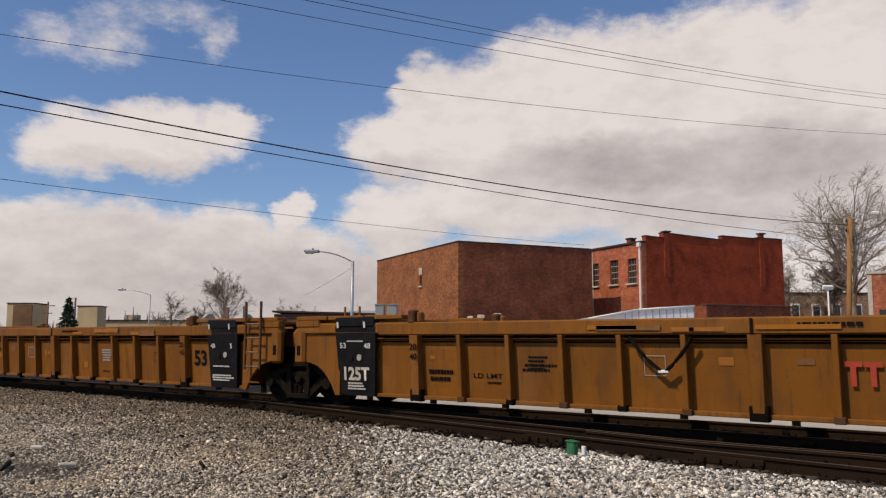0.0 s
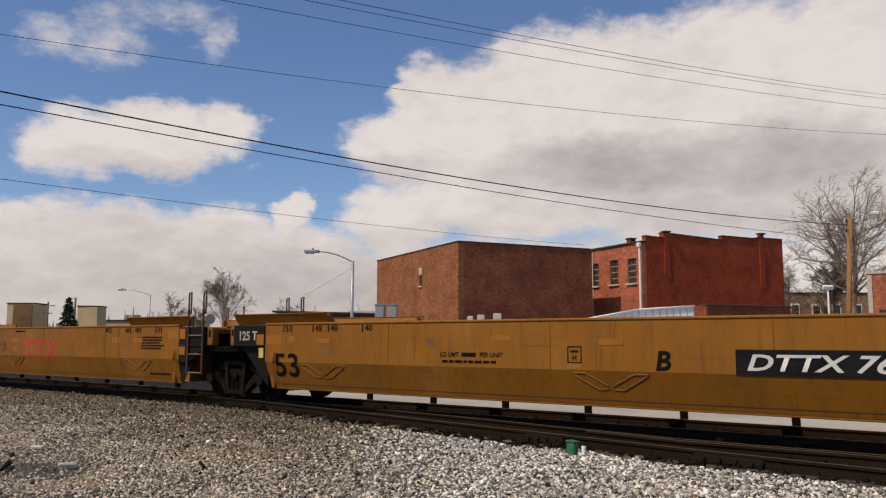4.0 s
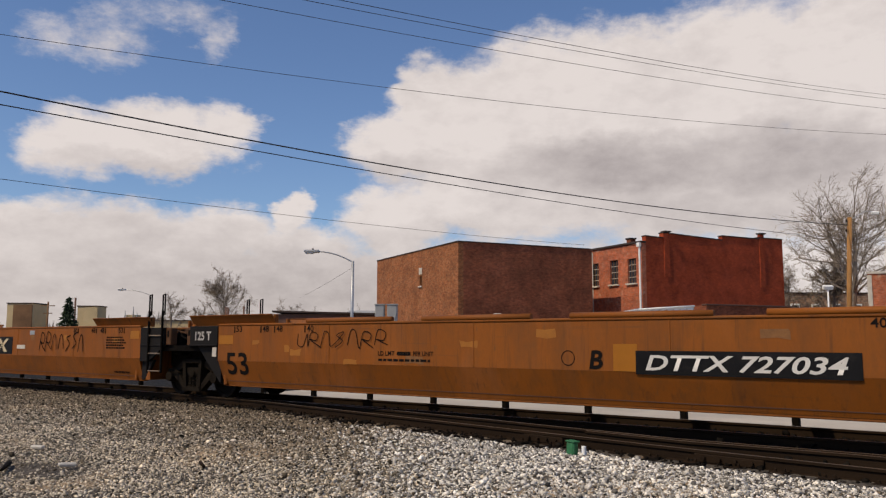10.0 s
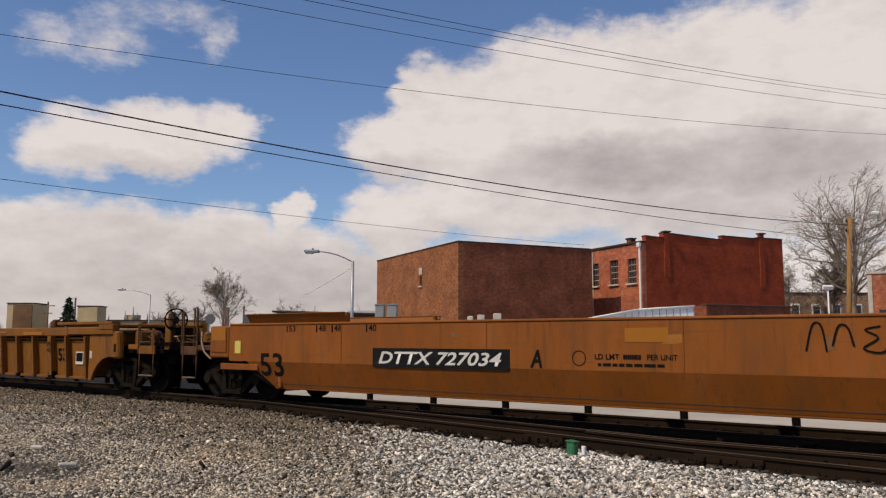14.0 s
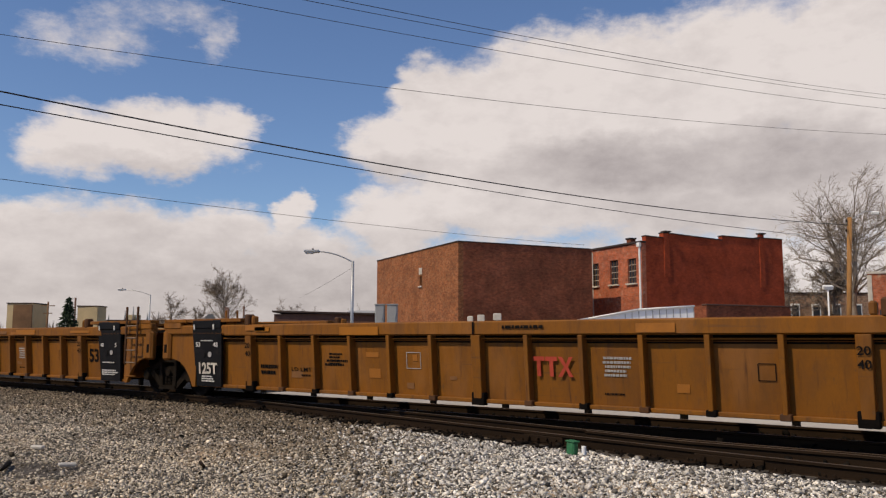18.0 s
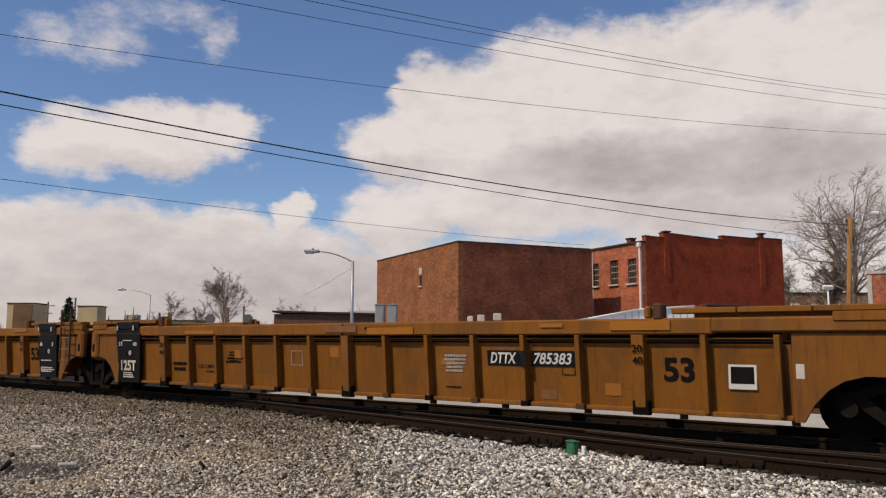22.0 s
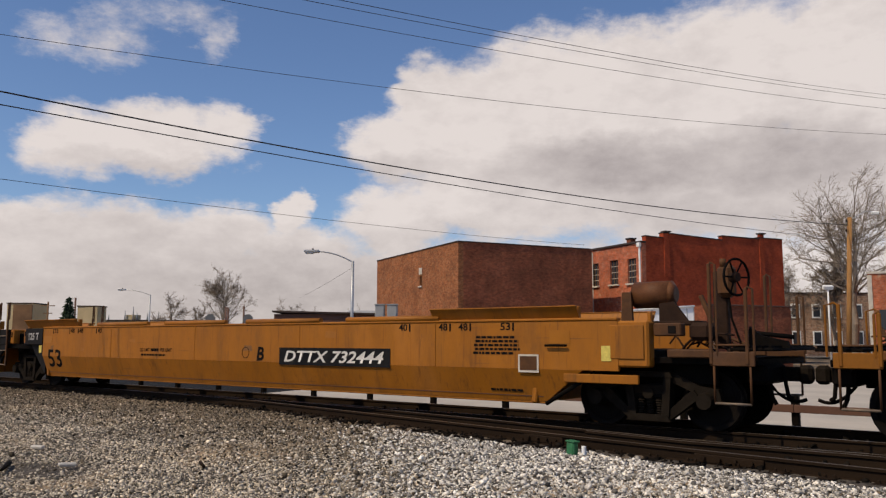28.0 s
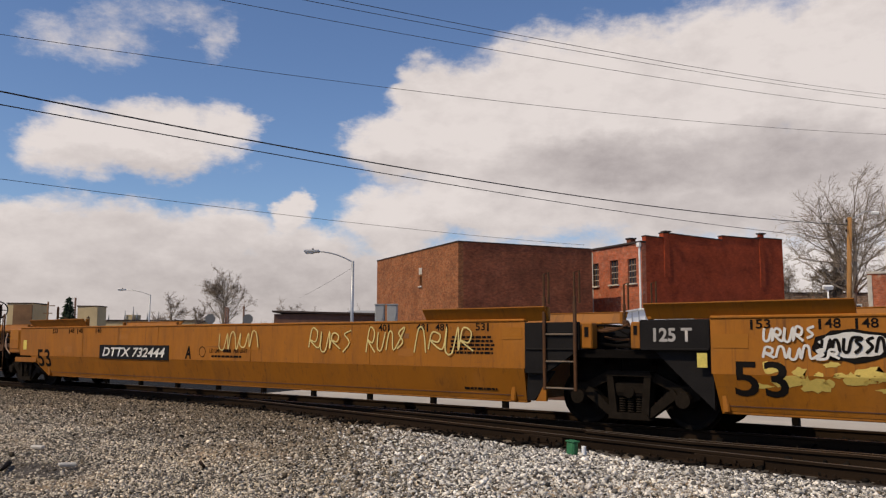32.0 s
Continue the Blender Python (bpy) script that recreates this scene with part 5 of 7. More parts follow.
def hand_wheel(parent, x, y, z, r=0.28):
    """A spoked brake wheel: rim, hub and six spokes."""
    bm = bmesh.new()
    seg, ring = 24, 6
    vs = [[bm.verts.new(((r + 0.02 * math.cos(b)) * math.cos(a), 0.02 * math.sin(b), (r + 0.02 * math.cos(b)) * math.sin(a))) for b in [2 * math.pi * j / ring for j in range(ring)]] for a in [2 * math.pi * i / seg for i in range(seg)]]
    for i in range(seg):
        for j in range(ring):
            bm.faces.new((vs[i][j], vs[(i + 1) % seg][j], vs[(i + 1) % seg][(j + 1) % ring], vs[i][(j + 1) % ring]))
    bmesh.ops.recalc_face_normals(bm, faces=bm.faces[:])
    w = part("hand_wheel", bm, M["shaded_grime"], parent, "rusty spoked hand brake wheel", pose(x, y, z, 0, 0, 68))
    for k in range(6):
        a = k * math.pi / 3
        rod("spoke", w, "shaded_grime", 0.014, (0, 0.03, 0), (r * math.cos(a), 0, r * math.sin(a)), 6)
    rod("hub", w, "darkrust", 0.07, (0, -0.03, 0), (0, 0.08, 0), 12, r2=0.10)
    return w


def ladder(unit, x0, x1, y, z0, z1, material, rungs, at=()):
    """An upright ladder of two stiles with rungs."""
    for x in (x0, x1):
        box("ladder_stile", unit, material, 0.055, 0.05, z1 - z0, x, y, (z0 + z1) / 2)
    for z in at or [z0 + 0.06 + (min(z1, 1.75) - z0 - 0.1) * k / max(1, rungs - 1) for k in range(rungs)]:
        rod("rung", unit, "rungsteel", 0.017, (x0, y, z), (x1, y, z), 6)


def bent(name, parent, material, pts, r, sides=6, label=""):
    """A round bar bent along a line of points."""
    pts = [Vector(p) for p in pts]
    bm = bmesh.new()
    rings = []
    n = len(pts) - 1
    s = (pts[1] - pts[0]).orthogonal().normalized()
    for i, c in enumerate(pts):
        d = (pts[min(i + 1, n)] - pts[max(i - 1, 0)]).normalized()
        s = (s - d * s.dot(d)).normalized()
        u = d.cross(s)
        rings.append([bm.verts.new(c + (s * math.cos(q) + u * math.sin(q)) * r) for q in [2 * math.pi * j / sides for j in range(sides)]])
    for r0, r1 in zip(rings, rings[1:]):
        for k in range(sides):
            bm.faces.new((r0[k], r0[(k + 1) % sides], r1[(k + 1) % sides], r1[k]))
    bm.faces.new(rings[0][::-1])
    bm.faces.new(rings[-1])
    bmesh.ops.recalc_face_normals(bm, faces=bm.faces[:])
    return part(name, bm, M[material], parent, label)


def coupler(unit, x, way):
    """Draft gear and knuckle coupler reaching out from x in the direction way (+1 or -1)."""
    box("draft_sill", unit, "shaded_grime", 1.5, 0.36, 0.34, x + way * 0.75, 0, 0.86)
    c = box("coupler", unit, "truck", 0.62, 0.2, 0.22, x + way * 1.8, 0, 0.86, bevel=0.03, label="rusty knuckle coupler")
    box("knuckle", c, "truck", 0.2, 0.24, 0.28, way * 0.28, -0.07, 0, bevel=0.05)
    rod("cut_lever", unit, "shaded_grime", 0.017, (x + way * 1.45, -1.35, 0.98), (x + way * 1.45, 0, 0.98), 6)
    hose(unit, (x + way * 1.6, -0.32, 0.72), (x + way * 2.12, -0.28, 0.50), 0.028, 0.12)


POSTS = {        # grab loops on the platforms: distance out from the truck, top, width, paint
    ("smooth", True): ((1.10, 2.50, 0.09, 0), (1.62, 2.12, 0.10, 1)),
    ("orange", True): ((0.84, 2.31, 0.13, 0), (1.44, 2.32, 0.08, 0)),
    ("smooth", False): ((1.60, 2.03, 0.08, 0), (1.06, 2.12, 0.12, 1)),
    ("ribbed", True): ((0.78, 1.69, 0.05, 0), (1.40, 1.62, 0.06, 1)),
    ("ribbed", False): ((1.56, 1.86, 0.17, 1), (1.08, 1.73, 0.06, 1)),
}


def end_platform(unit, x, way, paint, brake, tall=True, orange=False):
    """The open platform over an outer truck at x, reaching out in the direction way."""
    def at(d, y, z):
        return (x + way * d, y, z)

    box("deck", unit, "shaded_grime", 1.95, 2.5, 0.10, x + way * 0.75, 0, 1.06, label="dark end deck")
    posts = POSTS["orange" if orange and brake else "smooth" if tall else "ribbed", brake]
    lo, hi = min(p[0] for p in posts), max(p[0] for p in posts)
    worn = "rustpaint"
    for s in (-1, 1):
        yy = s * 1.38
        b0 = 0.42 if tall else 0.30
        box("side_beam", unit, paint, lo - b0, 0.08, 0.13, x + way * (lo + b0) / 2, s * 1.34, 1.17, bevel=0.02, label="painted end beam")
        box("name_plate", unit, paint, hi - lo + 0.12, 0.05, 0.21, x + way * (lo + hi + 0.08) / 2, s * 1.36, 1.10, bevel=0.012, label="painted step plate")
        for d, top, w, fresh in posts:
            m = paint if fresh else worn
            box("grab_post", unit, m, 0.05, 0.045, top - 1.02, x + way * d, yy, (top + 1.02) / 2)
            bent("grab_loop", unit, m, [at(d, yy, top - 0.03), at(d + w * 0.3, yy, top + 0.015), at(d + w, yy, top - 0.02), at(d + w, yy, 1.15)], 0.018)
            rod("step_hanger", unit, worn, 0.018, at(d + 0.03, yy - s * 0.02, 1.05), at(d + 0.03, yy - s * 0.02, 0.46), 6)
        rod("step", unit, "rungsteel", 0.02, at(lo + 0.03, yy - s * 0.02, 1.03), at(hi + 0.03, yy - s * 0.02, 1.03), 6)
        rod("step", unit, "rungsteel", 0.02, at(lo + 0.03, yy - s * 0.02, 0.46), at(hi + 0.03, yy - s * 0.02, 0.46), 6)
        rod("grab_iron", unit, worn, 0.016, at(lo + 0.03, yy, 1.30), at(hi + 0.03, yy, 1.30), 6)
    box("walkway", unit, "shaded_grime", 0.62, 2.4, 0.05, x + way * 1.62, 0, 1.24, label="grated crossover walkway")
    for k in range(6):
        box("walkway_bar", unit, "shaded_grime", 0.03, 2.4, 0.03, x + way * (1.38 + 0.1 * k), 0, 1.28, bevel=0)
    coupler(unit, x, way)
    rnd = random.Random(int(abs(x) * 10) + (3 if brake else 8))
    # air pipes, valves and rods round the draft gear
    for k in range(9):
        d0, y0, z0 = rnd.uniform(0.2, 0.7), rnd.uniform(-1.1, 0.2), rnd.uniform(1.15, 1.35)
        d1, z1 = d0 + rnd.uniform(0.3, 0.9), rnd.uniform(1.1, 1.5)
        bent("air_pipe", unit, "darkrust" if k % 3 else worn, [at(d0, y0, z0), at(d0 + 0.1, y0, z0 + 0.12), at((d0 + d1) / 2, y0 - 0.05, (z0 + z1) / 2 + 0.15), at(d1, y0 - 0.1, z1)], rnd.uniform(0.014, 0.026))
    for k in range(2):
        d = 1.62 + 0.2 * k
        bent("air_hose", unit, "shaded_grime", [at(d, -0.5 + 0.14 * k, 0.98), at(d + 0.03, -0.52 + 0.14 * k, 0.78), at(d + 0.06, -0.5 + 0.14 * k, 0.55), at(d + 0.12, -0.48 + 0.14 * k, 0.42 + 0.08 * k)], 0.034)
    box("hose_bracket", unit, "shaded_grime", 0.30, 1.0, 0.30, x + way * 1.62, -0.5, 0.88, bevel=0.05)
    if brake and tall:
        rz = 2.11
        for d, r, r2 in ((-0.46, 0.12, 0.22), (-0.40, 0.22, None), (0.22, 0.22, 0.12)):
            rod("reservoir" if r2 is None else "reservoir_end", unit, "reservoir", r, at(d, -0.6, rz), at(d + (0.62 if r2 is None else 0.07), -0.6, rz), 20, "rusty brown air reservoir", r2=r2)
        plate("reservoir_bracket", unit, paint, [(x + way * -0.56, 1.60), (x + way * -0.36, 1.60), (x + way * -0.38, 2.15), (x + way * -0.54, 2.15)], -0.86, -0.80)
        plate("reservoir_bracket", unit, "darkrust", [(x + way * 0.10, 1.62), (x + way * 0.62, 1.60), (x + way * 0.34, 1.98), (x + way * 0.10, 1.95)], -0.86, -0.80)
        box("reservoir_cradle", unit, "darkrust", 1.3, 0.5, 0.07, x + way * 0.05, -0.62, 1.64)
        h = box("slotted_box", unit, paint, 0.44, 0.2, 0.20, x + way * 0.44, -1.30, 1.53, bevel=0.02, label="worn painted box with a slot")
        box("slot", h, "ink", 0.12, 0.01, 0.11, way * 0.08, -0.105, 0, bevel=0)
        box("valve_box", unit, "darkrust", 0.34, 0.4, 0.28, x + way * 0.86, -1.0, 1.50, bevel=0.06)
        box("brake_mast", unit, "darkrust", 0.22, 0.14, 1.20, x + way * 1.02, -0.62, 1.84, bevel=0.02)
        box("mast_brace", unit, worn, 0.07, 0.07, 0.9, x + way * 0.86, -0.62, 1.66, ry=way * -22)
        box("brake_gear_case", unit, worn, 0.26, 0.24, 0.52, x + way * 1.13, -0.68, 2.28, bevel=0.08)
        rod("gear_shaft", unit, worn, 0.05, at(1.1, -0.74, 2.5), at(1.1, -0.74, 2.62), 8)
        hand_wheel(unit, x + way * 1.30, -0.74, 2.33)
        bent("brake_chain", unit, "shaded_grime", [at(1.16, -0.7, 2.05), at(1.2, -0.72, 1.7), at(1.32, -0.7, 1.32)], 0.02)
        plate("bell_crank", unit, "shaded_grime", [(x + way * 1.38, 1.26), (x + way * 2.02, 1.26), (x + way * 1.98, 1.36), (x + way * 1.62, 1.44), (x + way * 1.44, 1.58)], -0.66, -0.58, "dark bell crank of the brake")
        rod("rigging_rod", unit, "shaded_grime", 0.035, at(1.3, -0.45, 1.5), at(2.0, -0.35, 1.42), 8)
    elif brake:
        for d, r, r2 in ((-0.05, 0.10, 0.19), (0.0, 0.19, None), (0.55, 0.19, 0.10)):
            rod("reservoir" if r2 is None else "reservoir_end", unit, "reservoir", r, at(d, -0.7, 1.42), at(d + (0.55 if r2 is None else 0.05), -0.7, 1.42), 20, "rusty brown air reservoir", r2=r2)
        box("valve_box", unit, "ochre", 0.26, 0.3, 0.36, x + way * 0.52, -1.1, 1.40, bevel=0.03)
        box("brake_mast", unit, "ochre", 0.24, 0.14, 0.86, x + way * 1.26, -0.8, 1.50, bevel=0.02, label="painted hand brake housing")
        box("brake_gear_case", unit, worn, 0.2, 0.2, 0.44, x + way * 1.36, -0.8, 1.86, bevel=0.06)
        hand_wheel(unit, x + way * 1.58, -0.84, 1.87)
        bent("brake_chain", unit, "shaded_grime", [at(1.4, -0.8, 1.6), at(1.45, -0.82, 1.4), at(1.5, -0.8, 1.2)], 0.02)
        plate("bell_crank", unit, "shaded_grime", [(x + way * 1.45, 1.20), (x + way * 2.0, 1.20), (x + way * 1.95, 1.30), (x + way * 1.6, 1.36)], -0.66, -0.58, "dark bell crank of the brake")
    elif tall:
        bent("air_hose", unit, "palehose", [at(0.98, -1.30, 1.55), at(0.86, -1.40, 1.32), at(0.66, -1.46, 1.08), at(0.42, -1.45, 0.92)], 0.02, 8, "pale worn air hose")
        for d in (1.5, 1.28):
            box("far_post", unit, worn, 0.05, 0.05, 0.9, x + way * d, 0.7, 1.6)
        box("valve_box", unit, "shaded_grime", 0.5, 0.5, 0.3, x + way * 0.7, -0.5, 1.3, bevel=0.04)
    else:
        bent("release_rod", unit, worn, [at(1.0, -1.2, 1.50), at(0.7, -1.25, 1.46), at(0.35, -1.28, 1.40)], 0.02)
        box("far_post", unit, worn, 0.08, 0.06, 0.72, x + way * 1.24, 0.9, 1.5)
        box("far_brace", unit, worn, 0.06, 0.06, 0.5, x + way * 1.34, 0.9, 1.36, ry=way * 28)


def valve_housing(unit, x, way):
    """An open-fronted housing with air valves, on the platform of a ribbed car."""
    box("housing_top", unit, "greypaint", 0.60, 0.5, 0.06, x + way * 0.71, -1.15, 1.62, bevel=0.01, label="grey steel housing top")
    box("housing_back", unit, "ochre", 0.60, 0.05, 0.56, x + way * 0.71, -0.95, 1.32)
    box("housing_plate", unit, "ochre", 0.58, 0.04, 0.22, x + way * 0.71, -1.36, 1.12, bevel=0.01)
    bars(unit, "ink", 0.32, 0.08, x + way * 0.72, -1.385, 1.13, 2, seed=77)
    for k, (d, z, r) in enumerate(((0.86, 1.40, 0.09), (0.66, 1.42, 0.07), (0.52, 1.36, 0.06))):
        rod("air_valve", unit, "cream" if k == 1 else "ochre", r, (x + way * d, -0.98, z), (x + way * d, -1.25, z), 12)
    bent("valve_pipe", unit, "cream", [(x + way * 0.90, -1.22, 1.34), (x + way * 0.7, -1.27, 1.30), (x + way * 0.55, -1.26, 1.44), (x + way * 0.44, -1.22, 1.50)], 0.018)
    bent("valve_pipe", unit, "ochre", [(x + way * 0.95, -1.2, 1.22), (x + way * 0.75, -1.26, 1.26), (x + way * 0.5, -1.25, 1.24)], 0.02)


def logo(unit, x, y, z, w, h, material, slant=0.0, tilt=0.0):
    """The owner's mark as plain shapes: two bars on stems and a pair of crossed strokes, each a part."""
    c = w / 3.15
    bar = [(0, 0.5), (0.31, 0.5), (0.61, 0.5), (0.92, 0.5), (0, 0.28), (0.31, 0.28), (0.61, 0.28), (0.92, 0.28), (0.31, -0.5), (0.61, -0.5)]
    bar_faces = [(4, 5, 1, 0), (5, 6, 2, 1), (6, 7, 3, 2), (8, 9, 6, 5)]
    cross = [(0.44, 0.0), (0.57, -0.12), (0.74, 0.0), (0.61, 0.13), (0, 0.5), (0.34, 0.5), (0.86, 0.5), (1.15, 0.5), (0.82, -0.5), (1.15, -0.5), (-0.05, -0.5), (0.28, -0.5)]
    cross_faces = [(0, 1, 2, 3), (0, 3, 5, 4), (3, 2, 7, 6), (2, 1, 8, 9), (1, 0, 10, 11)]
    out = []
    for i, (pts, faces) in enumerate(((bar, bar_faces), (bar, bar_faces), (cross, cross_faces))):
        bm = bmesh.new()
        vs = [bm.verts.new((-w / 2 + (i + a) * c + slant * b * h, 0, b * h)) for a, b in pts]
        for f in faces:
            bm.faces.new([vs[k] for k in f])
        out.append(part("owner_mark", bm, M[material], unit, m=pose(x, y, z, tilt)))
    return out


def folded_logo(unit, x, z, w, h, material):
    """The owner's mark painted across the fold of a smooth side."""
    for ob in logo(unit, 0, 0, 0, w, h, material):
        bm = bmesh.new()
        bm.from_mesh(ob.data)
        bmesh.ops.translate(bm, verts=bm.verts[:], vec=(x, 0, z))
        bmesh.ops.bisect_plane(bm, geom=bm.verts[:] + bm.edges[:] + bm.faces[:], plane_co=(0, 0, FOLD), plane_no=(0, 0, 1))
        for v in bm.verts:
            v.co.y = (lower_y(v.co.z) if v.co.z < FOLD else -SIDE) - 0.006
        bm.to_mesh(ob.data)
        bm.free()


def ribbon(bm, pts, w, y=0.0):
    """A flat brush stroke through points (x, z)."""
    last = None
    for i, p in enumerate(pts):
        a, b = Vector(pts[max(0, i - 1)]), Vector(pts[min(len(pts) - 1, i + 1)])
        d = (b - a).normalized()
        n = Vector((-d.y, d.x)) * w / 2
        yy = y - 0.0003 * i
        v = (bm.verts.new((p[0] + n.x, yy, p[1] + n.y)), bm.verts.new((p[0] - n.x, yy, p[1] - n.y)))
        if last:
            bm.faces.new((last[0], v[0], v[1], last[1]))
        last = v


def curve_pts(ctrl, n=8):
    """A smooth line through control points."""
    out = []
    for i in range(len(ctrl) - 1):
        p0, p1, p2, p3 = (Vector(ctrl[max(0, min(len(ctrl) - 1, k))]) for k in (i - 1, i, i + 1, i + 2))
        for j in range(n):
            t = j / n
            out.append(tuple(0.5 * ((2 * p1) + (p2 - p0) * t + (2 * p0 - 5 * p1 + 4 * p2 - p3) * t * t + (3 * p1 - p0 - 3 * p2 + p3) * t ** 3)))
    out.append(tuple(ctrl[-1]))
    return out


def scrawl(unit, x, y, z, w, h, material, seed, strokes=7, thick=0.035, name="sprayed_scrawl"):
    """A row of looping spray strokes that spell nothing."""
    rnd = random.Random(seed)
    bm = bmesh.new()
    c = w / strokes
    line, lines = [], []
    for i in range(strokes):
        x0 = -w / 2 + c * i
        hi, lo = h * rnd.uniform(0.25, 0.5), -h * rnd.uniform(0.3, 0.5)
        kind = rnd.randint(0, 3)
        if kind == 0:      # a loop
            line += [(x0, lo), (x0 + 0.15 * c, hi), (x0 + 0.7 * c, hi * 0.7), (x0 + 0.6 * c, lo * 0.2), (x0 + 0.1 * c, 0.0), (x0 + 0.95 * c, lo)]
        elif kind == 1:    # an arch
            line += [(x0 + 0.05 * c, lo), (x0 + 0.2 * c, hi), (x0 + 0.55 * c, hi * 0.9), (x0 + 0.85 * c, lo)]
        elif kind == 2:    # a bowl
            line += [(x0 + 0.1 * c, hi), (x0 + 0.15 * c, lo * 0.8), (x0 + 0.6 * c, lo), (x0 + 0.85 * c, hi)]
        else:              # a hook
            line += [(x0 + 0.75 * c, hi), (x0 + 0.2 * c, hi * 0.6), (x0 + 0.7 * c, lo * 0.2), (x0 + 0.2 * c, lo)]
        if rnd.random() < 0.45:
            lines.append(line)
            line = []
    lines.append(line)
    for k, pts in enumerate(lines):
        if len(pts) > 1:
            ribbon(bm, curve_pts([(a + 0.12 * b, b) for a, b in pts], 5), thick, -0.004 * (k % 2))
    return part(name, bm, M[material], unit, m=pose(x, y, z))


END_PAINT = {"yellow": "ochre", "orange": "rustpaint", "amber": "rustpaint", "ochre": "ochre"}
LOWER_IN = 0.17      # how far the lower side plates lean inwards at the foot
FOLD = 0.89
FOOT = 0.355       # lower edge of a smooth side


def lower_y(z, side=-1, skin=0.0):
    """The outer face of the lower plate at height z."""
    k = (FOLD - z) / (FOLD - FOOT)
    return side * (SIDE - LOWER_IN * max(0.0, min(1.0, k)) + skin)


def smooth_unit(u0, u1, paint, left, right, label, own_right, top_rail=False):
    """A smooth-sided well between trucks at u0 and u1; left and right: 'joint', 'A' or 'B' end."""
    L = u1 - u0
    xl, xr = -L / 2, L / 2
    e = tagged(new("well_car"), label, "rail car", "well cars of the train")
    UNITS.append((e, (u0 + u1) / 2))
    joint_l, joint_r = left == "joint", right == "joint"
    a = xl + (1.66 if joint_l else -0.38)
    b = xr - (1.5 if joint_r else -0.38)
    la, lb = (a + 0.02 if joint_l else xl + 0.95), (b - 0.02 if joint_r else xr - 0.95)
    for s in (-1, 1):
        o, i = s * SIDE, s * (SIDE - 0.06)
        aa, bb = (a if joint_l else xl + 0.32), (b if joint_r else xr - 0.32)
        plate("side_plate", e, paint, [(aa, FOLD), (bb, FOLD), (bb, 1.68), (aa, 1.68)], o, i)
        bm = bmesh.new()
        lo_a, lo_b = (la + 0.05 if joint_l else xl + 1.7), (lb - 0.05 if joint_r else xr - 1.7)
        out = [(lo_a, FOOT), (lo_b, FOOT), (lb, FOLD - 0.002), (la, FOLD - 0.002)]
        front = [bm.verts.new((x, lower_y(z, s), z)) for x, z in out]
        back = [bm.verts.new((x, lower_y(z, s, -0.05), z)) for x, z in out]
        bm.faces.new(front)
        bm.faces.new(back[::-1])
        for k in range(4):
            bm.faces.new((front[(k + 1) % 4], front[k], back[k], back[(k + 1) % 4]))
        bmesh.ops.recalc_face_normals(bm, faces=bm.faces[:])
        part("lower_side_plate", bm, M[paint], e)
        # top chord, bottom flange
        box("top_chord", e, paint, bb - aa, 0.16, 0.05, (aa + bb) / 2, s * (SIDE - 0.06), 1.70, bevel=0.015)
        box("bottom_flange", e, paint, lo_b - lo_a, 0.14, 0.05, (lo_a + lo_b) / 2, s * (SIDE - LOWER_IN - 0.078), FOOT - 0.018, bevel=0.01)
        plate("rub_strip", e, "tin", [(lo_a + 0.05, 0.425), (lo_b - 0.05, 0.425), (lo_b - 0.05, 0.44), (lo_a + 0.05, 0.44)], 0, 0, "dark line along the foot", lambda z, k, s=s: lower_y(z, s, 0.006 - 0.01 * k))
        # seams between side sheets
        for k in range(1, 5):
            x = aa + (bb - aa) * k / 5
            box("weld_seam", e, paint, 0.025, 0.012, 0.78, x, s * (SIDE + 0.003), 1.285, bevel=0.004)
    # floor of the well: cross bearers
    for k in range(9):
        box("cross_bearer", e, "shaded_grime", 0.3, 2 * (SIDE - LOWER_IN) - 0.1, 0.08, xl + 2.2 + (L - 4.4) * k / 8, 0, 0.39, bevel=0.01)
    for s, end, kind in ((-1, xl, left), (1, xr, right)):
        inward = -s
        wx = end + inward * (1.75 if kind == "joint" else 1.85)
        box("bulkhead", e, paint, 0.10, 2 * SIDE - 0.2, 1.35, wx, 0, 1.0, ry=s * 6, bevel=0.02, label="sloping end bulkhead")
        box("end_deck", e, "shaded_grime", 1.95, 2.76, 0.14, end + inward * 0.85, 0, 1.15, label="dark end deck")
        # guide boards standing on the top chord
        n0, n1 = (0.67, 3.6) if (kind == "joint" and s < 0) else ((1.05, 3.65) if kind == "joint" else (1.0, 4.0))
        xm, ln = end + inward * (n0 + n1) / 2, n1 - n0
        for q in (-1, 1):
            box("guide_board", e, paint, ln, 0.035, 0.27, xm, q * (SIDE + 0.01), 1.805, rx=-q * 34, bevel=0.006, label="raised guide board")
            box("board_lip", e, paint, ln, 0.07, 0.02, xm, q * (SIDE + 0.075), 1.915, bevel=0.004)
            for xx in (xm - ln / 2 + 0.05, xm + ln / 2 - 0.05):
                box("bracket", e, paint, 0.07, 0.10, 0.24, xx, q * (SIDE - 0.07), 1.80)
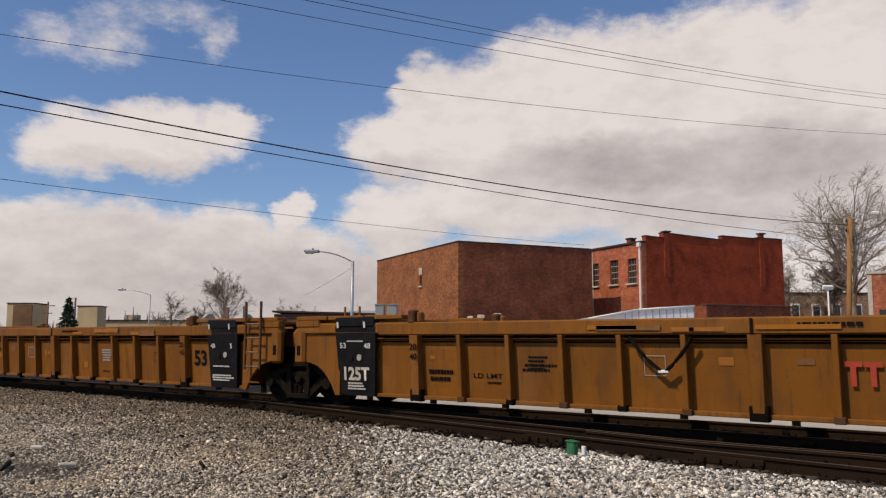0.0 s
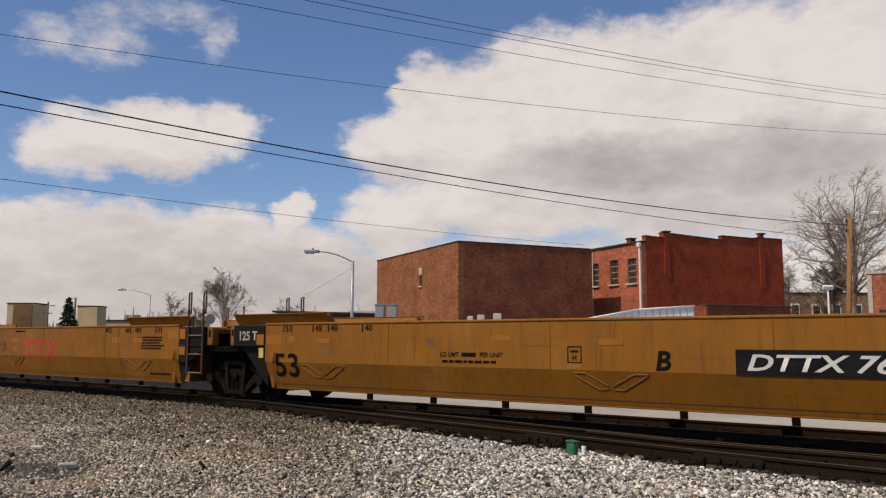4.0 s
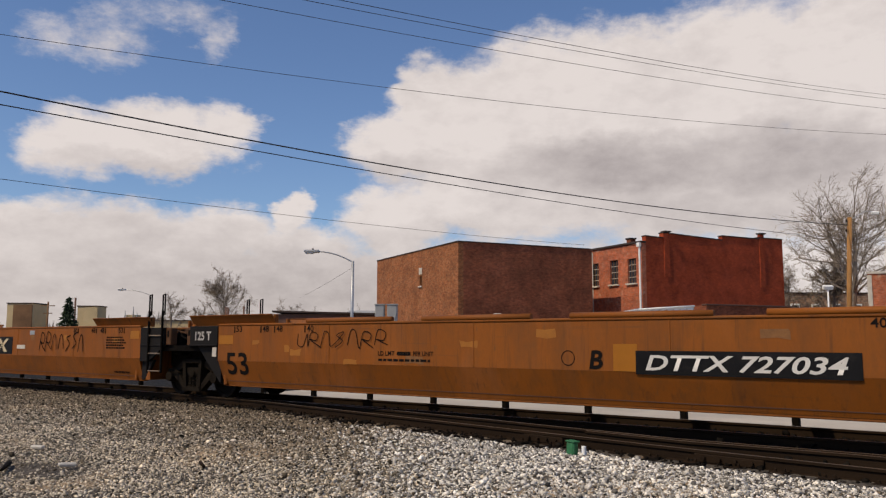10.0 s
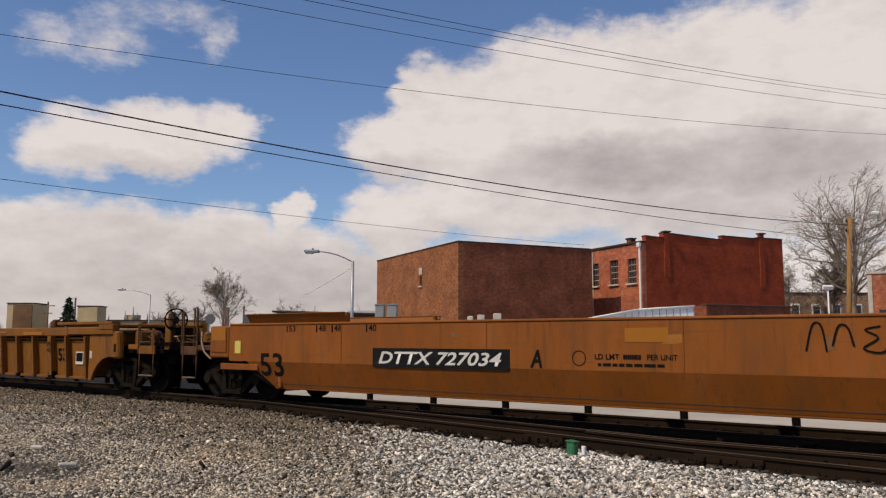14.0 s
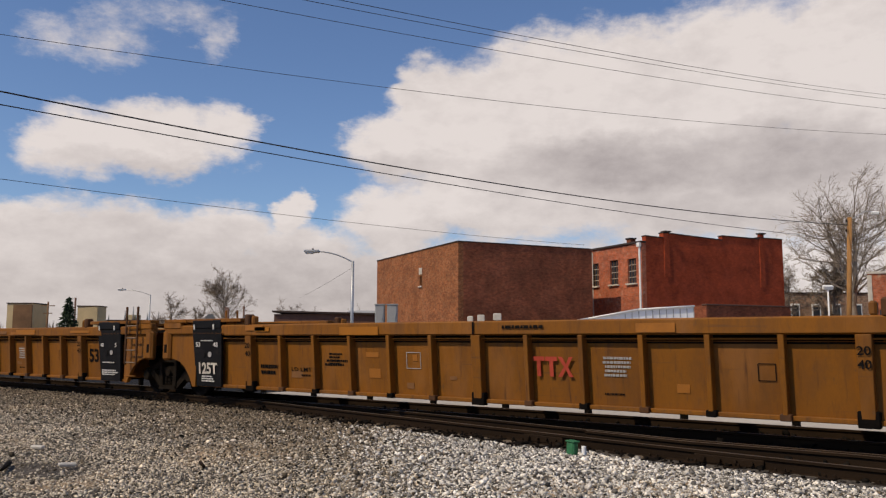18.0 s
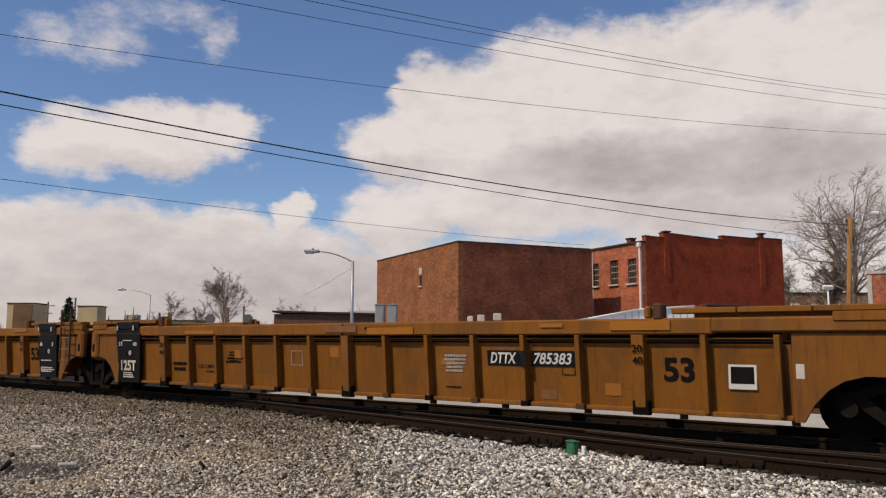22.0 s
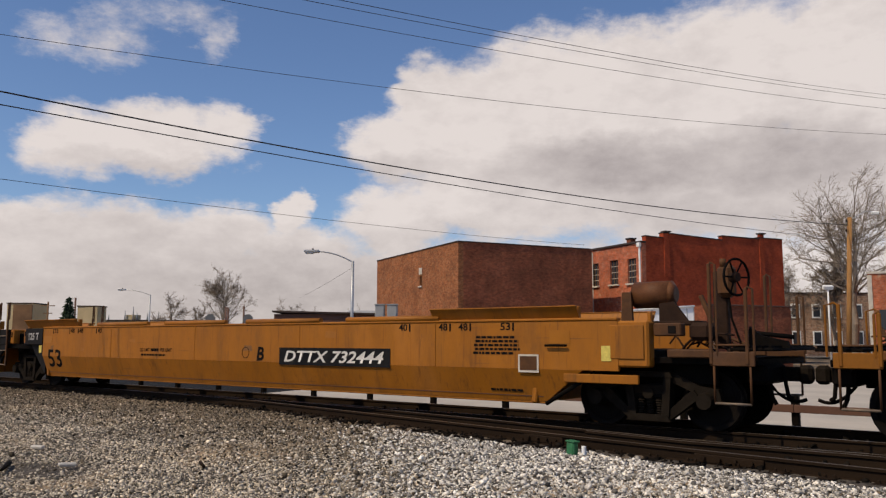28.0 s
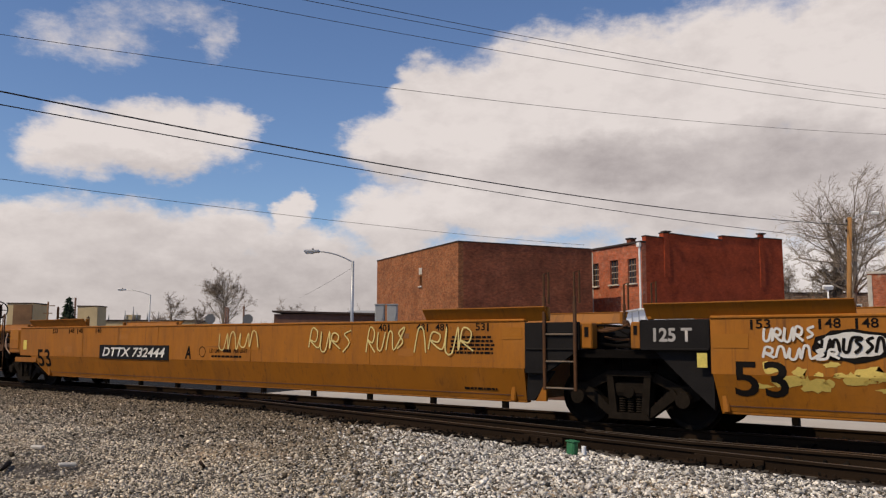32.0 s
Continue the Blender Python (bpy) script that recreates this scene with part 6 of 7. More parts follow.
        if kind == "joint":
            for q in (-1, 1):
                if s < 0:   # the end over the shared truck, on its right
                    box("end_panel", e, "charcoal", 1.09, 0.06, 0.46, end + 1.11, q * (SIDE - 0.03), 1.45, label="dark grey end panel")
                    plate("gusset", e, "charcoal", [(end + 1.66, 0.36), (end + 1.66, 1.22), (end + 0.75, 1.22), (end + 1.2, 0.78)], q * (SIDE - 0.10), q * (SIDE - 0.17), "dark grey gusset")
                    box("end_box", e, "shaded_grime", 0.4, 0.5, 0.55, end + 0.42, q * 0.95, 1.25, bevel=0.04)
                    box("hose_box", e, "rustpaint" if paint == "orange" else paint, 0.17, 0.2, 0.42, end + 0.48, q * (SIDE - 0.14), 1.44, bevel=0.02, label="worn painted box at the car end")
                    box("box_slot", e, "ink", 0.06, 0.01, 0.14, end + 0.48, q * (SIDE - 0.037), 1.52, bevel=0)
                    box("panel_frame", e, "charcoal", 1.05, 0.03, 0.035, end + 1.11, q * (SIDE + 0.01), 1.235, bevel=0.006)
                    box("panel_frame", e, "charcoal", 0.035, 0.03, 0.42, end + 1.64, q * (SIDE + 0.01), 1.455, bevel=0.006)
                else:
                    plate("end_panel", e, "charcoal", [(end - 1.5, 0.82), (end - 1.5, 1.66), (end - 0.48, 1.66), (end - 0.48, 1.22), (end - 0.85, 0.98), (end - 1.12, 0.82)], q * SIDE, q * (SIDE - 0.06), "dark grey end panel")
                    box("panel_rib", e, "charcoal", 0.95, 0.03, 0.03, end - 1.0, q * (SIDE + 0.012), 1.22, bevel=0.006)
                    box("hose_box", e, "rustpaint" if paint == "orange" else paint, 0.19, 0.2, 0.42, end - 0.36, q * (SIDE - 0.14), 1.44, bevel=0.02, label="worn painted box at the car end")
                    box("box_slot", e, "ink", 0.07, 0.01, 0.16, end - 0.36, q * (SIDE - 0.037), 1.50, bevel=0)
                    plate("foot_gusset", e, paint, [(end - 1.34, 0.36), (end - 1.14, 0.36), (end - 1.14, 0.60), (end - 1.20, 0.60)], q * (SIDE - 0.08), q * (SIDE - 0.13), "painted foot gusset")
                    plate("gusset", e, "charcoal", [(end - 1.52, 0.36), (end - 1.38, 0.36), (end - 1.0, 0.86), (end - 1.5, 0.86)], q * (SIDE - 0.09), q * (SIDE - 0.16))
                    ladder(e, end - 1.10, end - 0.53, q * (SIDE + 0.03), 0.55, 2.08, "shaded_grime" if paint == "orange" else "rustpaint", 3, (0.59, 1.02, 1.46))
                    for dx in (1.10, 0.53):
                        bent("grab_loop", e, "shaded_grime" if paint == "orange" else "rustpaint", [(end - dx, q * (SIDE + 0.03), 2.02), (end - dx, q * (SIDE + 0.03), 2.46), (end - dx + 0.09, q * (SIDE + 0.03), 2.49), (end - dx + 0.09, q * (SIDE + 0.03), 1.96)], 0.02)
                    box("end_box", e, "shaded_grime", 0.3, 0.5, 0.55, end - 0.35, q * 0.95, 1.25, bevel=0.04)
            box("articulated_connector", e, "shaded_grime", 0.7, 0.6, 0.45, end + inward * 0.3, 0, 0.92, bevel=0.06)
            if s < 0:
                hose(e, (end - 0.3, -0.7, 1.35), (end + 0.5, -0.9, 1.3), 0.03, 0.15)
                hose(e, (end - 0.3, -0.4, 1.55), (end + 0.5, -0.6, 1.5), 0.022, 0.1)
                rj = random.Random(int(abs(u0)))
                for k in range(7):
                    yk, zk = -rj.uniform(0.75, 1.25), rj.uniform(1.34, 1.68)
                    hose(e, (end - rj.uniform(0.35, 0.6), yk, zk), (end + rj.uniform(0.3, 0.6), yk - 0.1, zk + rj.uniform(-0.15, 0.1)), rj.uniform(0.014, 0.028), rj.uniform(-0.08, 0.14), "rustpaint" if k % 2 else "shaded_grime")
                for k in range(4):
                    box("pipe_clamp", e, "rustpaint", 0.09, 0.1, 0.14, end - 0.45 + 0.28 * k, -1.0 - 0.05 * (k % 2), 1.50 + 0.06 * (k % 3), bevel=0.02)
        else:
            for q in (-1, 1):
                # the cut-away side over the wheels and the box at its end
                cb = -0.07 if s < 0 else 0.17      # the box stands off the truck centre
                box("corner_box", e, paint, 0.70, 0.24, 0.72, end + inward * cb, q * (SIDE - 0.13), 1.31, bevel=0.03, label="painted steel box at the corner")
                box("box_door", e, paint, 0.56, 0.02, 0.52, end + inward * cb, q * (SIDE + 0.002), 1.34, bevel=0.01)
                box("skirt", e, paint, 1.3, 0.06, 0.14, end + inward * 0.65, q * (SIDE - 0.04), 0.76, bevel=0.01)
                rod("diagonal_brace", e, "shaded_grime", 0.035, (end + inward * 1.7, q * (SIDE - 0.15), 0.32), (end + inward * 0.95, q * (SIDE - 0.08), 0.74), 8)
            end_platform(e, end, s, END_PAINT[paint], kind == "B", True, paint == "orange")
    for s, end, kind in ((-1, xl, left), (1, xr, right)):
        for q in (-1, 1):
            # added plate, painted black for the shaded void above the wheels
            box("truck_skirt", e, "shaded_grime", 0.95 if kind == "joint" else 1.9, 0.08, 0.42, end - s * (0.48 if kind == "joint" else -0.1), q * 0.92, 0.90, bevel=0.02, label="added black plate standing in for the shaded void over the truck")
    truck(e, xl + (0.2 if joint_l else 0.0))
    if own_right:
        truck(e, xr + (0.2 if joint_r else 0.0))
    # size mark by the left end, hatch marks under the chord
    y = -SIDE - 0.004
    z53 = 0.80
    folded_words(e, "53", "ink", 0.74, 0.50, xl + (2.34 if joint_l else 1.75), z53 + 0.03)
    for k, d in enumerate((0.15, 1.05, 1.5, 2.45)):
        box("hatch_mark", e, "ink", 0.035, 0.004, 0.14, xl + 2.1 + d, y, 1.59, bevel=0)
        words(e, ("53", "48", "48", "40")[k], "ink", 0.20, 0.13, xl + 2.26 + d, y - 0.002, 1.60)
        box("hatch_mark", e, "ink", 0.035, 0.004, 0.14, xr - 2.1 - d, y, 1.59, bevel=0)
        words(e, ("53", "48", "48", "40")[k], "ink", 0.20, 0.13, xr - 2.26 - d, y - 0.002, 1.60)
    bars(e, "ink", 1.0, 0.34, xr - 2.6, y - 0.002, 1.28, 5, seed=int(abs(u0)) + 1)
    bars(e, "ink", 0.9, 0.07, xr - 2.4, lower_y(0.52) - 0.012, 0.52, 1, tilt=17, seed=int(abs(u0)) + 3)
    if left == "joint":
        words(e, "125 T", "dimwhite", 0.60, 0.21, xl + 1.09, -SIDE - 0.006, 1.45, thick=0.03)
        box("paint_patch", e, "patch", 0.5, 0.004, 0.2, xl + 1.95, y - 0.001, 1.36, bevel=0)
        box("paper_tag", e, "stone" if paint == "orange" else "sheet_yellow", 0.15, 0.006, 0.21, xl + 1.53, -SIDE - 0.004, 1.08, bevel=0)
    if right == "joint":
        box("paint_patch", e, "patch", 0.4, 0.004, 0.2, xr - 1.75, y - 0.001, 1.48, bevel=0)
    if right in "AB":
        if paint == "orange":
            box("placard", e, "rustpaint", 0.36, 0.006, 0.34, xr - 0.2, -SIDE - 0.018, 1.38, bevel=0, label="dark stencilled placard")
            bars(e, "stone", 0.26, 0.2, xr - 0.2, -SIDE - 0.024, 1.39, 3, seed=91)
        elif paint == "yellow":
            box("placard", e, "white", 0.46, 0.006, 0.36, xr - 0.14, -SIDE - 0.018, 1.20, bevel=0, label="white bordered black placard")
            box("placard_field", e, "rustpaint", 0.38, 0.006, 0.26, xr - 0.14, -SIDE - 0.024, 1.21, bevel=0)
        else:
            box("placard", e, "stone", 0.40, 0.006, 0.30, xr - 1.95, y - 0.004, 0.98, bevel=0, label="pale bordered dark placard")
            box("placard_field", e, "rustpaint", 0.33, 0.006, 0.23, xr - 1.95, y - 0.010, 0.985, bevel=0)
        box("paint_patch", e, "patch", 0.38, 0.004, 0.22, xr - 1.35, y - 0.001, 1.42, bevel=0)
        rod("handle", e, "shaded_grime", 0.02, (xr - 1.6, y - 0.05, 1.28), (xr - 1.2, y - 0.05, 1.28), 6)
        box("paper_tag", e, "sheet_yellow", 0.17, 0.006, 0.24, xr - 0.52, -SIDE - 0.006, 1.16, bevel=0)
    if left in "AB":
        box("paint_patch", e, "patch", 0.5, 0.004, 0.3, xl - 0.07, -SIDE - 0.014, 1.5, bevel=0)
        box("paper_tag", e, "sheet_yellow", 0.2, 0.006, 0.28, xl + 0.62, y, 1.2, bevel=0)
    if paint == "yellow":
        for xv in (xl + 3.4, -0.05, xr - 3.3):
            for sg in (-1, 1):
                rim = [(0.65, 0.845), (0.42, 0.845), (0.05, 0.655), (0.05, 0.60), (0.22, 0.59), (0.60, 0.80), (0.65, 0.845)]
                bent("pressed_rim", e, "scuff", [(xv + sg * dx, lower_y(z) - 0.004, z) for dx, z in rim], 0.012, 5, "raised rim of a pressed panel")
            box("paint_patch", e, "patch", 0.42, 0.004, 0.10, xv + 0.05, y - 0.001, 1.34, bevel=0)
        bm = bmesh.new()
        for dx, dz, w, h in ((-0.12, 0, 0.016, 0.27), (0.12, 0, 0.016, 0.27), (0, -0.127, 0.25, 0.016), (0, 0.127, 0.25, 0.016)):
            bm.faces.new([bm.verts.new((-0.65 + dx + a * w / 2, y - 0.003, 1.135 + dz + b * h / 2)) for a, b in ((-1, -1), (1, -1), (1, 1), (-1, 1))])
        part("stencil_frame", bm, M["ink"], e)
        words(e, "H", "ink", 0.07, 0.09, -0.65, y - 0.004, 1.09, thick=0.02)
        bars(e, "ink", 0.16, 0.06, -0.65, y - 0.004, 1.19, 1, seed=5)
        for xv in (xl + 2.0, xr - 1.62):
            rod("grab_bar", e, paint, 0.022, (xv, y - 0.05, 0.86), (xv, y - 0.05, 1.12), 8)
        if joint_r:
            for zz in (1.5, 1.12):
                box("paint_patch", e, "patch", 0.22, 0.004, 0.24, xr - 1.36, y - 0.002, zz, bevel=0)
        if joint_l:
            box("paint_patch", e, "patch", 0.26, 0.004, 0.24, xl + 1.5, -SIDE - 0.004, 1.36, bevel=0)
    # touched-up spots on the side
    rp = random.Random(int(abs(u0)) + 7)
    for k in range(9 if paint == "orange" else 5):
        w, h = rp.uniform(0.12, 0.42), rp.uniform(0.07, 0.18)
        x0, z0 = rp.uniform(xl + 2.2, xr - 2.4), rp.uniform(0.92, 1.52)
        pts = [(x0 + w * a + rp.uniform(-0.025, 0.025), z0 + h * b + rp.uniform(-0.02, 0.02)) for a, b in ((-0.5, -0.5), (0.0, -0.48), (0.5, -0.5), (0.5, 0.1), (0.48, 0.5), (-0.1, 0.46), (-0.5, 0.5))]
        bm = bmesh.new()
        bm.faces.new([bm.verts.new((a, -SIDE - 0.0035, b)) for a, b in pts])
        part("touch_up", bm, M["touchup" if k % 3 else "scuff"], e)
    # load limit lines
    if not (joint_l and joint_r):
        x0 = -0.28 if left in "AB" else -3.4
        words(e, "LD LMT", "ink", 0.42, 0.085, x0 + 0.22, y - 0.003, 1.11, thick=0.012)
        bars(e, "ink", 0.36, 0.12, x0 + 0.66, y - 0.003, 1.11, 1, seed=int(abs(u0)) + 4)
        words(e, "PER UNIT", "ink", 0.48, 0.085, x0 + 1.13, y - 0.003, 1.11, thick=0.012)
        bars(e, "ink", 1.4, 0.075, x0 + 0.70, y - 0.003, 0.985, 1, seed=int(abs(u0)) + 5)
    # round test stencil
    xs = 0.75 if right in "AB" else -0.55
    bm = bmesh.new()
    ring = [[bm.verts.new((xs + r * math.cos(q), -SIDE - 0.005, 1.08 + r * math.sin(q))) for q in [2 * math.pi * k / 20 for k in range(20)]] for r in (0.11, 0.125)]
    for k in range(20):
        bm.faces.new((ring[0][k], ring[0][(k + 1) % 20], ring[1][(k + 1) % 20], ring[1][k]))
    if paint == "yellow":
        bm.free()
    else:
        part("round_stencil", bm, M["ink"], e)
    if top_rail:
        for k in range(4):
            x0 = xl + 4.6 + 3.1 * k
            rod("top_guard", e, paint, 0.055, (x0, -SIDE + 0.02, 1.76), (x0 + 2.35, -SIDE + 0.02, 1.76), 8, "worn bar on the top chord")
    return e


def folded_words(e, text, material, w, h, x, z, thick=0.016):
    """Lettering painted across the fold of a smooth side."""
    bm = bmesh.new()
    bm.from_mesh(lettering(text, material, w, h, 0.0, thick))
    bmesh.ops.translate(bm, verts=bm.verts[:], vec=(x, 0, z))
    bmesh.ops.bisect_plane(bm, geom=bm.verts[:] + bm.edges[:] + bm.faces[:], plane_co=(0, 0, FOLD), plane_no=(0, 0, 1))
    for v in bm.verts:
        v.co.y = (lower_y(v.co.z) if v.co.z < FOLD else -SIDE) - 0.006
    return part("lettering", bm, M[material], e)


def number_board(e, text, x, z, w=3.15, h=0.36):
    box("number_board", e, "black", w, 0.008, h, x, -SIDE - 0.006, z, bevel=0, label="black painted number panel")
    words(e, text, "white", w * 0.9, h * 0.66, x, -SIDE - 0.014, z, slant=0.25, thick=0.02)


def big_letter(e, c, x, z=1.06):
    words(e, c, "ink", 0.24, 0.30, x, -SIDE - 0.006, z, slant=0.15, thick=0.03)


def arch(end, inward, hi, x0=0.30):
    """The wheel arch outline of a ribbed car's end plate."""
    pts = [(x0, 0.90), (0.62, 0.90), (0.88, 0.83), (1.08, 0.70), (1.26, 0.50), (1.40, 0.26), (1.52, 0.26), (1.52, hi), (x0, hi)]
    return [(end + inward * x, z) for x, z in pts]


def ribbed_unit(u0, u1, left, right, label, own_right, number="", mark=0):
    """A well car with upright ribs and a deep top chord, between trucks at u0 and u1."""
    L = u1 - u0
    xl, xr = -L / 2, L / 2
    paint = "ochre"
    e = tagged(new("well_car"), label, "rail car", "well cars of the train")
    UNITS.append((e, (u0 + u1) / 2))
    a, b = xl + 1.55, xr - 1.55
    lean = 0.10

    def skin(z, s, off=0.0):
        return s * (1.335 - lean * (1.45 - z) / 1.15 + off)

    ribs = [(k * 1.034 - 0.13) * L / 19.6 for k in range(-6, 7)]
    wide = {0, 6, 12}
    for s in (-1, 1):
        fold = lambda z, k, s=s: skin(z, s, -0.05 * k)
        cuts = [a] + ribs + [b]
        for x0, x1 in zip(cuts, cuts[1:]):
            plate("side_panel", e, paint, [(x0 + 0.003, 0.30), (x1 - 0.003, 0.30), (x1 - 0.003, 1.362), (x0 + 0.003, 1.362)], 0, 0, fold=fold)
        # added black plates paint the shade inside the well under the chord
        box("inner_liner", e, "shaded_grime", b - a, 0.04, 0.5, (a + b) / 2, s * 1.10, 1.40, bevel=0.005, label="added black plate standing in for the shade under the top chord")
        box("recess_floor", e, "shaded_grime", b - a, 0.24, 0.03, (a + b) / 2, s * 1.21, 1.335, bevel=0.005)
        box("top_chord", e, paint, L - 5.2, 0.24, 0.25, 0, s * (SIDE - 0.13), 1.575, bevel=0.025, label="deep box-shaped top chord")
        box("bottom_sill", e, paint, b - a, 0.12, 0.07, (a + b) / 2, s * 1.27, 0.30, bevel=0.01)
        if s < 0:
            rod("side_pipe", e, paint, 0.014, (a + 0.2, -1.41, 1.392), (b - 0.2, -1.41, 1.392), 6, "thin pipe along the side")
        for k, x in enumerate(ribs):
            w = 0.20 if k in wide else 0.085
            box("rib", e, paint, w, 0.17, 1.15, x, s * 1.41, 0.875, bevel=0.008, taper=(0.85, 0.95), lean=(0, -s * 0.09))
            box("rib_foot", e, "shaded_grime" if k % 2 == 0 else "rustpaint", w + 0.07, 0.13, 0.22 if k in wide else 0.10, x, s * 1.340, 0.34 if k in wide else 0.31, bevel=0.012)
    for k in range(9):
        box("cross_bearer", e, "shaded_grime", 0.3, 2.3, 0.08, xl + 2.3 + (L - 4.6) * k / 8, 0, 0.33, bevel=0.01)
    for s, end, kind in ((-1, xl, left), (1, xr, right)):
        inward = -s
        box("bulkhead", e, paint, 0.1, 2.5, 1.2, end + inward * 1.7, 0, 0.95, ry=s * 6, bevel=0.02, label="sloping end bulkhead")
        box("end_deck", e, paint, 2.5, 2.7, 0.07, end + inward * 1.65, 0, 1.735, bevel=0.01, label="flat deck over the end")
        for q in (-1, 1):
            for k, (d, w) in enumerate(((0.75, 0.9), (1.72, 1.0), (2.72, 0.96))):
                box("top_board", e, paint, w, 0.26, 0.085, end + inward * d, q * (SIDE - 0.12 - 0.01 * k), 1.805, bevel=0.012, label="hinged board on the top chord")
            box("stop_bracket", e, "rustpaint", 0.16, 0.2, 0.26, end + inward * 3.42, q * (SIDE - 0.1), 1.80, bevel=0.03)
            box("stop_bracket", e, paint, 0.10, 0.16, 0.2, end + inward * 3.6, q * (SIDE - 0.1), 1.79, bevel=0.03)
        box("under_deck", e, "shaded_grime", 1.5, 2.0, 0.3, end + inward * 0.75, 0, 1.05, bevel=0.03)
        for q in (-1, 1):
            plate("arch_plate", e, paint, arch(end, inward, 1.47, 0.30 if kind == "joint" else -0.06), q * 1.42, q * 1.35, "painted plate arched over the wheels")
            box("end_chord", e, paint, 2.35, 0.2, 0.22, end + inward * 1.45, q * (SIDE - 0.12), 1.59, bevel=0.03)
            po = 0.38 if kind == "joint" else (-0.15 if s < 0 else 0.12)
            box("end_post", e, paint, 0.30, 0.18, 0.72, end + inward * po, q * (SIDE - 0.09), 1.22, bevel=0.05, label="corner post with an oval hole")
            box("post_hole", e, "ink", 0.11, 0.03, 0.21, end + inward * po, q * (SIDE - 0.008), 1.14, bevel=0.009, label="dark upright slot")
            box("post_plate", e, paint, 0.17, 0.02, 0.30, end + inward * po, q * (SIDE - 0.004), 1.40, bevel=0.005)
            box("deck_lip", e, paint, 0.7, 0.14, 0.16, end + inward * 0.62, q * (SIDE - 0.07), 1.70, bevel=0.02)
        if kind == "joint":
            px = end + (1.98 if s < 0 else -2.22)
            for q in (-1, 1):
                plate("load_panel", e, "black", [(px - 0.55, 1.62), (px + 0.55, 1.62), (px + 0.46, 0.28), (px - 0.46, 0.28)], q * 1.47, q * 1.38, "black painted load panel", fold=lambda z, k, q=q: q * (1.475 - 0.09 * (1.45 - z) / 1.15 - 0.06 * k))
            for dx in (-0.45, 0.28):
                box("white_stripe", e, "white", 0.045, 0.012, 0.12, px + dx, -1.515, 1.66, bevel=0, ry=-8)
            box("panel_cap", e, "black", 1.05, 0.26, 0.2, px, -SIDE + 0.12, 1.72, bevel=0.02)
            box("panel_cap", e, "black", 1.05, 0.26, 0.2, px, SIDE - 0.12, 1.72, bevel=0.02)
            box("articulated_connector", e, "shaded_grime", 0.6, 0.6, 0.5, end + inward * 0.25, 0, 0.95, bevel=0.06)
            if s > 0:
                box("end_shroud", e, paint, 0.62, 2.3, 0.52, end - 0.02, 0, 1.38, bevel=0.14, label="rounded painted end shroud")
            yy = -1.475
            if s < 0:
                words(e, "125T", "stone", 0.68, 0.27, px + 0.02, yy + 0.045 - 0.006, 0.70, thick=0.035, tilt=4.5)
                words(e, "53", "white", 0.17, 0.11, px - 0.33, yy - 0.004, 1.25, thick=0.02, tilt=4.5)
                words(e, "48", "white", 0.17, 0.11, px + 0.33, yy - 0.004, 1.25, thick=0.02, tilt=4.5)
                bars(e, "white", 0.5, 0.16, px + 0.02, yy + 0.055, 0.46, 3, 4.5, seed=7)
                bars(e, "white", 0.45, 0.04, px, yy - 0.012, 1.34, 1, 4.5, seed=8)
            else:
                words(e, "48", "white", 0.15, 0.11, px - 0.33, yy - 0.004, 1.22, thick=0.02, tilt=4.5)
                words(e, "5", "white", 0.08, 0.11, px + 0.33, yy - 0.004, 1.22, thick=0.02, tilt=4.5)
                bars(e, "white", 0.72, 0.05, px, yy + 0.03, 0.76, 1, 4.5, seed=9)
                bars(e, "white", 0.8, 0.16, px, yy + 0.055, 0.50, 3, 4.5, seed=10)
                ladder(e, end - 1.28, end - 0.78, -SIDE - 0.06, 0.72, 2.2, "rustpaint", 4)
                ladder(e, end - 1.28, end - 0.78, SIDE + 0.06, 0.72, 2.2, paint, 4)
                rod("stirrup", e, paint, 0.016, (end - 1.28, -SIDE - 0.06, 0.44), (end - 0.78, -SIDE - 0.06, 0.44), 6)
            rod("seal", e, "dimwhite", 0.065, (px + 0.1, yy + 0.025, 1.02), (px + 0.1, yy + 0.014, 1.02), 14)
            rod("seal", e, "charcoal", 0.075, (px - 0.15, yy + 0.025, 1.02), (px - 0.15, yy + 0.014, 1.02), 14)
        else:
            end_platform(e, end, s, END_PAINT[paint], kind == "B", False)
            for x in (1.42, 2.42) if s < 0 else (1.70, 2.74):
                for q in (-1, 1):
                    box("rib", e, paint, 0.085, 0.17, 1.15, end + inward * x, q * 1.41, 0.875, bevel=0.008, taper=(0.85, 0.95), lean=(0, -q * 0.09))
            box("paper_tag", e, "stone", 0.11, 0.006, 0.2, end + inward * 1.42, -1.425, 0.95, bevel=0)
    for s, end, kind in ((-1, xl, left), (1, xr, right)):
        for q in (-1, 1):
            # black plate added where only shade is seen over the truck
            box("truck_skirt", e, "shaded_grime", 1.15 if kind == "joint" else 1.9, 0.08, 0.42, end - s * (0.58 if kind == "joint" else -0.1), q * 0.92, 0.88, bevel=0.02, label="added black plate standing in for the shaded void over the truck")
    truck(e, xl)
    if own_right:
        truck(e, xr)

    def panel_words(text, material, w, h, x, z, **kw):
        words(e, text, material, w, h, x, skin(z, -1) - 0.012, z, tilt=5, **kw)

    panel_words("53", "ink", 0.48, 0.37, (xr - 3.24) if right == "joint" else xr - 3.18, 0.93, thick=0.03)
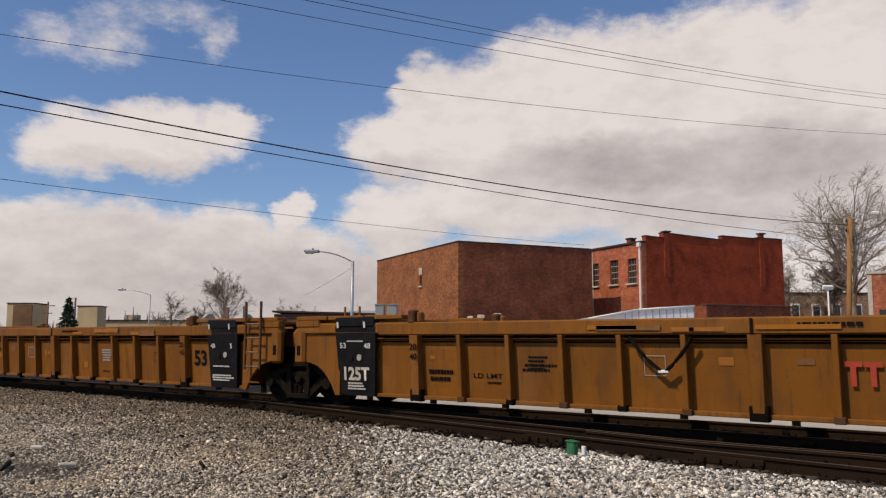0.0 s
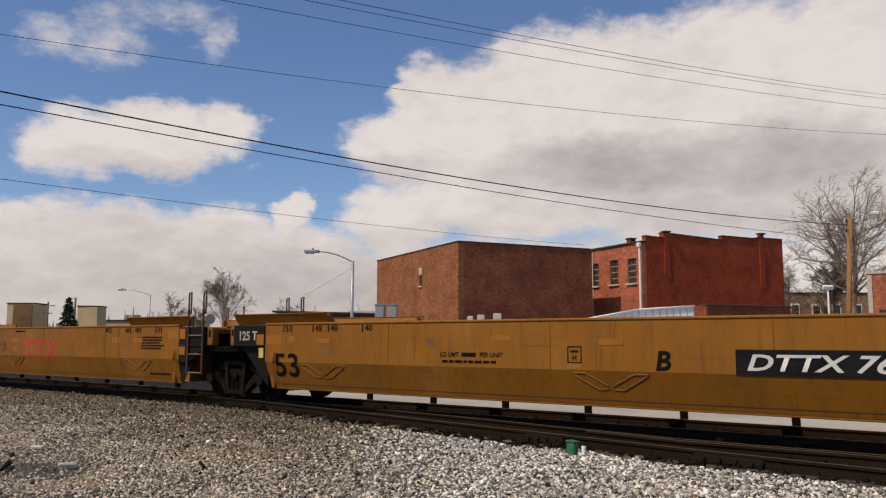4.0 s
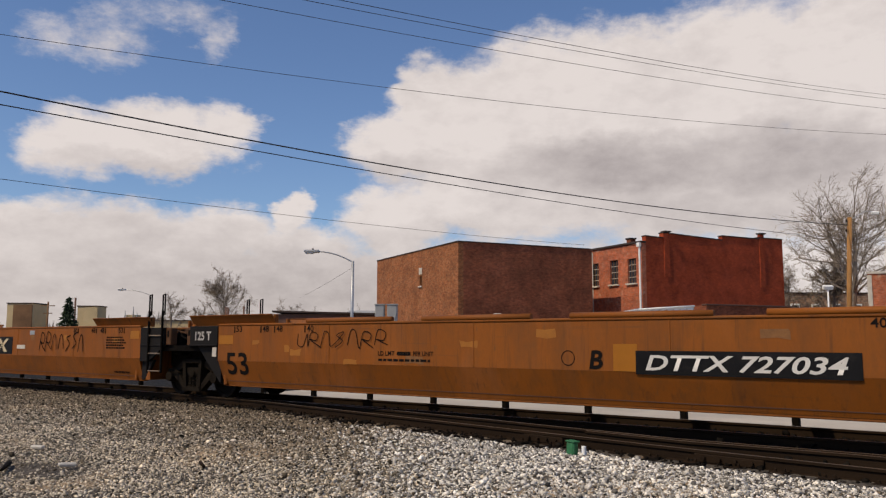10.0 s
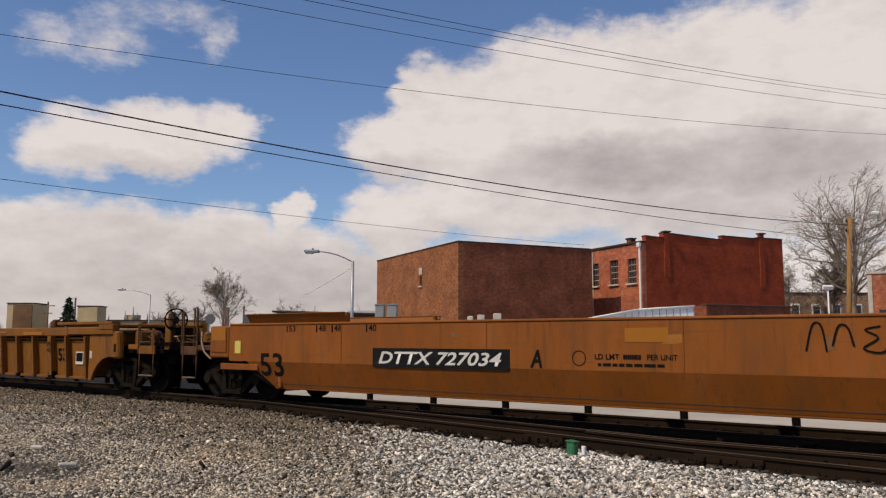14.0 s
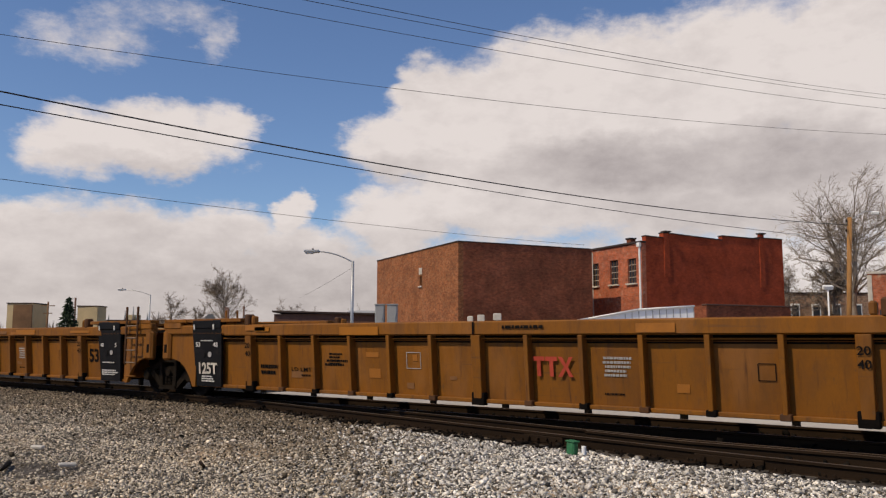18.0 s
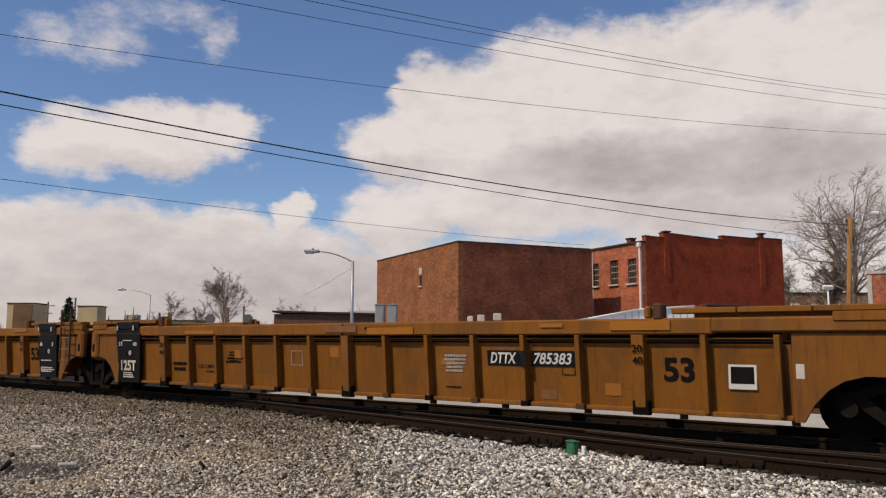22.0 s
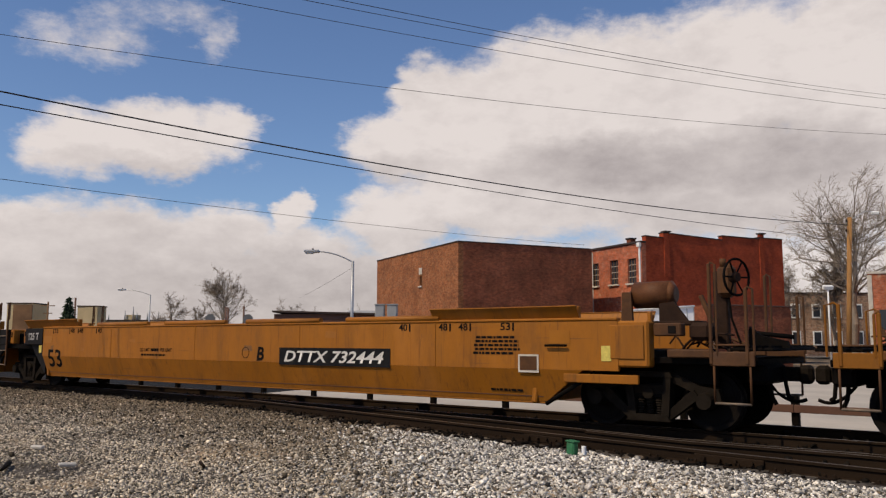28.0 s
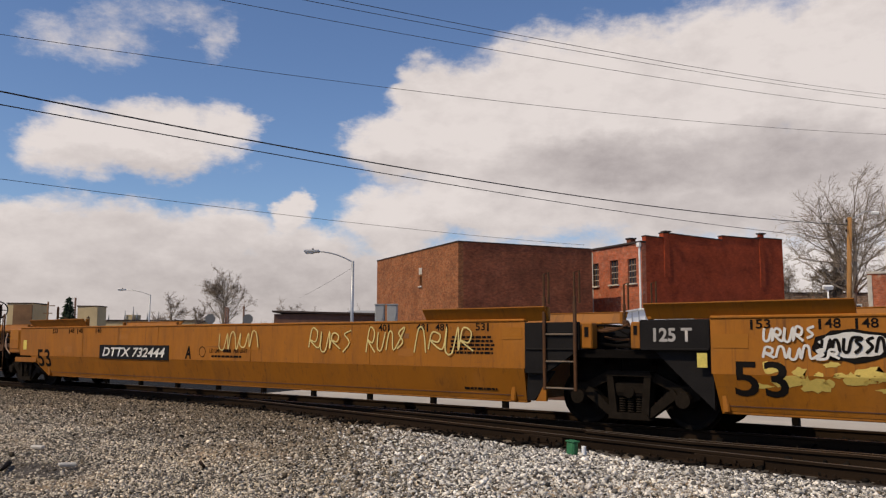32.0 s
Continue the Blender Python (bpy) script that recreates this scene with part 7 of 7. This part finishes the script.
    for x in (ribs[0], ribs[12]):
        for k, t in enumerate(("20", "40")):
            words(e, t, "ink", 0.17, 0.12, x, -1.497 + 0.014 * k, 1.24 - 0.18 * k, thick=0.02, tilt=4.5)
    bars(e, "ink", 0.62, 0.26, ribs[1] - 0.5, skin(0.75, -1) - 0.012, 0.72, 2, 5, seed=21)
    panel_words("LD LMT", "ink", 0.62, 0.085, (ribs[1] + ribs[2]) / 2, 0.74)
    bars(e, "ink", 0.4, 0.06, (ribs[1] + ribs[2]) / 2 + 0.15, skin(0.62, -1) - 0.012, 0.62, 1, 5, seed=22)
    bars(e, "ink", 0.68, 0.16, ribs[3] - 0.5, skin(0.85, -1) - 0.012, 0.9, 2, 5, seed=23)
    if mark == 1:
        logo(e, (ribs[7] + ribs[8]) / 2 - 0.07, -1.335, 0.93, 0.76, 0.33, "red", tilt=5)
    bars(e, "dimwhite", 0.52, 0.34, (ribs[8] + ribs[9]) / 2 + 0.05, skin(0.95, -1) - 0.012, 0.95, 5, 5, seed=25)
    bars(e, "ink", 0.45, 0.05, (ribs[8] + ribs[9]) / 2, skin(0.52, -1) - 0.012, 0.52, 1, 5, seed=26)
    bars(e, "ink", 0.42, 0.26, (ribs[2] + ribs[3]) / 2, skin(0.95, -1) - 0.012, 0.98, 4, 5, seed=27)
    bars(e, "ink", 0.9, 0.09, 0.85, -SIDE - 0.012, 1.59, 1, seed=24)
    for k, (x, z, w, h) in enumerate(((ribs[11] - 0.25, 0.92, 0.24, 0.24), ((ribs[4] + ribs[5]) / 2, 0.98, 0.34, 0.30))):
        bm = bmesh.new()
        for dx, dz, ww, hh in ((-w / 2, 0, 0.014, h), (w / 2, 0, 0.014, h), (0, -h / 2, w, 0.014), (0, h / 2, w, 0.014)):
            bm.faces.new([bm.verts.new((dx + a * ww / 2, 0, dz + b * hh / 2)) for a, b in ((-1, -1), (1, -1), (1, 1), (-1, 1))])
        part("stencil_frame", bm, M["ink" if k == 0 else "dimwhite"], e, m=pose(x, skin(z, -1) - 0.012, z, 5))
    # touched-up lengths of the chord and dents in its paint
    rc = random.Random(int(abs(u0)) + 3)
    for k in range(5):
        w = rc.uniform(0.3, 1.2)
        box("touch_up", e, ("touchup", "patch", "scuff")[k % 3], w, 0.004, rc.uniform(0.06, 0.16), rc.uniform(xl + 3.6, xr - 3.6), -SIDE - 0.012, rc.uniform(1.52, 1.63), bevel=0)
    for k in range(7):
        j = rc.randrange(0, 12)
        w, h, z = rc.uniform(0.08, 0.35), rc.uniform(0.05, 0.2), rc.uniform(0.45, 1.2)
        box("touch_up", e, ("touchup", "scuff")[k % 2], w, 0.004, h, (ribs[j] + ribs[j + 1]) / 2 + rc.uniform(-0.2, 0.2), skin(z, -1) - 0.008, z, rx=5, bevel=0)
    box("chord_seam", e, "ink", 0.04, 0.006, 0.22, -0.16, -SIDE - 0.009, 1.575, bevel=0)
    if number:
        t1, t2 = number.split()
        c1, c2 = ((ribs[9] + ribs[10]) / 2, (ribs[10] + ribs[11]) / 2) if right in "AB" else ((ribs[0] + ribs[1]) / 2, (ribs[1] + ribs[2]) / 2)
        for c, w in ((c1 + 0.09, 0.76), (c2, 0.86)):
            box("number_board", e, "black", w, 0.006, 0.26, c, skin(1.06, -1) - 0.012, 1.06, rx=5, bevel=0)
        box("number_bridge", e, "black", 0.11, 0.006, 0.26, (c1 + c2) / 2 + 0.03, -1.478, 1.06, bevel=0)
        words(e, t1, "white", 0.54, 0.19, c1 + 0.05, skin(1.06, -1) - 0.022, 1.06, slant=0.25, thick=0.02, tilt=5)
        words(e, t2, "white", 0.74, 0.19, c2 - 0.02, skin(1.06, -1) - 0.022, 1.06, slant=0.25, thick=0.02, tilt=5)
    if left in "AB":
        for k, c in enumerate(("charcoal", "stone")):
            rod("seal", e, c, 0.06, (xl + 1.80 + 0.28 * k, skin(1.02, -1), 1.02), (xl + 1.80 + 0.28 * k, skin(1.02, -1) - 0.01, 1.02), 12)
        bars(e, "ink", 0.5, 0.07, xl + 1.9, skin(0.8, -1) - 0.012, 0.78, 2, 5, seed=71)
        bars(e, "ink", 0.5, 0.09, xl + 1.95, skin(0.5, -1) - 0.012, 0.48, 2, 5, seed=72)
        panel_words("53", "ink", 0.15, 0.09, xl + 1.72, 1.14, thick=0.02)
        panel_words("48", "ink", 0.15, 0.09, xl + 2.24, 1.14, thick=0.02)
        panel_words("45", "ink", 0.15, 0.09, xl + 2.66, 1.14, thick=0.02)
        box("card_holder", e, "rustpaint", 0.22, 0.02, 0.14, xl + 2.85, skin(0.83, -1) - 0.01, 0.83)
    if right in "AB":
        end, inward = xr, -1
        x = end + inward * 2.24
        box("placard", e, "white", 0.40, 0.006, 0.36, x, skin(0.85, -1) - 0.012, 0.85, bevel=0, label="white bordered black placard")
        box("placard_field", e, "ink", 0.33, 0.006, 0.24, x, skin(0.85, -1) - 0.017, 0.87, bevel=0)
    return e


RIBBED = "empty ochre ribbed steel well car"
SMOOTH = "empty smooth-sided %s steel well car"


def build_train():
    # places along the train: where trucks stand (metres, train at 13 s)
    s = ribbed_unit(120.4, 140.1, "joint", "joint", RIBBED + " with a hanging strap", True, mark=1)
    hose(s, (-2.02, -1.50, 1.42), (-1.5, -1.42, 0.88), 0.03, 0.05, "ink")
    hose(s, (-1.5, -1.42, 0.88), (-1.02, -1.50, 1.42), 0.03, 0.05, "ink")
    box("strap_buckle", s, "whitepaint", 0.16, 0.03, 0.05, -1.5, -1.44, 0.9)
    s = ribbed_unit(100.7, 120.4, "A", "joint", RIBBED + ", with a number panel", False, "DTTX 787413")
    valve_housing(s, -9.85, -1)
    s = smooth_unit(76.6, 96.35, "yellow", "joint", "B", SMOOTH % "yellow", True)
    number_board(s, "DTTX 765435", 89.95 - 86.45, 1.06)
    big_letter(s, "B", 87.3 - 86.45)
    s = smooth_unit(56.92, 76.6, "yellow", "joint", "joint", SMOOTH % "yellow" + ", with a large red mark", False)
    folded_logo(s, 68.3 - 66.76, 1.07, 1.95, 0.62, "red")
    big_letter(s, "C", 65.6 - 66.65, 1.1)
    bars(s, "ink", 1.1, 0.16, -2.35, -SIDE - 0.006, 1.1, 2, seed=40)
    bars(s, "ink", 0.75, 0.08, 0.35, -SIDE - 0.006, 1.6, 1, seed=41)
    s = smooth_unit(37.6, 56.92, "yellow", "A", "joint", SMOOTH % "yellow", False)
    number_board(s, "DTTX 765435", 43.85 - 47.26, 1.08)
    big_letter(s, "A", 46.0 - 47.26)
    words(s, "DTTX 765435 A", "ink", 0.98, 0.10, -0.05, -SIDE - 0.006, 1.615, thick=0.02)
    s = smooth_unit(13.3, 33.3, "orange", "joint", "B", SMOOTH % "faded orange", True, True)
    number_board(s, "DTTX 727034", 3.5, 1.03)
    big_letter(s, "B", 1.25)
    box("paint_patch", s, "patch", 0.4, 0.004, 0.42, 1.75, -SIDE - 0.004, 1.1, bevel=0)
    scrawl(s, -4.4, -SIDE - 0.005, 1.38, 2.6, 0.36, "ink", 3, 7, 0.018)
    s = smooth_unit(-6.2, 13.3, "orange", "joint", "joint", SMOOTH % "faded orange" + " with an owner mark", False)
    box("mark_board", s, "black", 2.6, 0.008, 0.52, 3.65 - 3.55, -SIDE - 0.006, 1.18, bevel=0)
    logo(s, 0.1, -SIDE - 0.014, 1.18, 2.05, 0.40, "cream", 0.2)
    for k in range(3):
        box("mark_stripe", s, "black", 1.5, 0.004, 0.022, 0.05, -SIDE - 0.019, 1.08 + 0.065 * k, bevel=0)
    box("paper_tag", s, "stone", 0.5, 0.006, 0.11, 1.95, -SIDE - 0.008, 1.14, bevel=0)
    box("builder_plate", s, "steel", 0.28, 0.008, 0.12, 2.6, -SIDE - 0.006, 1.56, bevel=0)
    big_letter(s, "C", -1.9, 1.16)
    scrawl(s, 4.35, -SIDE - 0.008, 1.30, 2.5, 0.58, "ink", 5, 7, 0.03)
    s = smooth_unit(-25.7, -6.2, "orange", "A", "joint", SMOOTH % "faded orange", False)
    number_board(s, "DTTX 727034", -3.45, 1.03)
    big_letter(s, "A", -1.35)
    scrawl(s, 4.2, -SIDE - 0.008, 1.44, 2.6, 0.44, "ink", 8, 8, 0.026)
    box("paint_patch", s, "patch", 0.7, 0.004, 0.22, 0.6, -SIDE - 0.004, 1.45, bevel=0)
    ribbed_unit(-49.1, -30.0, "joint", "B", RIBBED, True)
    ribbed_unit(-68.7, -49.1, "joint", "joint", RIBBED + ", with a red mark", False, mark=1)
    ribbed_unit(-88.3, -68.7, "A", "joint", RIBBED + ", with a number panel", False, "DTTX 785808")
    ribbed_unit(-112.2, -92.4, "joint", "B", RIBBED + ", with a number panel", True, "DTTX 785383")
    ribbed_unit(-131.85, -112.2, "joint", "joint", RIBBED + ", with a red mark", False, mark=1)
    ribbed_unit(-151.5, -131.85, "A", "joint", RIBBED, False)
    s = smooth_unit(-176.0, -155.9, "amber", "joint", "B", SMOOTH % "amber", True, True)
    number_board(s, "DTTX 732444", -162.5 + 165.95, 1.02)
    big_letter(s, "B", -164.7 + 165.95)
    s = smooth_unit(-195.9, -176.0, "amber", "joint", "joint", "empty amber steel well car covered with sprayed shapes", False)
    sprayed_side(s)
    s = smooth_unit(-215.5, -195.9, "amber", "A", "joint", SMOOTH % "amber" + ", with pale sprayed scrawls", False)
    number_board(s, "DTTX 732444", -209.15 + 205.7, 1.04)
    big_letter(s, "A", -206.8 + 205.7)
    box("paint_patch", s, "patch", 0.9, 0.004, 0.28, 1.0, -SIDE - 0.004, 1.28, bevel=0)
    for k, (x, w, sd) in enumerate(((0.8, 1.5, 21), (3.7, 1.25, 22), (5.2, 1.0, 23), (6.6, 1.4, 24))):
        scrawl(s, x, -SIDE - 0.012, 1.36, w, 0.48, "chalk_yellow", sd, 4, 0.028)
    s = smooth_unit(-239.5, -219.8, "amber", "joint", "B", SMOOTH % "amber", True)


def sprayed_side(s):
    """Large sprayed shapes on the middle unit: a silver and blue piece, a brown and red one, tags round them."""
    pal = {"silver": (0.62, 0.62, 0.62), "blue": (0.02, 0.065, 0.24), "crimson": (0.40, 0.04, 0.02), "umber": (0.25, 0.095, 0.026), "cream": (0.66, 0.55, 0.33), "lemon": (0.60, 0.44, 0.11), "chalk": (0.47, 0.46, 0.45)}
    for k, c in pal.items():
        if k not in M:
            M[k] = mat("sprayed_" + k, c, 0.6, vary=0.2, scale=2.2, bump=0.03, stain=tuple(v * 0.6 for v in c), amount=0.5)
    y = -SIDE

    def both(name, material, pts, off):
        """A sprayed patch that follows the fold of the side."""
        bm = bmesh.new()
        bm.faces.new([bm.verts.new((x, 0, max(0.36, min(1.675, z)))) for x, z in pts])
        bmesh.ops.triangulate(bm, faces=bm.faces[:])
        bmesh.ops.bisect_plane(bm, geom=bm.verts[:] + bm.edges[:] + bm.faces[:], plane_co=(0, 0, FOLD), plane_no=(0, 0, 1))
        for v in bm.verts:
            v.co.y = (lower_y(v.co.z) if v.co.z < FOLD else y) - 0.002 - 0.22 * off
        bm.normal_update()
        bmesh.ops.reverse_faces(bm, faces=[f for f in bm.faces if f.normal.y > 0])
        part(name, bm, M[material], s)

    def blob(x, z, w, h, seed, n=22, jag=0.15):
        rnd = random.Random(seed)
        out = []
        for i in range(n):
            a = 2 * math.pi * i / n
            j = 1 + rnd.uniform(-jag, jag)
            out.append((x + w / 2 * math.cos(a) * j, z + h / 2 * math.sin(a) * j))
        return out

    def grown(pts, d, dx=0.0, dz=0.0):
        """The outline pushed outwards by d and shifted."""
        n = len(pts)
        area = sum(pts[i][0] * pts[(i + 1) % n][1] - pts[(i + 1) % n][0] * pts[i][1] for i in range(n))
        sg = 1 if area > 0 else -1
        out = []
        for i in range(n):
            t = (Vector(pts[(i + 1) % n]) - Vector(pts[i - 1])).normalized()
            out.append((pts[i][0] + t.y * d * sg + dx, pts[i][1] - t.x * d * sg + dz))
        return out

    def stroke(name, material, ctrl, w0, w1, off):
        """A swelling brush stroke."""
        pts = curve_pts(ctrl, 5)
        left, right = [], []
        for i, p in enumerate(pts):
            d = (Vector(pts[min(len(pts) - 1, i + 1)]) - Vector(pts[max(0, i - 1)])).normalized()
            k = 0.5 * (w0 + (w1 - w0) * i / (len(pts) - 1))
            left.append((p[0] - d.y * k, p[1] + d.x * k))
            right.append((p[0] + d.y * k, p[1] - d.x * k))
        both(name, material, left + right[::-1], off)

    def mass(ctrl, n=4):
        return curve_pts(list(ctrl) + [ctrl[0]], n)[:-1]

    # splotches of yellow underneath
    rnd = random.Random(9)
    for k in range(24):
        both("sprayed_yellow", "lemon", blob(-1.95 + 0.055 * k + rnd.uniform(-0.12, 0.12), 1.36 - 0.024 * k + rnd.uniform(-0.2, 0.2), rnd.uniform(0.10, 0.32), rnd.uniform(0.08, 0.2), 40 + k, 14, 0.4), 0.004 + 0.004 * (k % 3))
    for k in range(20):
        both("sprayed_yellow", "lemon", blob(-7.6 + 0.085 * k, 0.90 + rnd.uniform(-0.2, 0.16), rnd.uniform(0.12, 0.36), rnd.uniform(0.06, 0.18), 70 + k, 14, 0.4), 0.008 + 0.004 * (k % 3))
    # silver piece: dark edge, blue side, silver face, blue strokes between the strokes of the face
    face = mass(((-5.92, 0.30), (-6.02, 0.66), (-5.88, 1.05), (-5.97, 1.30), (-5.72, 1.42), (-5.55, 1.64), (-5.05, 1.66), (-4.66, 1.57), (-4.15, 1.65), (-3.94, 1.48), (-3.4, 1.65), (-3.2, 1.45), (-2.92, 1.60), (-2.8, 1.45), (-2.34, 1.40), (-2.36, 1.18), (-1.9, 0.98), (-1.66, 0.62), (-1.62, 0.30), (-3.0, 0.29), (-4.5, 0.29)))
    both("sprayed_edge", "ink", grown(face, 0.045, 0.02), 0.016)
    both("sprayed_side", "blue", grown(face, 0.05, 0.06), 0.020)
    both("sprayed_fill", "silver", face, 0.024)
    for k, (ctrl, w0, w1) in enumerate((
            (((-5.18, 1.62), (-5.42, 1.25), (-5.48, 0.80), (-5.30, 0.56)), 0.05, 0.16),
            (((-5.02, 1.32), (-4.98, 1.12), (-5.06, 0.98)), 0.10, 0.04),
            (((-4.60, 1.60), (-4.68, 1.0), (-4.78, 0.55), (-4.62, 0.32)), 0.05, 0.10),
            (((-4.40, 1.30), (-4.38, 0.92), (-4.22, 0.80), (-4.12, 1.20)), 0.14, 0.05),
            (((-4.02, 1.55), (-3.96, 1.0), (-4.08, 0.6)), 0.06, 0.12),
            (((-3.72, 1.28), (-3.62, 1.12), (-3.36, 1.18)), 0.14, 0.05),
            (((-3.72, 0.86), (-3.62, 0.66), (-3.38, 0.62), (-3.30, 0.50)), 0.05, 0.13),
            (((-3.16, 1.46), (-3.14, 1.0), (-3.22, 0.7), (-3.02, 0.33)), 0.05, 0.12),
            (((-2.80, 1.40), (-2.84, 1.15), (-2.74, 0.95)), 0.14, 0.04),
            (((-2.62, 1.02), (-2.44, 0.82), (-2.52, 0.55), (-2.74, 0.34)), 0.04, 0.16),
            (((-2.30, 1.14), (-1.98, 0.86), (-1.92, 0.60)), 0.10, 0.03))):
        stroke("sprayed_stroke", "blue", ctrl, w0, w1, 0.028 + 0.004 * (k % 2))
    # owner's board with the plain marks
    both("mark_board", "black", [(-1.25, 0.70), (1.25, 0.70), (1.25, 1.25), (-1.25, 1.25)], 0.003)
    folded_logo(s, 0.22, 0.975, 2.1, 0.42, "cream")
    for k in range(3):
        both("mark_stripe", "black", [(-0.45, 0.90 + 0.06 * k), (1.0, 0.90 + 0.06 * k), (1.0, 0.917 + 0.06 * k), (-0.45, 0.917 + 0.06 * k)], 0.030)
    for k in range(3):
        both("sprayed_cloud", "chalk", blob(1.05 + 0.28 * k, 0.98 - 0.05 * k, 0.62, 0.55 - 0.04 * k, 17 + k, 26, 0.2), 0.024 + 0.004 * k)
    # brown piece: white jagged rim, red side, brown face
    face = mass(((1.62, 1.0), (1.92, 1.36), (2.25, 1.62), (3.1, 1.60), (4.1, 1.63), (4.62, 1.52), (4.86, 1.34), (4.80, 1.20), (5.18, 1.10), (4.98, 0.85), (5.26, 0.56), (5.14, 0.34), (3.7, 0.32), (1.95, 0.33), (1.98, 0.58), (2.12, 0.78), (1.72, 0.80)), 5)
    rnd = random.Random(14)
    rim = [(x + rnd.uniform(-0.05, 0.05), z + rnd.uniform(-0.05, 0.05)) for x, z in grown(face, 0.15, -0.03, 0.03)]
    both("sprayed_edge", "white", rim, 0.036)
    both("sprayed_side", "crimson", grown(face, 0.09, -0.05, 0.0), 0.040)
    both("sprayed_fill", "umber", face, 0.044)
    for k, (ctrl, w0, w1) in enumerate((
            (((1.86, 1.30), (2.10, 1.24), (2.32, 1.20)), 0.02, 0.14), (((2.98, 1.30), (3.0, 0.95), (2.92, 0.66)), 0.02, 0.12),
            (((2.62, 1.62), (2.70, 1.50), (2.66, 1.40)), 0.20, 0.02), (((3.15, 1.62), (3.08, 1.40), (3.12, 1.2)), 0.10, 0.02),
            (((3.82, 1.10), (3.66, 0.80), (3.78, 0.45)), 0.14, 0.03), (((4.25, 1.05), (4.10, 0.82)), 0.03, 0.15),
            (((4.72, 1.02), (4.52, 0.78), (4.42, 0.55)), 0.03, 0.12), (((4.20, 1.62), (4.30, 1.45), (4.16, 1.35)), 0.16, 0.02),
            (((2.58, 0.36), (2.66, 0.48), (2.74, 0.36)), 0.03, 0.10), (((4.55, 0.36), (4.62, 0.52)), 0.12, 0.02))):
        stroke("sprayed_stroke", "crimson", ctrl, w0, w1, 0.048 + 0.004 * (k % 2))
    both("sprayed_edge", "ink", blob(5.56, 1.37, 1.16, 0.50, 12, 26, 0.07), 0.052)
    both("sprayed_fill", "white", blob(5.54, 1.38, 1.02, 0.40, 13, 26, 0.10), 0.056)
    both("sprayed_fill", "chalk", blob(5.55, 0.83, 0.95, 0.56, 16, 26, 0.10), 0.050)
    scrawl(s, 5.54, y - 0.0152, 1.39, 0.9, 0.28, "ink", 33, 5, 0.045)
    scrawl(s, 5.55, y - 0.0143, 0.90, 0.6, 0.34, "ink", 34, 5, 0.028)
    scrawl(s, -7.2, y - 0.0073, 1.46, 0.7, 0.2, "white", 35, 5, 0.035)
    scrawl(s, -7.05, y - 0.0073, 1.20, 1.0, 0.18, "white", 38, 6, 0.035)
    both("sprayed_edge", "ink", blob(-6.4, 1.30, 1.0, 0.44, 22, 24, 0.08), 0.028)
    both("sprayed_fill", "white", blob(-6.4, 1.31, 0.86, 0.33, 14, 24, 0.10), 0.034)
    scrawl(s, -6.4, y - 0.0108, 1.31, 0.8, 0.22, "ink", 36, 6, 0.04)
    scrawl(s, -0.95, y - 0.0073, 1.50, 1.7, 0.22, "ink", 37, 9, 0.04)
    scrawl(s, -1.05, y - 0.0073, 1.26, 1.5, 0.18, "ink", 39, 8, 0.035)


build_train()


# ---------------- what moves ----------------
def motions():
    for thing, u in UNITS:
        walk(thing, [(float(t), pose(u + run(t), TRACK_Y, 0.0)) for t in range(0, 33)])
    steps = [i / 15.0 for i in range(0, 481)]
    for w, x in WHEELSETS:
        walk(w, [(t, pose(x, 0, WHEEL_R - 0.58, 0, math.degrees((run(t) - run(0.0)) / WHEEL_R), 0)) for t in steps])


motions()
